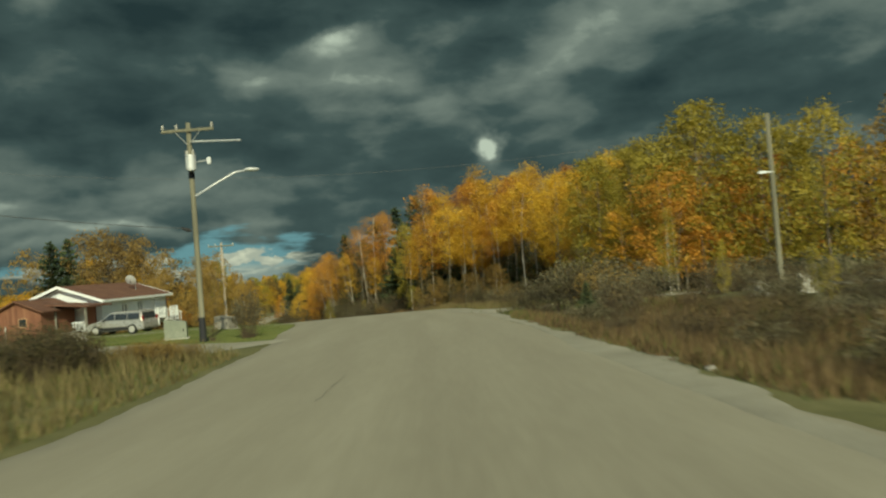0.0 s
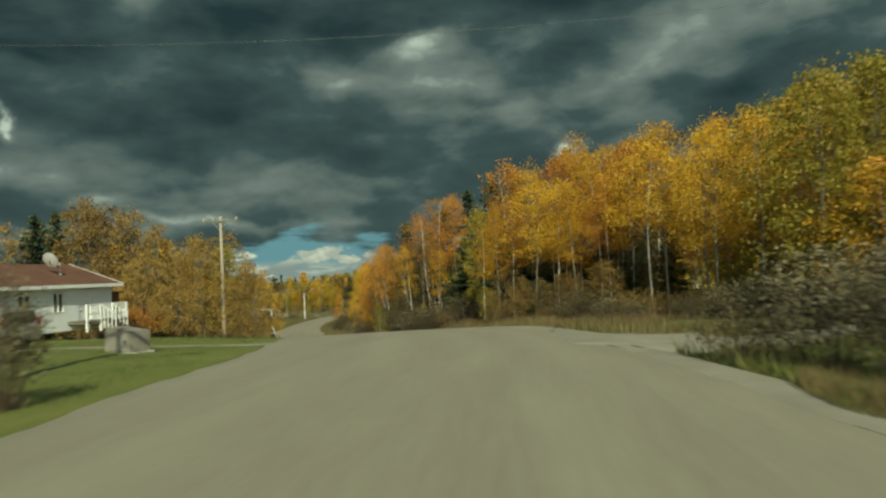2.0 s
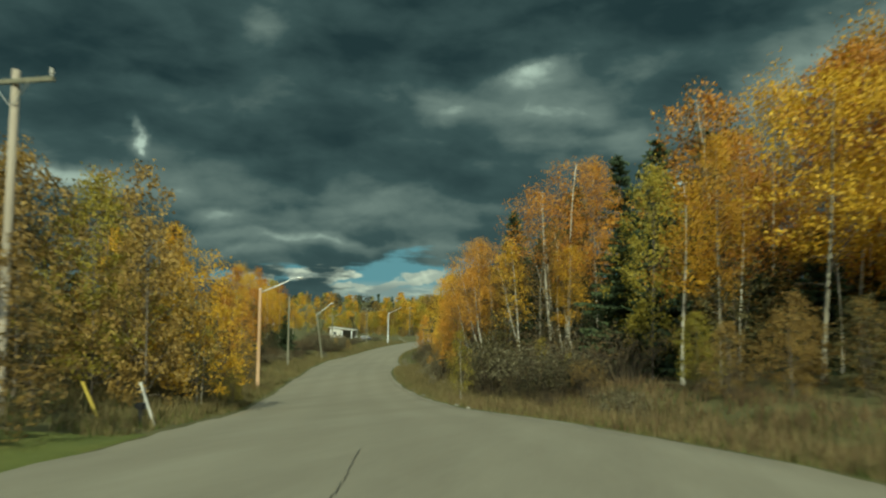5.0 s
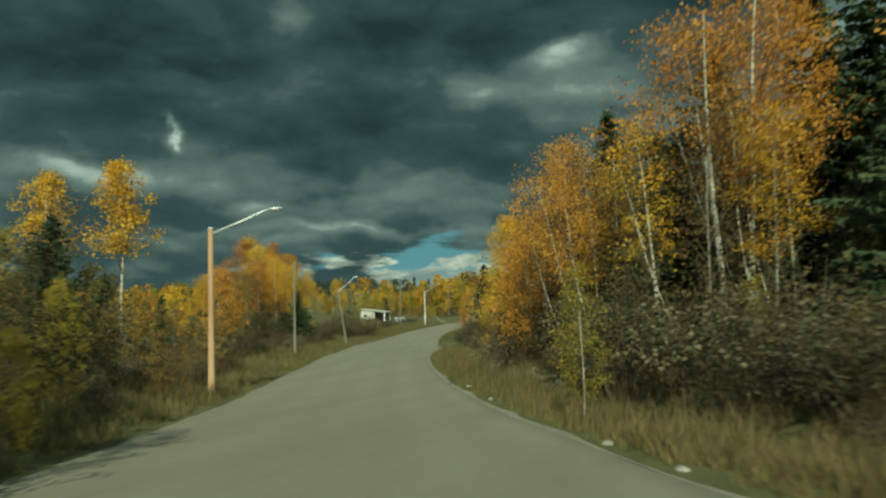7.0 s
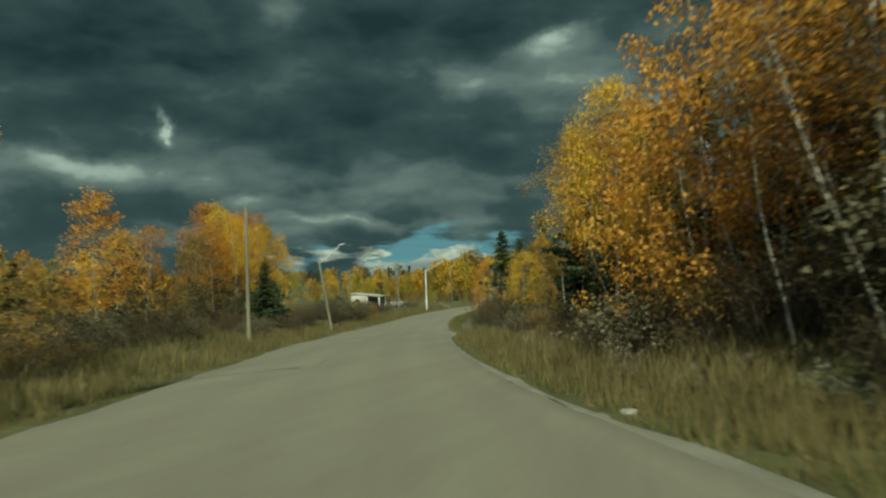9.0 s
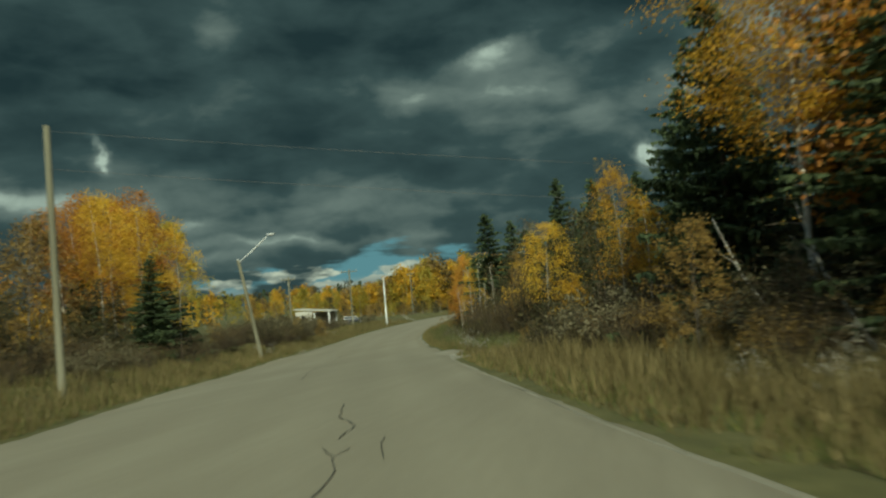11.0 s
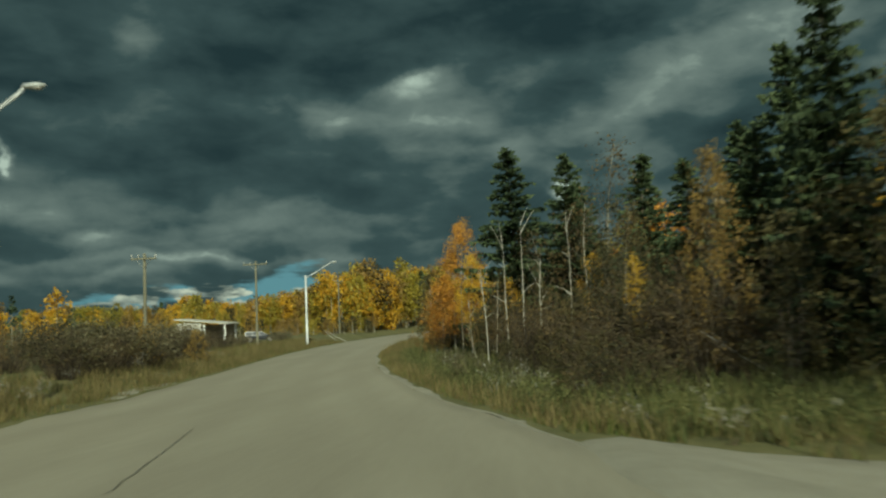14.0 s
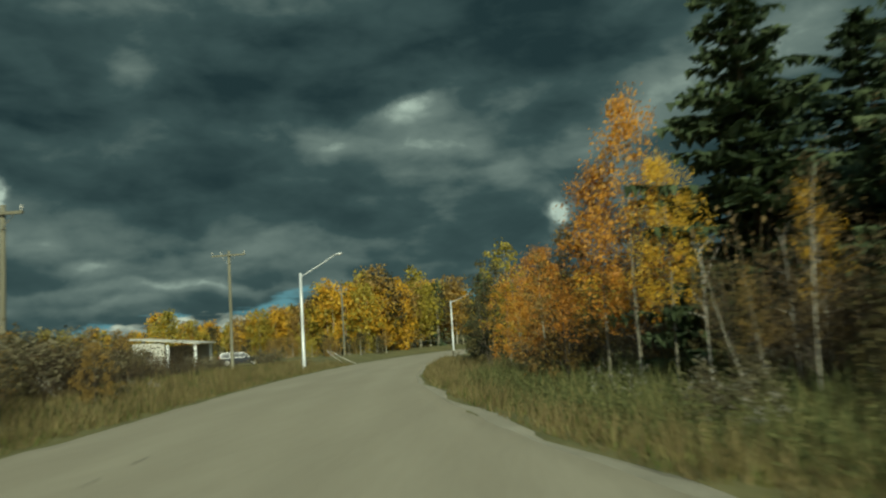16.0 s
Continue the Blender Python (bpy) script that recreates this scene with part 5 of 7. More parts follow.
rng = np.random.default_rng(5)
MIXED = [0, 0, 0, 2, 2, 2, 3, 3, 4, 5]
spots = []
while len(spots) < 420:
    y = 268 + 130 * rng.uniform(0, 1) ** 1.5
    x = rng.uniform(-230, 60)
    if len(spots) < 120:  # thickest behind the bend
        x, y = rng.uniform(-90, -52), rng.uniform(298, 322)
    elif len(spots) < 260:
        x, y = rng.uniform(-104, -10), rng.uniform(298, 345)
    elif len(spots) < 310:
        x, y = rng.uniform(-78, -42), rng.uniform(345, 380)
    elif len(spots) < 390:
        x, y = rng.uniform(-190, -95), rng.uniform(288, 330)
    d = across(x, min(y, 439))
    if abs(d) < 13 or (-36 < d < 0 and y < 300) or (x < -75 and y < 290):
        continue
    tall = float(np.interp(x, (-120, -90, -78, -66, -54, -40, 0), (7.6, 7.4, 11.0, 13.4, 11.5, 11.0, 12.0)))
    tall *= (1 + (y - 285) * 0.0022) * (1 + 0.16 * noise.noise((x * 0.09, y * 0.09, 0)))
    spots.append((x, y, tall * rng.uniform(0.72, 1.08), 5 if x < -95 and rng.uniform() < 0.25 else rng.choice(MIXED)))
for n in range(150):  # brush at the foot of the far trees
    x, y = rng.uniform(-104, -40), rng.uniform(284, 300)
    if abs(across(x, y)) > 9:
        spots.append((x, y, rng.uniform(1.6, 4.2), rng.choice([3, 3, 4, 4, 2])))
far_woods("far_woods", 6, spots, "distant mixed autumn woods beyond the bend", 19, 0.022)
spots = [(x, y, rng.uniform(6, 10.5), rng.choice(MIXED)) for x, y in zip(rng.uniform(-190, -92, 150), rng.uniform(60, 262, 150))]
far_woods("left_woods", 7, spots, "mixed autumn woods behind the clearing", 7)
spots = [(mid_x(min(y, 430)) + d, y, rng.uniform(8, 12.5), rng.choice(MIXED)) for d, y in zip(rng.uniform(44, 120, 220), rng.uniform(20, 300, 220))]
far_woods("right_woods", 8, spots, "deep mixed woods beside the road", 7)
spots = [(x, y, rng.uniform(9, 15), rng.choice(MIXED)) for x, y in zip(rng.uniform(-480, 300, 190), rng.uniform(430, 600, 190))]
spots += [(x, y, rng.uniform(14, 19), rng.choice(MIXED)) for x, y in zip(rng.uniform(-900, 500, 400), rng.uniform(620, 860, 400))]
far_woods("horizon_woods", 9, spots, "woods along the horizon", 4, 0.05)


# ---- grass ----
def grass(name, seed, count, inner, outer, y0, y1, sides, low, high, mat, label, keep=None):
    """Many single blades in tufts beside the road."""
    rng = np.random.default_rng(seed)
    n = count
    y = rng.uniform(y0, y1, n)
    sgn = rng.choice(sides, n)
    wider = np.array([(half_right(a) if s > 0 else half_left(a)) - HALF for a, s in zip(y, sgn)])
    d = inner + (outer - inner) * rng.uniform(0, 1, n) ** 1.25 + wider
    tuft = np.array([noise.noise((a * 0.8, b * 0.8 * s, 2.2)) for a, b, s in zip(y, d, sgn)])
    ok = tuft > -0.25
    y, d, sgn, tuft, wider = y[ok], d[ok], sgn[ok], tuft[ok], wider[ok]
    s = np.interp(y, LINE_Y, SLANT)
    nx, ny = 1 / np.sqrt(1 + s * s), -s / np.sqrt(1 + s * s)
    x = np.interp(y, LINE_Y, LINE_X) + sgn * d * nx
    yy = y + sgn * d * ny
    if keep is not None:
        ok = np.array([keep(a, b) for a, b in zip(x, yy)])
        x, yy, d, tuft, wider = x[ok], yy[ok], d[ok], tuft[ok], wider[ok]
    z = np.array([ground_z(a, b) for a, b in zip(x, yy)])
    m = len(x)
    h = rng.uniform(low, high, m) * (0.65 + 0.8 * np.clip(tuft + 0.25, 0, 1)) * np.clip((d - wider - inner) / 1.0 + 0.35, 0.35, 1)
    a = rng.uniform(0, 6.28, m)
    wdt = rng.uniform(0.009, 0.018, m) * (0.7 + h)
    lean = rng.normal(size=(m, 2)) * 0.28 * h[:, None]
    base = np.stack([x, yy, z - 0.02], 1)
    side_ = np.stack([np.cos(a) * wdt, np.sin(a) * wdt, 0 * a], 1)
    tip = base + np.stack([lean[:, 0], lean[:, 1], h], 1)
    v = np.stack([base - side_, base + side_, tip], 1).reshape(-1, 3)
    ob = new(name, raw_mesh(name, v, np.arange(len(v)).reshape(-1, 3), mat))
    return tagged(ob, label, "grass", kind="stuff")


def off_tracks(x, y):
    """False on the side roads and drives."""
    d = across(x, y)
    if 33 < y < 48 and 0 < d < half_right(y) + 0.3 + 0.9 * ease(y, 33, 37):
        return False
    if d > 0 and ((x < 60 and abs(y - float(np.interp(x, (1.2, 3.5, 6, 9, 16, 30, 60), (48.0, 46.2, 45.2, 45.2, 43.0, 37.0, 27.0)))) < float(np.interp(x, (1.2, 3.5, 6.0, 9.0, 30), (6.0, 4.0, 1.9, 1.25, 1.6)))) or (-43.5 < x < -38.4 and 166.8 < y < 177.0) or (x > -39.5 and abs(y - float(np.interp(x, (-38.5, -36.5, -32.0, -26.0, -18.0), (171.4, 169.7, 166.9, 163.3, 158.5)))) < float(np.interp(x, (-38.5, -32.0, -26.0), (3.6, 2.6, 1.7))))):
        return False
    return not (d < 0 and 24.5 < y - 0.35 * (-d - 5) < 31.5)


grass("dry_verge_grass", 1, 165000, HALF + 0.25, HALF + 5.6, 4, 262, (-1, 1), 0.28, 0.72, DRY_GRASS, "tall dry straw-coloured verge grass", lambda x, y: off_tracks(x, y) and not (across(x, y) < 0 and 30 < y < 74) and not (0 < across(x, y) < HALF + 6.0 and y < 41))
grass("green_verge_grass", 2, 115000, HALF + 0.2, HALF + 7.0, 4, 262, (-1, 1), 0.15, 0.45, GREEN_GRASS, "green undergrowth in the verge grass", lambda x, y: off_tracks(x, y) and not (across(x, y) < 0 and 30 < y < 74))
grass("weedy_verge", 5, 20000, HALF + 1.6, HALF + 7.0, 174, 222, (1,), 0.5, 1.1, WEED, "tall green weeds between road and wood", off_tracks)
grass("rank_weeds", 8, 16000, HALF + 4.5, HALF + 17, 158, 190, (1,), 0.3, 0.75, WEED, "rank weeds under the trees by the entrance", off_tracks)
grass("dry_tall_grass", 6, 16000, HALF + 1.6, HALF + 6.5, 96, 164, (1,), 0.55, 1.05, DRY_GRASS, "tall straw-coloured grass between road and wood", off_tracks)
grass("near_verge_grass", 4, 24000, HALF + 0.3, HALF + 7.0, 30, 43, (1,), 0.14, 0.36, GREEN_GRASS, "short green grass along the road edge", off_tracks)
grass("brown_verge_grass", 7, 38000, HALF + 0.3, HALF + 8.0, 4, 35, (1,), 0.2, 0.55, RUSSET, "russet-brown seeding grass along the road edge", off_tracks)
grass("russet_verge_grass", 9, 26000, HALF + 0.5, HALF + 8.0, 56, 104, (1,), 0.3, 0.7, RUSSET, "russet-brown grass between road and wood", off_tracks)
grass("lawn_grass", 3, 60000, HALF + 0.3, HALF + 15, 30, 76, (-1,), 0.05, 0.13, GREEN_GRASS, "short green lawn grass", off_tracks)


# ---- side roads, drives, shoulders ----
def strip(name, line, mat, label, category, lift=0.03, step=0.6, cols=13, ragged=0.25, parent=None, edge=-1.0, under=False):
    """A band laid on the ground along a line of (x, y, half width); under: it runs in beneath the asphalt."""
    pts = []
    for (x0, y0, w0), (x1, y1, w1) in zip(line, line[1:]):
        n = max(2, int(math.hypot(x1 - x0, y1 - y0) / step))
        pts += [(x0 + (x1 - x0) * k / n, y0 + (y1 - y0) * k / n, w0 + (w1 - w0) * k / n) for k in range(n)]
    pts.append(line[-1])
    verts = []
    for n, (x, y, wd) in enumerate(pts):
        a, b = pts[max(0, n - 1)], pts[min(len(pts) - 1, n + 1)]
        l = math.hypot(b[0] - a[0], b[1] - a[1]) or 1
        sx, sy = (b[1] - a[1]) / l, -(b[0] - a[0]) / l
        for k in range(cols):
            f = -1 + 2 * k / (cols - 1)
            u = f * (wd + (ragged * noise.noise((x * 0.6 + f * 9, y * 0.6, 5)) if abs(f) == 1 else 0))
            px, py = x + sx * u, y + sy * u
            d = across(px, py)
            foot = foot_y(px, py)
            half = half_right(foot) if d > 0 else half_left(foot)
            over = abs(d) < half + 0.3
            z = max(ground_z(px, py), road_z(foot) + 0.05 * max(0.0, 1 - (d / half) ** 2) if over else -99)
            z += -0.06 if (n == 0 or (over and abs(f) == 1)) else min(lift, 0.036) if over else lift if abs(f) < 1 else lift * edge
            if under and abs(d) < half + 0.25:
                z = road_z(foot) - 0.10 + 0.15 * ease(abs(d) - half, -1.3, -0.5) - (0.16 if abs(f) == 1 or n == 0 else 0.0)
            verts.append((px, py, z))
    ob = mesh_object(name, verts, grid_faces(len(pts), cols), mat, parent, smooth=True)
    return tagged(ob, label, category, kind="structure")


strip("side_road", [(-0.9, 50.6, 6.4), (1.2, 48.6, 5.6), (3.5, 46.2, 3.7), (6.0, 45.2, 1.8), (9.0, 45.2, 1.2), (16.0, 43.0, 1.3), (30.0, 37.0, 1.6), (60.0, 27.0, 2.0)], GRAVEL, "pale gravel side road joining the road", "road", lift=0.05, under=True)
strip("driveway", [(-6.9, 28.2, 3.0), (-9.0, 29.2, 2.4), (-14.0, 31.0, 2.0), (-20.0, 34.0, 2.0), (-26.0, 40.0, 2.2), (-25.0, 49.0, 3.0)], GRAVEL, "gravel drive to the white bungalow", "driveway", lift=0.035, edge=-0.6)
strip("footpath", [(-10.0, 51.0, 1.9), (-10.9, 51.1, 1.2), (-12.0, 51.2, 0.75), (-14.5, 51.0, 0.6), (-20.0, 47.2, 0.55), (-27.0, 46.0, 0.9)], GRAVEL, "narrow gravel track across the lawn", "path", lift=0.04, cols=5)
strip("driveway_2", [(-43.4, 172.2, 5.6), (-41.2, 172.8, 4.0), (-38.5, 171.6, 3.5), (-36.5, 169.9, 3.1), (-32.0, 167.1, 2.3), (-26.0, 163.5, 1.6), (-18.0, 158.5, 1.6)], GRAVEL, "pale gravel entrance beside the road", "driveway", lift=0.05, under=True)
strip("layby", [(-57.4, 190.0, 0.4), (-58.6, 194.0, 0.7), (-58.8, 198.0, 0.4)], GRAVEL, "gravel patch on the verge", "layby", lift=0.04, cols=5)
line = []
for y in np.arange(0, 300, 2.0):
    s = float(np.interp(y, LINE_Y, SLANT))
    nx, ny = 1 / math.sqrt(1 + s * s), -s / math.sqrt(1 + s * s)
    half = 0.75 * (1.0 if y < 60 else 0.4) * (0.55 + 1.3 * noise.noise((y * 0.23, 3.3, 0)))
    half += 0.35 * (1 - ease(y, 16, 26)) + 0.5 * ease(y, 33, 37) * (1 - ease(y, 44, 48))
    d = half_right(y) - 0.12 - 0.65 * (1 - ease(y, 16, 26)) + half * 0.75
    line.append((mid_x(y) + d * nx, y + d * ny, max(0.08, half)))
strip("shoulder", line, GRAVEL, "thin gravel shoulder along the asphalt", "shoulder", lift=0.010, cols=5, ragged=0.35, edge=-1.5)

lawn_v = []
rows_y, rows_u = np.arange(30, 77, 0.8), [-0.15, 0.06, 0.3, 0.7] + list(np.arange(1.3, 27.5, 0.8))
for y in rows_y:
    s = float(np.interp(y, LINE_Y, SLANT))
    nx, ny = 1 / math.sqrt(1 + s * s), -s / math.sqrt(1 + s * s)
    for u in rows_u:
        edge = min(1, (y - 30) / 1.5, (76.5 - y) / 1.5, (27.0 - u) / 1.5)
        d = -half_left(y) - u
        x, yy = mid_x(y) + d * nx, y + d * ny
        lawn_v.append((x, yy, ground_z(x, yy) + (0.02 if u > 0.05 and edge > 0 else -0.08)))
tagged(mesh_object("lawn", lawn_v, grid_faces(len(rows_y), len(rows_u)), LAWN, smooth=True), "mown green lawn in front of the bungalow", "lawn", kind="structure")


def crack(line, width=0.035):
    """A filled crack in the asphalt, a thin wandering ribbon."""
    verts = []
    pts = []
    for (x0, y0), (x1, y1) in zip(line, line[1:]):
        n = max(2, int(math.hypot(x1 - x0, y1 - y0) / 0.12))
        pts += [(x0 + (x1 - x0) * k / n, y0 + (y1 - y0) * k / n) for k in range(n)]
    pts.append(line[-1])
    for n, (x, y) in enumerate(pts):
        a, b = pts[max(0, n - 1)], pts[min(len(pts) - 1, n + 1)]
        l = math.hypot(b[0] - a[0], b[1] - a[1]) or 1
        sx, sy = (b[1] - a[1]) / l, -(b[0] - a[0]) / l
        wob = 0.05 * noise.noise((x * 3, y * 3, 1))
        wd = width * (0.6 + 0.7 * abs(noise.noise((x * 5, y * 5, 7)))) * (0.3 if n in (0, len(pts) - 1) else 1)
        for u in (wob - wd, wob + wd):
            px, py = x + sx * u, y + sy * u
            f = across(px, py) / HALF
            verts.append((px, py, road_z(foot_y(px, py)) + 0.05 * (1 - f * f) + 0.018))
    mesh_object("crack", verts, grid_faces(len(pts), 2), TAR, road)


for line in ([(-2.2, 15.5), (-2.2, 14.1), (-2.2, 12.0)], [(-36.4, 143.0), (-35.7, 140.8), (-35.0, 139.6), (-34.8, 138.3)], [(-34.8, 137.7), (-34.4, 137.0), (-34.4, 137.6)],
             [(-34.4, 137.0), (-34.0, 135.9), (-33.8, 134.6)], [(-34.2, 138.4), (-34.0, 137.6), (-33.7, 136.7)], [(-36.2, 135.4), (-35.8, 134.2), (-35.0, 131.8)], [(-45.6, 164.8), (-43.2, 157.6), (-41.5, 153.0)],
             [(-49.8, 180.0), (-48.5, 175.6), (-47.6, 172.5)], [(-11.3, 72.6), (-10.3, 69.3), (-9.6, 66.7)], [(-55.1, 199.1), (-55.0, 198.3)], [(-54.8, 197.1), (-54.7, 196.4)]):
    crack(line, 0.006 if line[0][1] < 40 else 0.011)


# ---- poles, lamps and cables ----
def street_lamp(x, y, z0, z1, head, wood, label, lean=(0, 0)):
    """A round pole with a bent arm and a flat luminaire; head is the far end of the luminaire."""
    lamp = thing("street_lamp", x, y, z0, 0, label, "street lamp", "street lamps along the road")
    h = z1 - z0
    part("pole", raw_mesh("pole", *tube([(0, 0, -0.3), (lean[0] * 0.5, lean[1] * 0.5, h * 0.5), (lean[0], lean[1], h)], [0.16, 0.14, 0.12], 12), wood, smooth=True), None, lamp)
    top = Vector((lean[0], lean[1], h))
    end = Vector(head) - Vector((x, y, z0))
    root = top + Vector((0, 0, -0.28))
    d = end - root
    flat_ = Vector((d.x, d.y, 0)).normalized()
    p1 = root + d * 0.45 + Vector((0, 0, 0.06))
    p2 = root + d * 0.78 + Vector((0, 0, 0.16))
    p3 = end - flat_ * 0.35
    part("arm", raw_mesh("arm", *tube([root, p1, p2, p3], [0.055, 0.052, 0.048, 0.045], 10), PALE_METAL, smooth=True), None, lamp, "bent pale steel arm")
    bm = bmesh.new()
    bmesh.ops.create_uvsphere(bm, u_segments=16, v_segments=8, radius=1.0)
    turn = math.atan2(flat_.y, flat_.x)
    bmesh.ops.transform(bm, matrix=Matrix.Translation(end - flat_ * 0.15) @ Matrix.Rotation(turn, 4, "Z") @ Matrix.Rotation(-0.12, 4, "Y") @ Matrix.Diagonal((0.36, 0.15, 0.085, 1)), verts=bm.verts)
    luminaire = part("luminaire", bm, PALE_METAL, lamp, "pale cobra-head luminaire")
    bm = bmesh.new()
    bmesh.ops.create_uvsphere(bm, u_segments=12, v_segments=6, radius=1.0)
    bmesh.ops.transform(bm, matrix=Matrix.Translation(end - flat_ * 0.10 + Vector((0, 0, -0.055))) @ Matrix.Rotation(turn, 4, "Z") @ Matrix.Diagonal((0.20, 0.11, 0.06, 1)), verts=bm.verts)
    part("lens", bm, CONCRETE, luminaire)
    bm = bmesh.new()
    bmesh.ops.create_cone(bm, cap_ends=True, segments=12, radius1=0.13, radius2=0.10, depth=0.06, matrix=Matrix.Translation(top + Vector((0, 0, 0.02))))
    part("cap", bm, PALE_METAL, lamp)
    return lamp


def insulator(parent, x, y, z):
    bm = bmesh.new()
    for k, (r, h) in enumerate(((0.03, 0.10), (0.065, 0.05), (0.05, 0.05))):
        bmesh.ops.create_cone(bm, cap_ends=True, segments=10, radius1=r, radius2=r * 0.8, depth=h, matrix=Matrix.Translation((x, y, z + 0.05 + 0.07 * k)))
    part("insulator", bm, CONCRETE, parent)


def utility_pole(x, y, z0, z1, wood, label, arm=2.4, arm_turn=0.0, extras=(), lean=0.0):
    pole = thing("utility_pole", x, y, z0, arm_turn, label, "utility pole", "utility poles")
    h = z1 - z0
    part("pole", raw_mesh("pole", *tube([(0, 0, -0.3), (lean * 0.5, 0, h * 0.5), (lean, 0, h)], [0.13, 0.115, 0.10], 12), wood, smooth=True), None, pole)
    if arm:
        za = h - 0.35
        cross = part("crossarm", box(lean - arm / 2, -0.19, za - 0.06, lean + arm / 2, -0.09, za + 0.06, 0.008), POLE_WOOD, pole, "weathered wooden crossarm")
        for s in (-1, 1):
            part("brace", raw_mesh("brace", *tube([(lean + s * 0.55, -0.14, za - 0.05), (lean + s * 0.05, -0.14, za - 0.62)], [0.018, 0.018], 5), PALE_METAL), None, pole)
        for f in (-0.94, -0.42, 0.94):
            insulator(cross, lean + f * arm / 2, -0.14, za + 0.06)
    if "transformer" in extras:
        zt = h - 1.85
        bm = bmesh.new()
        bmesh.ops.create_cone(bm, cap_ends=True, segments=18, radius1=0.22, radius2=0.22, depth=0.64, matrix=Matrix.Translation((0.12, -0.36, zt)))
        bmesh.ops.bevel(bm, geom=[e for e in bm.edges if abs(e.verts[0].co.z - e.verts[1].co.z) < 0.01], offset=0.04, segments=2, affect="EDGES")
        can = part("transformer", bm, PALE_METAL, pole, "pale grey transformer can")
        bm = bmesh.new()
        bmesh.ops.create_cone(bm, cap_ends=True, segments=18, radius1=0.24, radius2=0.23, depth=0.05, matrix=Matrix.Translation((0.12, -0.36, zt + 0.33)))
        part("lid", bm, PALE_METAL, can)
        for s in (-0.13, 0.15):
            insulator(can, s + 0.1, -0.36, zt + 0.35)
        part("bracket", box(-0.06, -0.15, zt - 0.3, 0.10, -0.02, zt + 0.3), DARK, pole)
        part("band", raw_mesh("band", *tube([(0, 0, zt - 0.62), (0, 0, zt - 0.36)], [0.135, 0.135], 12), DARK), None, pole)
    if "side_arm" in extras:
        part("side_arm", raw_mesh("side_arm", *tube([(0.1, -0.1, h - 0.85), (2.35, -0.25, h - 0.98)], [0.038, 0.032], 7), PALE_METAL), None, pole, "slim pale side arm")
        cut = part("cutout", raw_mesh("cutout", *tube([(0.1, 0, h - 1.75), (0.72, 0, h - 1.72)], [0.03, 0.025], 6), PALE_METAL), None, pole)
        part("fuse", box(0.72, -0.05, h - 1.88, 0.90, 0.05, h - 1.58, 0.02), PALE_METAL, cut, "pale fuse holder")
    return pole


street_lamp(-34.5, 114.2, -7.25, 0.3, (-31.7, 115.7, 1.25), TAN_WOOD, "tan wooden street lamp post with pale bent arm")
street_lamp(-66.6, 249.1, -12.1, -4.0, (-63.2, 249.6, -2.5), PALE_METAL, "pale painted street lamp post at the bend")
street_lamp(-59.2, 311.7, -12.9, -4.6, (-55.4, 311.0, -3.7), PALE_METAL, "pale street lamp post far down the road")
street_lamp(-58.4, 185.2, -10.9, -3.1, (-56.5, 184.7, -1.25), POLE_WOOD, "leaning wooden street lamp post with long pale arm", (-0.7, -1.5))

pole1 = utility_pole(-10.8, 33.3, -1.05, 8.7, POLE_WOOD, "weathered utility pole with transformer and street light", 2.3, 0.0, ("transformer", "side_arm"))
arm1 = [(0.02, 0.0, 6.45), (1.0, 0.35, 7.06), (1.75, 0.62, 7.5), (2.2, 0.8, 7.58)]
part("lamp_arm", raw_mesh("lamp_arm", *tube(arm1, [0.05, 0.045, 0.04, 0.038], 8), PALE_METAL, smooth=True), None, pole1, "long pale lamp arm")
bm = bmesh.new()
bmesh.ops.create_uvsphere(bm, u_segments=16, v_segments=8, radius=1.0)
bmesh.ops.transform(bm, matrix=Matrix.Translation((2.45, 0.9, 7.61)) @ Matrix.Rotation(0.34, 4, "Z") @ Matrix.Diagonal((0.36, 0.15, 0.085, 1)), verts=bm.verts)
part("luminaire", bm, PALE_METAL, pole1, "pale cobra-head luminaire")
part("cable_clamp", raw_mesh("cable_clamp", *tube([(-0.16, -0.05, 4.98), (-0.30, -0.16, 5.02), (-0.52, -0.32, 5.12)], [0.05, 0.09, 0.04], 7), DARK, smooth=True), None, pole1, "black cable clamp")
part("ground_guard", raw_mesh("ground_guard", *tube([(0.02, -0.1, 0.0), (0.02, -0.1, 1.15)], [0.16, 0.13], 10), DARK, smooth=True), None, pole1, "black guard round the pole foot")
utility_pole(-22.2, 76.0, -3.6, 5.5, PALE_POLE, "pale weathered utility pole with a crossarm", 2.6, 0.0)
utility_pole(-48.9, 150.6, -8.9, -0.1, POLE_WOOD, "plain grey wooden utility pole", 0, 0.0)
utility_pole(-67.0, 183.2, -10.6, -3.1, POLE_WOOD, "grey utility pole with transformer among the trees", 2.6, 10.0, ("transformer",))
utility_pole(-67.9, 213.5, -11.4, -3.8, POLE_WOOD, "grey wooden utility pole with a short crossarm", 1.8, 0.0)
utility_pole(-69.8, 241.4, -12.0, -2.6, POLE_WOOD, "slim grey utility pole with a crossarm", 2.6, 0.0)
utility_pole(-72.5, 290.2, -12.6, -2.7, POLE_WOOD, "far grey utility pole before the woods", 1.6, 0.0)
utility_pole(14.8, 33.5, -1.2, 7.1, POLE_WOOD, "dark weathered utility pole beside the side road", 0, 0.0)
lamp_right = thing("yard_light", 14.55, 33.4, 4.5, 0, "small pale yard light fixed to the pole", "lamp")
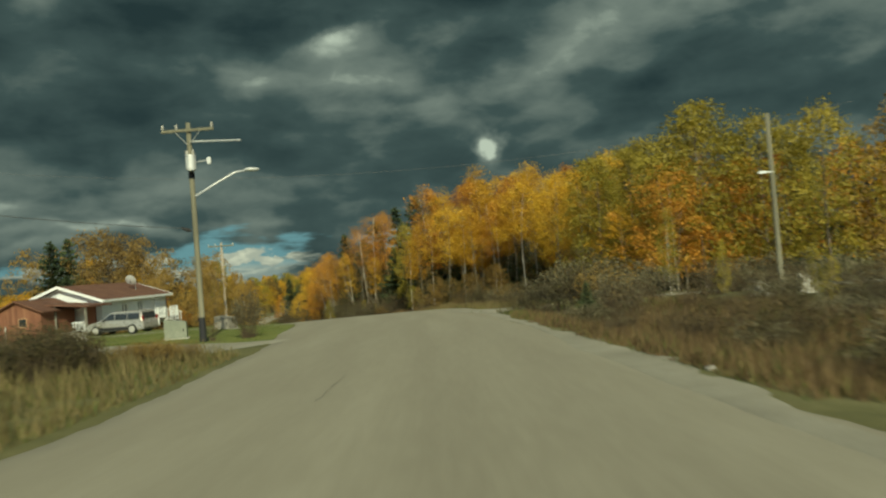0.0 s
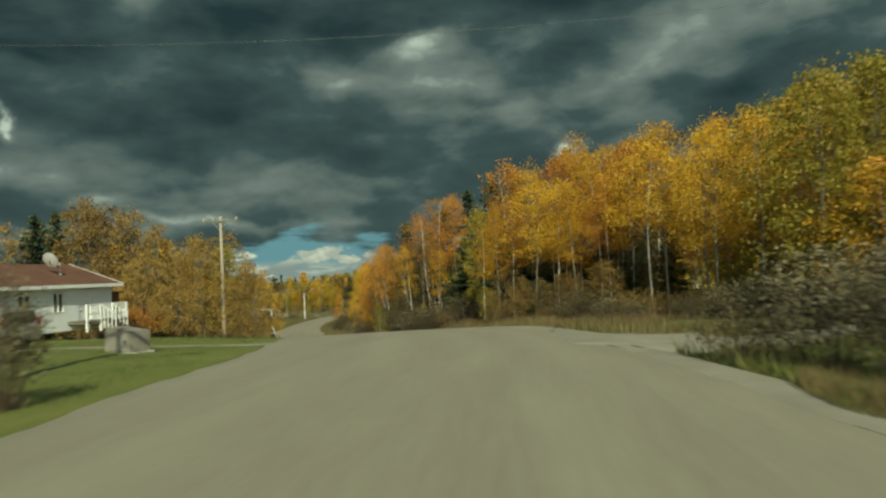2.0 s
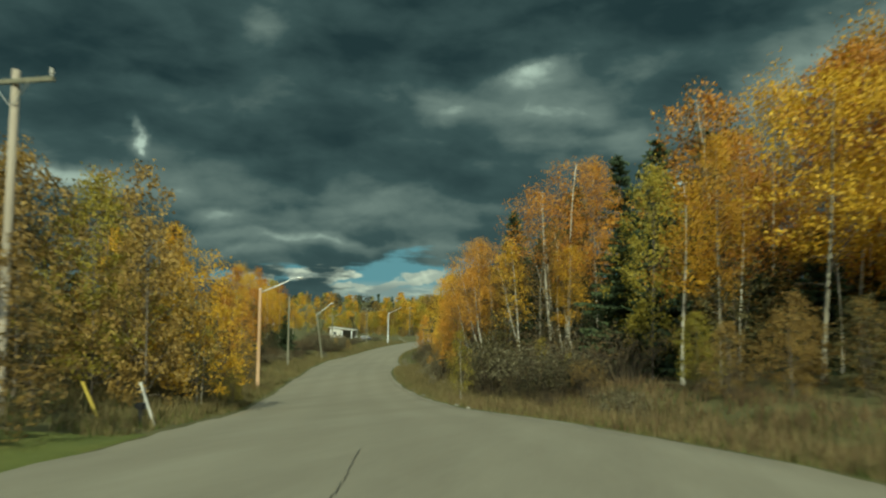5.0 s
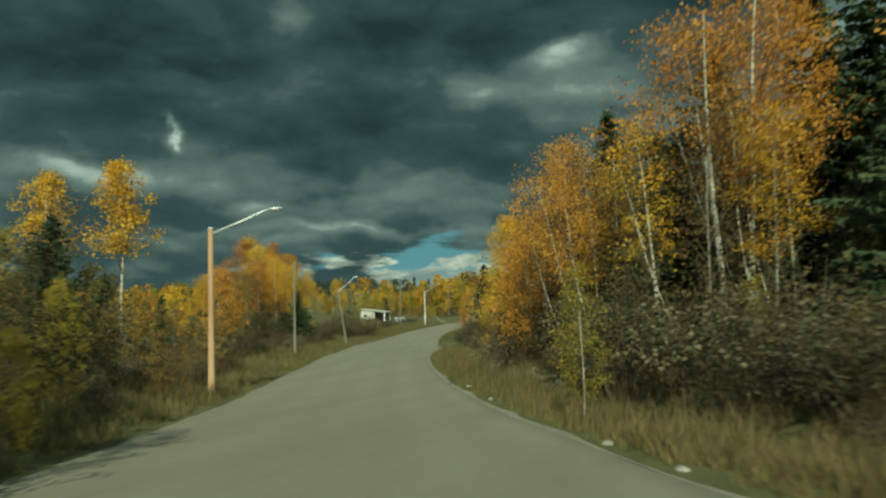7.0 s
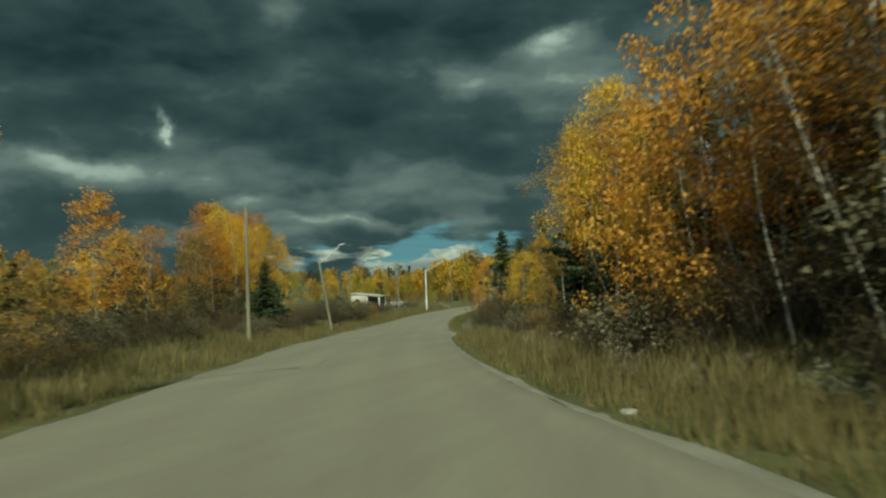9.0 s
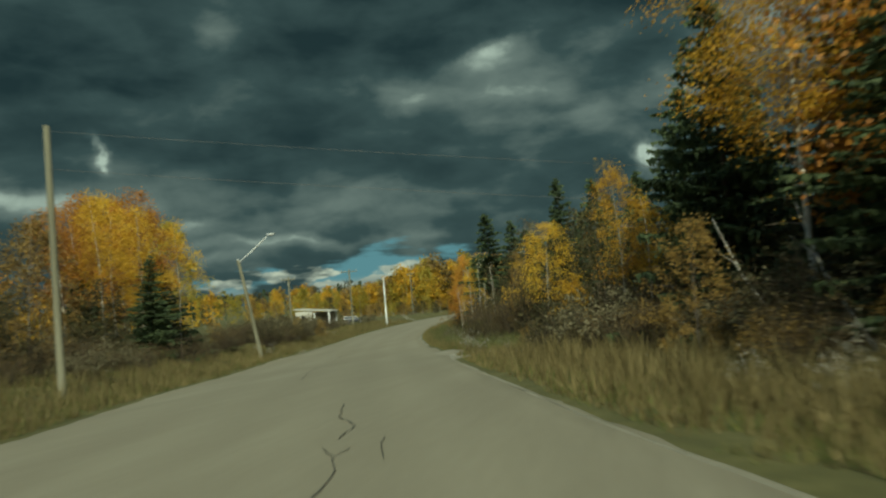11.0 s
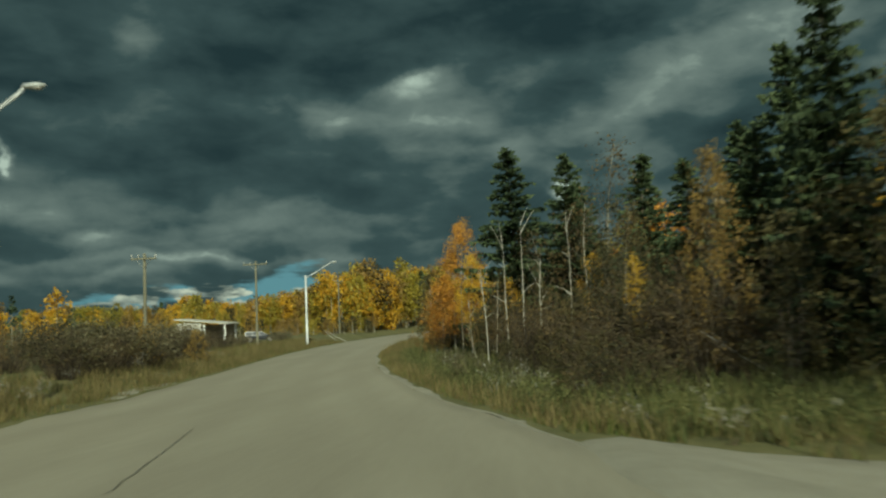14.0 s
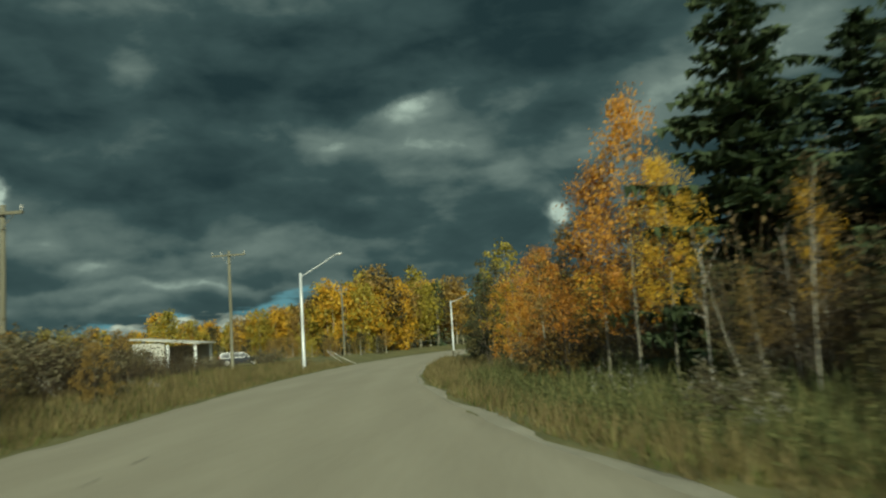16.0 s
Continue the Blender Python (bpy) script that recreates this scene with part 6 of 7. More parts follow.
part("housing", box(-0.42, -0.12, -0.06, -0.05, 0.08, 0.05, 0.03), WHITE_TRIM, lamp_right)
part("bracket", box(-0.06, -0.05, -0.03, 0.22, 0.03, 0.03), PALE_METAL, lamp_right)


def cable(a, b, sag, label, r=0.012):
    a, b = Vector(a), Vector(b)
    pts = [a.lerp(b, k / 24) - Vector((0, 0, sag * 4 * (k / 24) * (1 - k / 24))) for k in range(25)]
    ob = new("cable", raw_mesh("cable", *tube(pts, [r] * 25, 5), WIRE, smooth=True))
    return tagged(ob, label, "cable", "overhead cables")


utility_pole(-30.4, 43.0, -1.3, 9.8, POLE_WOOD, "plain weathered utility pole behind the yard", 0, 0.0)
cable((-30.4, 43.0, 9.6), (24.0, 43.0, 9.0), 2.2, "thin overhead wire sagging across the road", 0.007)
cable((-11.3, 33.0, 4.05), (-19.0, -6.0, 6.4), 0.7, "sagging black service cable at the pole")
cable((-48.8, 150.6, -0.3), (-20.0, 160.0, -3.9), 0.15, "overhead wire crossing the road from the pole", 0.007)
cable((-48.8, 150.5, -1.6), (-20.0, 160.0, -5.2), 0.15, "lower overhead wire crossing the road", 0.007)

# ---- the white bungalow ----
GZ = -1.35
house = thing("bungalow", -24.6, 54.0, GZ, -6.7, "white bungalow with a brown shingled gable roof", "house")
# its own axes: x away from the road is minus, y along the road
part("wall", prism([(-6.0, 0.0), (0.0, 0.0), (0.0, 2.32), (-3.0, 3.32), (-6.0, 2.32)], 0.16, "y", 0.0), SIDING, house, "white gable wall of lap siding")
part("wall", prism([(-6.0, 0.0), (0.0, 0.0), (0.0, 2.32), (-3.0, 3.32), (-6.0, 2.32)], 0.16, "y", 9.3), SIDING, house)
long_wall = bmesh.new()
for y0, y1, z0, z1 in ((0.16, 2.6, 0, 2.32), (2.6, 3.5, 0, 1.0), (2.6, 3.5, 1.9, 2.32), (3.5, 4.9, 0, 2.32), (4.9, 5.7, 0, 0.95), (4.9, 5.7, 1.95, 2.32), (5.7, 6.8, 0, 2.32), (6.8, 7.7, 2.05, 2.32), (7.7, 9.3, 0, 2.32)):
    bmesh.ops.create_cube(long_wall, size=1.0, matrix=Matrix.Translation((-0.08, (y0 + y1) / 2, (z0 + z1) / 2)) @ Matrix.Diagonal((0.16, y1 - y0, z1 - z0, 1)))
part("wall", long_wall, SIDING, house, "white long wall of lap siding")
part("wall", box(-6.0, 0.16, 0, -5.84, 9.3, 2.32), SIDING, house)
for z in np.arange(0.12, 2.3, 0.14):  # siding laps
    part("siding_board", box(-0.001, 0.02, z, 0.018, 2.58, z + 0.012), SIDING, house)
for s in (0, 1):
    x0, x1 = (0.42, -3.0) if s == 0 else (-6.42, -3.0)
    part("roof", prism([(x0, 2.22), (x1, 3.42), (x1, 3.52), (x0, 2.32)], 10.3, "y", -0.42), SHINGLE, house, "brown shingled roof slope")
    for yb in (-0.46, 9.86):
        part("bargeboard", prism([(x0, 2.14), (x1, 3.34), (x1, 3.54), (x0, 2.34)], 0.05, "y", yb - (0.05 if yb < 0 else 0)), WHITE_TRIM, house, "white bargeboard")
part("fascia", box(0.42, -0.42, 2.16, 0.46, 9.88, 2.33), WHITE_TRIM, house, "white eaves fascia")
for y0, y1, z0, z1, curtain in ((2.6, 3.5, 1.0, 1.9, 0), (4.9, 5.7, 0.95, 1.95, 0)):
    win = part("window", box(-0.12, y0 + 0.05, z0 + 0.05, -0.10, y1 - 0.05, z1 - 0.05), GLASS, house, "small dark window")
    for a in ((y0, y0 + 0.05, z0, z1), (y1 - 0.05, y1, z0, z1), (y0, y1, z0, z0 + 0.05), (y0, y1, z1 - 0.05, z1), ((y0 + y1) / 2 - 0.02, (y0 + y1) / 2 + 0.02, z0, z1)):
        part("frame", box(-0.13, a[0], a[2], 0.025, a[1], a[3]), WHITE_TRIM, win)
door = part("door", box(-0.12, 6.84, 0.0, -0.06, 7.66, 2.03), WHITE_TRIM, house, "pale house door")
part("handle", box(-0.06, 6.92, 0.98, 0.0, 7.0, 1.04), PALE_METAL, door)
part("deck", box(0.02, 5.9, 0.30, 1.15, 9.2, 0.46), GREY_WOOD, house, "grey wooden deck")
for y in (5.95, 7.0, 8.0, 9.15):
    part("deck_post", box(1.06, y - 0.05, -0.1, 1.16, y + 0.05, 1.30), WHITE_TRIM, house, "white deck post")
for y0, y1 in ((5.95, 7.0), (8.0, 9.15)):
    for z in (0.76, 1.22):
        part("deck_rail", box(1.09, y0, z, 1.13, y1, z + 0.08), WHITE_TRIM, house, "white deck rail")
    for y in np.arange(y0 + 0.15, y1, 0.16):
        part("baluster", box(1.095, y, 0.46, 1.125, y + 0.04, 1.22), WHITE_TRIM, house)
for k in range(3):
    part("step", box(1.16 + 0.28 * k, 7.05, 0.0, 1.44 + 0.28 * k, 7.95, 0.36 - 0.12 * k), GREY_WOOD, house)
for y in (7.02, 7.98):
    part("stair_rail", raw_mesh("stair_rail", *tube([(1.12, y, 1.25), (2.05, y, 0.75)], [0.035, 0.035], 6), WHITE_TRIM), None, house, "white sloping stair rail")
    for k in range(4):
        x = 1.3 + 0.22 * k
        part("stair_baluster", box(x, y - 0.02, 0.05, x + 0.04, y + 0.02, 1.14 - 0.12 * k), WHITE_TRIM, house)
part("lean_to_roof", prism([(-0.6, 1.75), (-4.6, 2.0), (-4.6, 2.1), (-0.6, 1.85)], 1.5, "y", 9.9), SHINGLE, house, "dark lean-to roof behind the end wall")
part("lean_to_wall", box(-0.95, 9.46, 0.0, -0.85, 11.3, 1.76), RED_WOOD, house, "dark brown lean-to wall")
dish = thing("satellite_dish", -24.95, 61.0, GZ + 2.75, -6.7, "pale grey satellite dish on the roof", "satellite dish")
bm = bmesh.new()
bmesh.ops.create_uvsphere(bm, u_segments=20, v_segments=12, radius=1.0)
bmesh.ops.delete(bm, geom=[v for v in bm.verts if v.co.z > -0.72], context="VERTS")
bmesh.ops.transform(bm, matrix=Matrix.Translation((0.05, -0.3, 1.15)) @ Matrix.Rotation(radians(-62), 4, "X") @ Matrix.Diagonal((0.85, 0.85, 0.6, 1)), verts=bm.verts)
bmesh.ops.solidify(bm, geom=bm.faces[:], thickness=0.02)
part("reflector", bm, PALE_METAL, dish)
part("mast", raw_mesh("mast", *tube([(0, 0, -0.3), (0, 0, 0.6), (0.03, -0.1, 0.75)], [0.03, 0.03, 0.03], 8), PALE_METAL), None, dish)
part("feed_arm", raw_mesh("feed_arm", *tube([(0.03, -0.15, 0.55), (0.05, -0.75, 0.7), (0.05, -0.85, 0.85)], [0.018, 0.015, 0.03], 6), DARK), None, dish)

# brown shed with a covered porch beside the bungalow
shed = thing("shed", -30.0, 50.2, GZ, -6.7, "red-brown board shed with a dark gable roof", "shed")
part("wall", prism([(0, 0), (3.3, 0), (3.3, 1.95), (1.65, 2.65), (0, 1.95)], 0.1, "y", 0.0), RED_WOOD, shed)
for x in (0.0, 3.2):
    part("wall", box(x, 0.1, 0, x + 0.1, 3.6, 1.95), RED_WOOD, shed)
part("wall", prism([(0, 0), (3.3, 0), (3.3, 1.95), (1.65, 2.65), (0, 1.95)], 0.1, "y", 3.6), RED_WOOD, shed)
for k in range(16):
    x = 0.02 + 0.205 * k
    top_ = 1.95 + 0.7 * (1 - abs(x + 0.1 - 1.65) / 1.65)
    part("board", box(x, -0.025, 0.02, x + 0.19, 0.0, top_ - 0.03), RED_WOOD, shed)
for s in (0, 1):
    a, b = (-0.3, 1.65) if s == 0 else (3.6, 1.65)
    part("roof", prism([(a, 1.83), (b, 2.66), (b, 2.76), (a, 1.93)], 4.3, "y", -0.3), SHINGLE, shed, "dark brown roof slope")
win = part("window", box(1.75, -0.05, 1.0, 2.25, -0.03, 1.5), GLASS, shed, "small dark window")
for a in ((1.70, 1.75, 0.95, 1.55), (2.25, 2.30, 0.95, 1.55), (1.70, 2.30, 0.95, 1.0), (1.70, 2.30, 1.5, 1.55)):
    part("frame", box(a[0], -0.06, a[2], a[1], -0.02, a[3]), TAN_WOOD, win)
porch = thing("porch", -27.0, 51.3, GZ, -6.7, "covered porch with brown roof and wooden posts", "porch")
part("roof", prism([(-0.3, 2.25), (3.0, 1.95), (3.0, 2.05), (-0.3, 2.35)], 2.9, "y", -0.2), SHINGLE, porch, "brown shingled lean-to roof")
for x in (0.5, 2.7):
    part("post", box(x - 0.06, -0.05, 0, x + 0.06, 0.07, 2.1), GREY_WOOD, porch)
part("floor", box(0.3, 0.0, 0.0, 2.8, 2.6, 0.3), GREY_WOOD, porch)
for k in range(5):
    part("baluster", box(1.7 + 0.2 * k, -0.02, 0.3, 1.76 + 0.2 * k, 0.02, 0.95), WHITE_TRIM, porch)
part("rail", box(1.65, -0.03, 0.92, 2.75, 0.03, 1.0), WHITE_TRIM, porch)
part("door", box(1.0, 2.55, 0.3, 1.85, 2.6, 2.0), RED_WOOD, porch, "brown wooden door")
for k in range(2):
    part("step", box(0.7, -0.3 * (k + 1), 0, 1.6, -0.3 * k, 0.2 - 0.1 * k), GREY_WOOD, porch)


# ---- parked vehicles ----
def parked_car(name, x, y, z, turn, paint, label, long=4.9, tall=1.72):
    car = thing(name, x, y, z, turn, label, "car")
    k, t = long / 4.9, tall / 1.72
    side_ = [(-2.45, 0.38), (-2.42, 0.85), (-2.30, 1.05), (-2.22, 1.62), (-2.05, 1.70), (-0.2, 1.72), (0.35, 1.66), (1.15, 1.08), (2.05, 0.92), (2.36, 0.72), (2.45, 0.42), (2.3, 0.30), (-2.3, 0.30)]
    bm = prism([(u * k, v * t) for u, v in side_], 1.78, "y", -0.89)
    for v in bm.verts:
        if v.co.z > 1.1 * t:
            v.co.y *= 1 - 0.16 * (v.co.z - 1.1 * t) / (0.62 * t)
    bmesh.ops.bevel(bm, geom=bm.edges[:], offset=0.05, segments=2, affect="EDGES")
    part("body", bm, paint, car)
    for s in (-1, 1):
        for u0, u1, slope in ((-2.1, -1.15, 0), (-1.08, -0.12, 0), (-0.05, 0.9, 0.55)):
            yy = s * 0.895
            bm = prism([(u0 * k, 1.12 * t), (u1 * k, 1.12 * t), ((u1 - slope) * k, 1.56 * t), (u0 * k, 1.56 * t)], 0.02, "y", yy - 0.01)
            for v in bm.verts:
                v.co.y -= s * 0.13 * max(0, (v.co.z - 1.12 * t)) / 0.5
            part("window", bm, GLASS, car)
        part("sill", box(-1.5 * k, s * 0.88, 0.30, 1.5 * k, s * 0.91, 0.52, 0.01), DARK, car)
        part("tail_light", box(-2.44 * k, s * 0.74, 0.95 * t, -2.30 * k, s * 0.87, 1.3 * t, 0.02), RED_LAMP, car, "red tail light")
        part("headlight", box(2.24 * k, s * 0.45, 0.62 * t, 2.42 * k, s * 0.80, 0.78 * t, 0.03), GLASS, car, "clear headlight")
        part("mirror", box(0.62 * k, s * 0.90, 1.06 * t, 0.80 * k, s * 1.08, 1.2 * t, 0.03), DARK, car)
        for u in (-1.5, 1.52):
            bm = bmesh.new()
            bmesh.ops.create_cone(bm, cap_ends=True, segments=24, radius1=0.335, radius2=0.335, depth=0.22, matrix=Matrix.Translation((u * k, s * 0.82, 0.335)) @ Matrix.Rotation(radians(90), 4, "X"))
            bmesh.ops.bevel(bm, geom=[e for e in bm.edges if abs(e.verts[0].co.y - e.verts[1].co.y) < 0.01], offset=0.03, segments=2, affect="EDGES")
            tyre = part("tyre", bm, DARK, car, "black tyre")
            bm = bmesh.new()
            bmesh.ops.create_cone(bm, cap_ends=True, segments=20, radius1=0.21, radius2=0.23, depth=0.05, matrix=Matrix.Translation((u * k, s * 0.935, 0.335)) @ Matrix.Rotation(radians(90 * s), 4, "X"))
            part("rim", bm, RIM, tyre, "pale wheel cover")
    part("windscreen", prism([(0.36 * k, 1.62 * t), (1.10 * k, 1.12 * t), (1.13 * k, 1.13 * t), (0.39 * k, 1.64 * t)], 1.4, "y", -0.7), GLASS, car)
    part("rear_window", prism([(-2.33 * k, 1.12 * t), (-2.24 * k, 1.55 * t), (-2.27 * k, 1.56 * t), (-2.36 * k, 1.12 * t)], 1.36, "y", -0.68), GLASS, car)
    return car


parked_car("minivan", -21.9, 50.9, ground_z(-21.9, 50.9) + 0.02, 168, VAN_SILVER, "silver-beige minivan parked by the bungalow", 4.4, 1.52)
parked_car("parked_car", -74.6, 256.0, ground_z(-74.6, 256.0), 20, DARK_PAINT, "dark car parked far off in a yard", 3.9, 1.3)

# ---- yard things ----
boat = thing("upturned_tub", -20.9, 42.6, ground_z(-20.9, 42.6), 20, "white upturned tub lying on the grass", "tub")
bm = bmesh.new()
bmesh.ops.create_uvsphere(bm, u_segments=18, v_segments=8, radius=1.0)
bmesh.ops.delete(bm, geom=[v for v in bm.verts if v.co.z < -0.05], context="VERTS")
bmesh.ops.transform(bm, matrix=Matrix.Diagonal((0.62, 0.34, 0.30, 1)), verts=bm.verts)
part("hull", bm, CONCRETE, boat)
part("rim", raw_mesh("rim", *tube([(0.65 * math.cos(a), 0.37 * math.sin(a), 0.03) for a in np.linspace(0, 2 * math.pi, 25)], [0.03] * 25, 6, cap=False), LITTER), None, boat)


def pedestal(x, y, turn, w_, d_, h_, mat, label):
    ob = thing("utility_box", x, y, ground_z(x, y) - 0.02, turn, label, "utility box")
    part("body", prism([(-w_ / 2, 0.08), (w_ / 2, 0.08), (w_ / 2, h_ * 0.85), (-w_ / 2, h_)], d_, "y", -d_ / 2, 0.02), mat, ob)
    part("plinth", box(-w_ / 2 - 0.08, -d_ / 2 - 0.08, -0.1, w_ / 2 + 0.08, d_ / 2 + 0.08, 0.09), CONCRETE, ob)
    lid = part("door", box(-w_ / 2 + 0.05, -d_ / 2 - 0.02, 0.15, w_ / 2 - 0.05, -d_ / 2 - 0.003, h_ * 0.78, 0.008), mat, ob)
    part("handle", box(w_ / 2 - 0.16, -d_ / 2 - 0.05, h_ * 0.4, w_ / 2 - 0.12, -d_ / 2 - 0.02, h_ * 0.55), DARK, lid)
    return ob


pedestal(-12.95, 36.0, 15, 1.0, 0.8, 1.0, GREEN_BOX, "pale green steel utility box on the lawn")
pedestal(-13.85, 47.2, -20, 1.1, 0.9, 0.9, GREY_WOOD, "grey weathered utility box beside the path")
pedestal(15.6, 33.0, 0, 0.55, 0.4, 0.9, CONCRETE, "pale meter box at the foot of the pole")
pedestal(13.6, 32.8, 10, 0.5, 0.4, 0.7, CONCRETE, "small pale box in the weeds")


def stake(x, y, lx, ly, h_, mat, label):
    ob = thing("marker_stake", x, y, ground_z(x, y) - 0.1, 0, label, "stake", "leaning stakes by the verge")
    part("pipe", raw_mesh("pipe", *tube([(0, 0, 0), (lx, ly, h_)], [0.036, 0.034], 10), mat, smooth=True), None, ob)
    part("cap", raw_mesh("cap", *tube([(lx, ly, h_ - 0.02), (lx * 1.02, ly, h_ + 0.05)], [0.044, 0.04], 10), mat), None, ob)


stake(-18.6, 77.4, -0.5, 0.0, 1.2, CONCRETE, "leaning white pipe stake on the verge")
stake(-19.9, 77.0, -0.65, 0.0, 1.15, YELLOW_PAINT, "leaning yellow pipe stake on the verge")
stake(-28.0, 44.5, 0.05, 0.0, 1.5, YELLOW_PAINT, "upright yellow post in the yard")
stake(-26.6, 45.5, 0.0, 0.0, 1.2, CONCRETE, "upright pale post in the yard")
stump = thing("valve_post", -19.2, 77.6, ground_z(-19.2, 77.6), 0, "short dark valve post in the grass", "post")
part("post", raw_mesh("post", *tube([(0, 0, -0.1), (0, 0, 0.5)], [0.09, 0.08], 10), DARK, smooth=True), None, stump)
part("head", box(-0.16, -0.12, 0.45, 0.16, 0.12, 0.62, 0.04), DARK, stump)

# ---- the far low building ----
shelter = thing("open_shelter", -88.6, 259.5, ground_z(-84, 260) + 0.05, 3, "low white building with a pale roof and open bay", "building")
shelter.matrix_world = shelter.matrix_world @ Matrix.Translation((1.6, 0, 0)) @ Matrix.Diagonal((0.76, 0.8, 0.86, 1))
part("roof", prism([(-0.4, 3.35), (9.0, 2.45), (9.0, 2.62), (-0.4, 3.52)], 6.4, "y", -0.4), CONCRETE, shelter, "pale sloping roof")
part("wall", box(0.0, 0.0, 0.0, 4.3, 0.14, 2.85), CONCRETE, shelter, "pale plastered front wall")
for x, y in ((4.75, 0.0), (8.4, 0.0), (8.4, 5.4)):
    part("post", box(x - 0.17, y - 0.06, -0.1, x + 0.17, y + 0.12, 2.5), WHITE_TRIM, shelter)
part("side_wall", box(0.0, 0.14, 0.0, 0.14, 5.6, 2.85), CONCRETE, shelter)
part("back_wall", box(0.0, 5.6, 0.0, 8.6, 5.72, 2.4), GREY_WOOD, shelter)
win = part("window", box(1.4, -0.03, 1.1, 2.5, -0.005, 1.9), GLASS, shelter, "dark window")
for a in ((1.34, 1.4), (2.5, 2.56)):
    part("frame", box(a[0], -0.05, 1.05, a[1], -0.01, 1.95), WHITE_TRIM, win)


# ---- stones, logs and litter ----
def boulder(x, y, r, seed, label, mat=None):
    rr = random.Random(seed)
    bm = bmesh.new()
    bmesh.ops.create_icosphere(bm, subdivisions=3, radius=1.0)
    for v in bm.verts:
        v.co *= 1 + 0.28 * noise.noise(v.co * 1.4 + Vector((seed, 0, 0))) + 0.10 * noise.noise(v.co * 4 + Vector((0, seed, 0)))
    bmesh.ops.transform(bm, matrix=Matrix.Rotation(rr.uniform(0, 6), 4, "Z") @ Matrix.Diagonal((r * rr.uniform(0.9, 1.4), r * rr.uniform(0.8, 1.1), r * rr.uniform(0.5, 0.75), 1)), verts=bm.verts)
    me = bpy.data.meshes.new("boulder")
    bm.to_mesh(me)
    bm.free()
    me.materials.append(mat or BOULDER)
    ob = new("boulder", me)
    ob.location = (x, y, ground_z(x, y) + r * 0.15)
    tagged(ob, label, "boulder", "pale stones along the verge")


for n, (x, y, r) in enumerate(((-36.3, 162.6, 0.24), (-34.6, 167.6, 0.2), (-37.4, 179.0, 0.2), (-36.2, 179.8, 0.16), (-35.0, 180.6, 0.2), (-33.6, 181.4, 0.2), (-32.2, 182.0, 0.2), (-41.6, 192.6, 0.42), (-41.0, 193.4, 0.34), (-42.3, 194.0, 0.3),
                              (-30.6, 182.2, 0.2), (-37.6, 163.6, 0.14), (-38.0, 166.2, 0.12), (-39.0, 168.6, 0.15), (-15.0, 97.6, 0.12), (-13.7, 94.2, 0.10), (-23.2, 119.0, 0.13), (-20.4, 111.5, 0.11), (4.2, 12.4, 0.09), (4.4, 15.6, 0.08))):
    boulder(x, y, r, n + 1, "pale weathered stone lying by the verge" if r > 0.2 else "small pale stone at the road edge")

random.seed(61)
for n in range(22):  # rubble along the gravel entrance
    f = random.random()
    boulder(-39.3 + 1.4 * f + random.uniform(-0.5, 0.5), 169.8 - 8.0 * f, random.uniform(0.03, 0.08), 40 + n, "small pale stone at the road edge")


def log(x, y, turn, tilt, ln, r, label):
    ob = thing("fallen_log", x, y, ground_z(x, y) + r, turn, label, "log", "fallen trunks")
    t = math.tan(radians(tilt))
    part("trunk", raw_mesh("trunk", *tube([(0, 0, 0), (ln * 0.5, 0.05 * ln, ln * 0.5 * t), (ln, 0, ln * t)], [r, r * 0.8, r * 0.5], 9), SNAG, smooth=True), None, ob)
    part("limb", raw_mesh("limb", *tube([(ln * 0.6, 0.04 * ln, ln * 0.6 * t), (ln * 0.75, 0.5, ln * 0.6 * t + 0.5)], [r * 0.4, r * 0.15], 6), SNAG, smooth=True), None, ob)


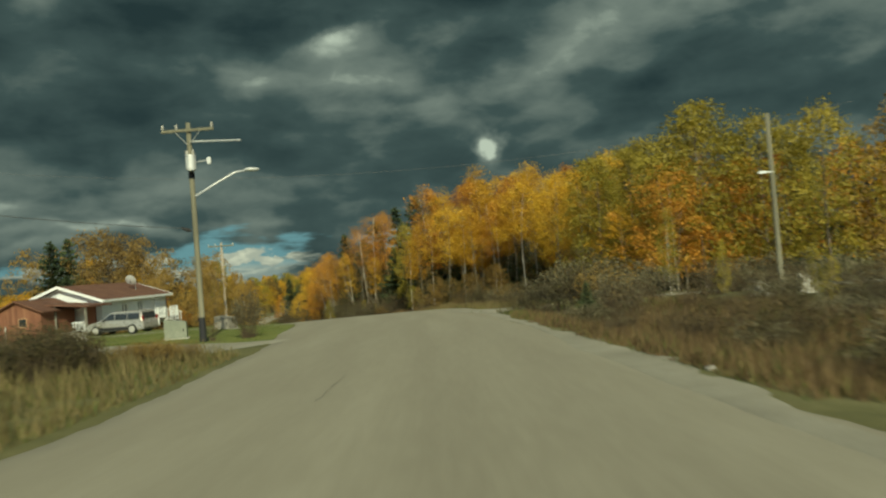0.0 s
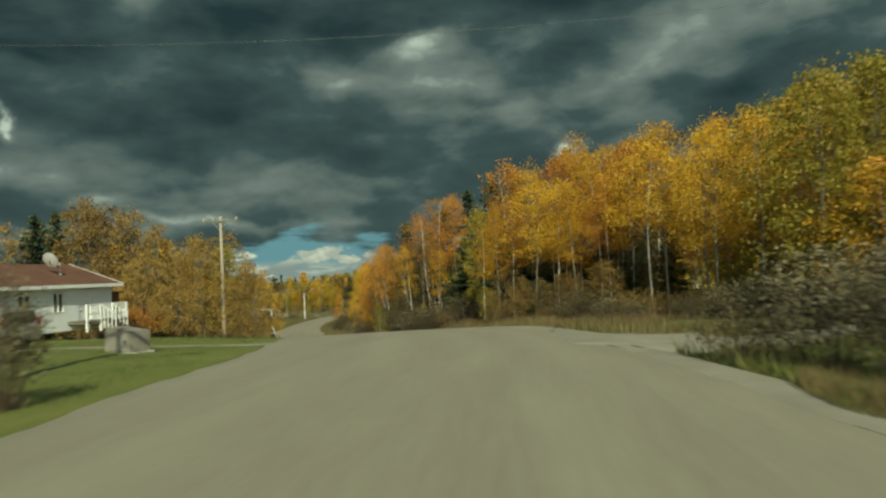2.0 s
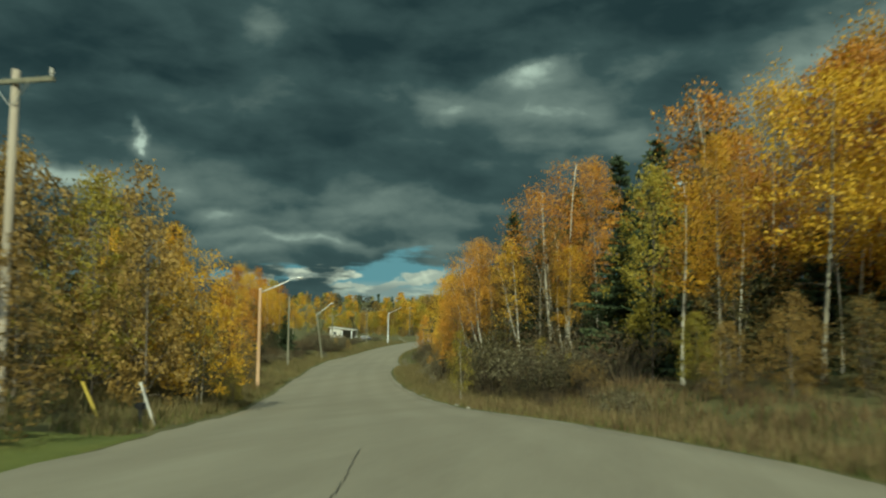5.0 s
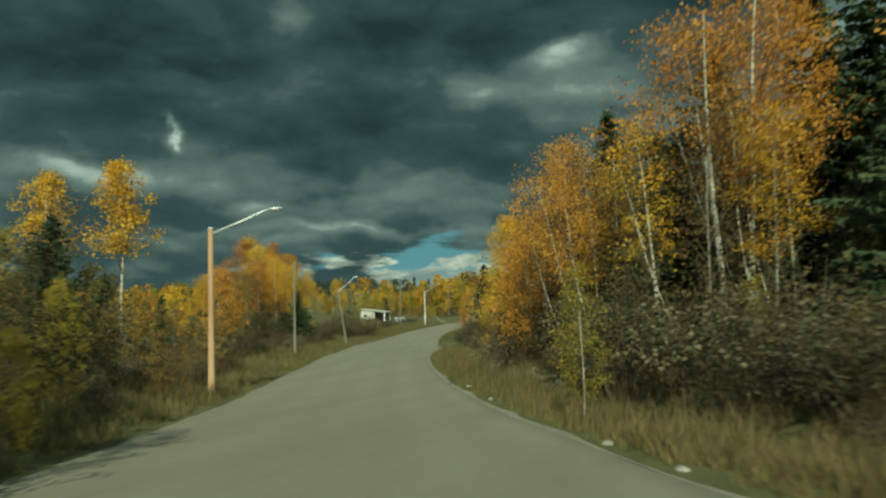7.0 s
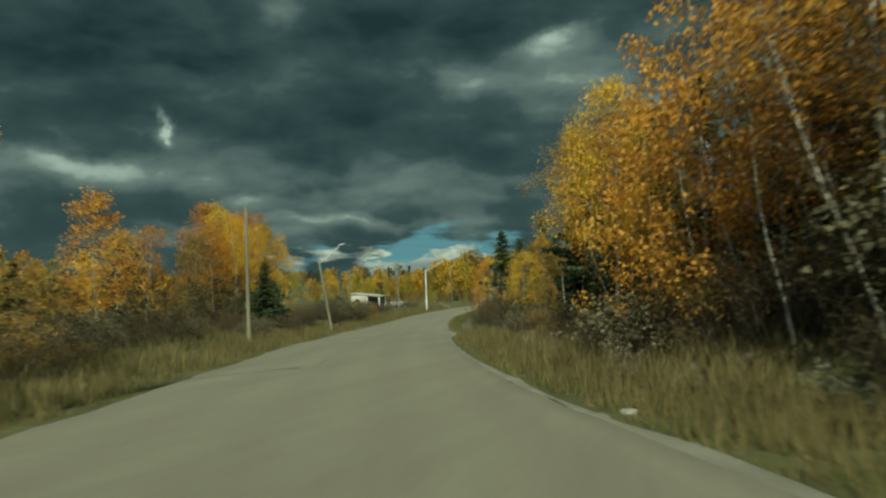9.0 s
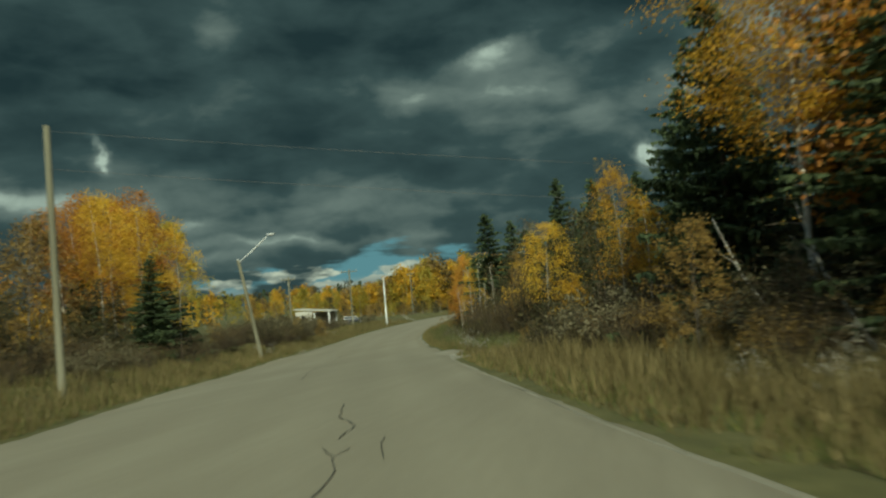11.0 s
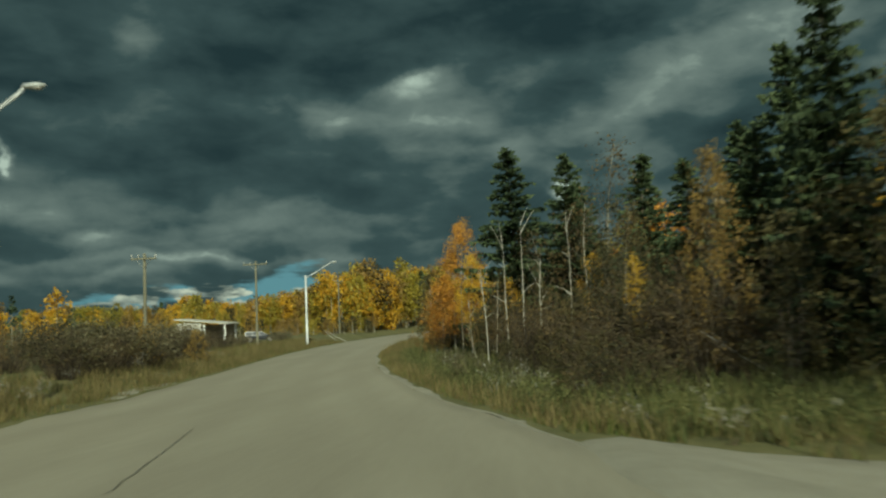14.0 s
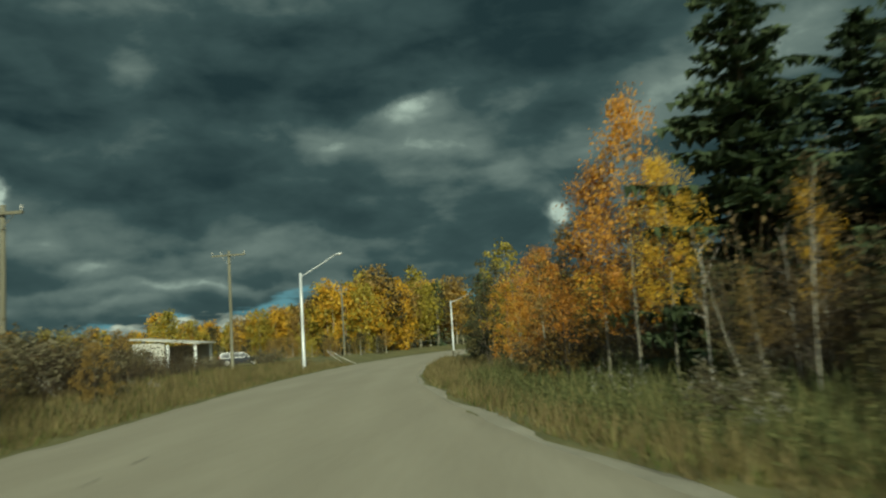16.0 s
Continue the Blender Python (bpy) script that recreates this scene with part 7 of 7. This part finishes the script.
log(-36.0, 182.4, 140, 30, 2.4, 0.016, "thin pale fallen trunk leaning in the brush")
log(-37.4, 189.6, 15, 2, 6.0, 0.12, "pale fallen log lying along the wood edge")
log(-27.0, 147.0, 105, 40, 4.0, 0.026, "thin leaning trunk at the wood edge")
log(-26.2, 144.5, 95, 42, 3.6, 0.026, "thin leaning trunk at the wood edge")
log(-31.5, 152.5, 20, 4, 4.0, 0.10, "pale fallen log in the grass")
log(-65.0, 262.0, 150, 22, 3.4, 0.05, "pale broken trunk by the far bend")
log(-66.5, 263.5, 140, 26, 3.0, 0.05, "pale broken trunk by the far bend")


def weed(x, y, seed, tall):
    """A dry weed stalk with pale seed heads."""
    r = np.random.default_rng(seed)
    ob = thing("seed_weed", x, y, ground_z(x, y) - 0.02, 0, "dry weed with fluffy pale seed heads", "weed", "seed weeds in the verge")
    v, f, tips = twig_fan(r, 14, tall, 0.28, 0.006)
    part("stalk", raw_mesh("stalk", v, f, BROWN), None, ob)
    tagged(part("seed_fluff", raw_mesh("seed_fluff", *leaf_cloud(r, tips, np.full(len(tips), 0.07), 150, 0.022), PALE_FLUFF), None, ob), kind="stuff")


random.seed(55)
for n in range(34):
    y = random.choice((random.uniform(112, 150), random.uniform(176, 206)))
    weed(mid_x(y) + (HALF + random.uniform(2.6, 5.6)) * 1.04, y, n, random.uniform(0.7, 1.4))
for n in range(5):
    weed(-37.6 + random.uniform(-0.9, 1.2), 170.0 + random.uniform(-3.4, 0.2), 90 + n, random.uniform(1.0, 1.5))
for n in range(14):
    y = random.uniform(184, 222)
    weed(mid_x(y) - (HALF + random.uniform(2.4, 5.0)) * 1.04, y, 60 + n, random.uniform(0.6, 1.1))
for n in range(18):
    y = random.uniform(176, 210)
    weed(mid_x(y) + (HALF + random.uniform(1.8, 5.4)) * 1.04, y, 120 + n, random.uniform(0.7, 1.3))
weeds = np.random.default_rng(77)
spots = []
for n in range(520):
    y = weeds.uniform(172, 214)
    x = mid_x(y) + half_right(y) + weeds.uniform(1.0, 6.0)
    for k in range(3):
        spots.append((x + weeds.normal() * 0.12, y + weeds.normal() * 0.12, ground_z(x, y) + weeds.uniform(0.1, 0.75)))
spots = [p for p in spots if off_tracks(p[0], p[1])]
tagged(new("leafy_weeds", raw_mesh("leafy_weeds", *leaf_cloud(weeds, spots, np.full(len(spots), 0.26), 26000, 0.030), WEED)), "leafy green weeds beside the road", "weeds", kind="stuff")
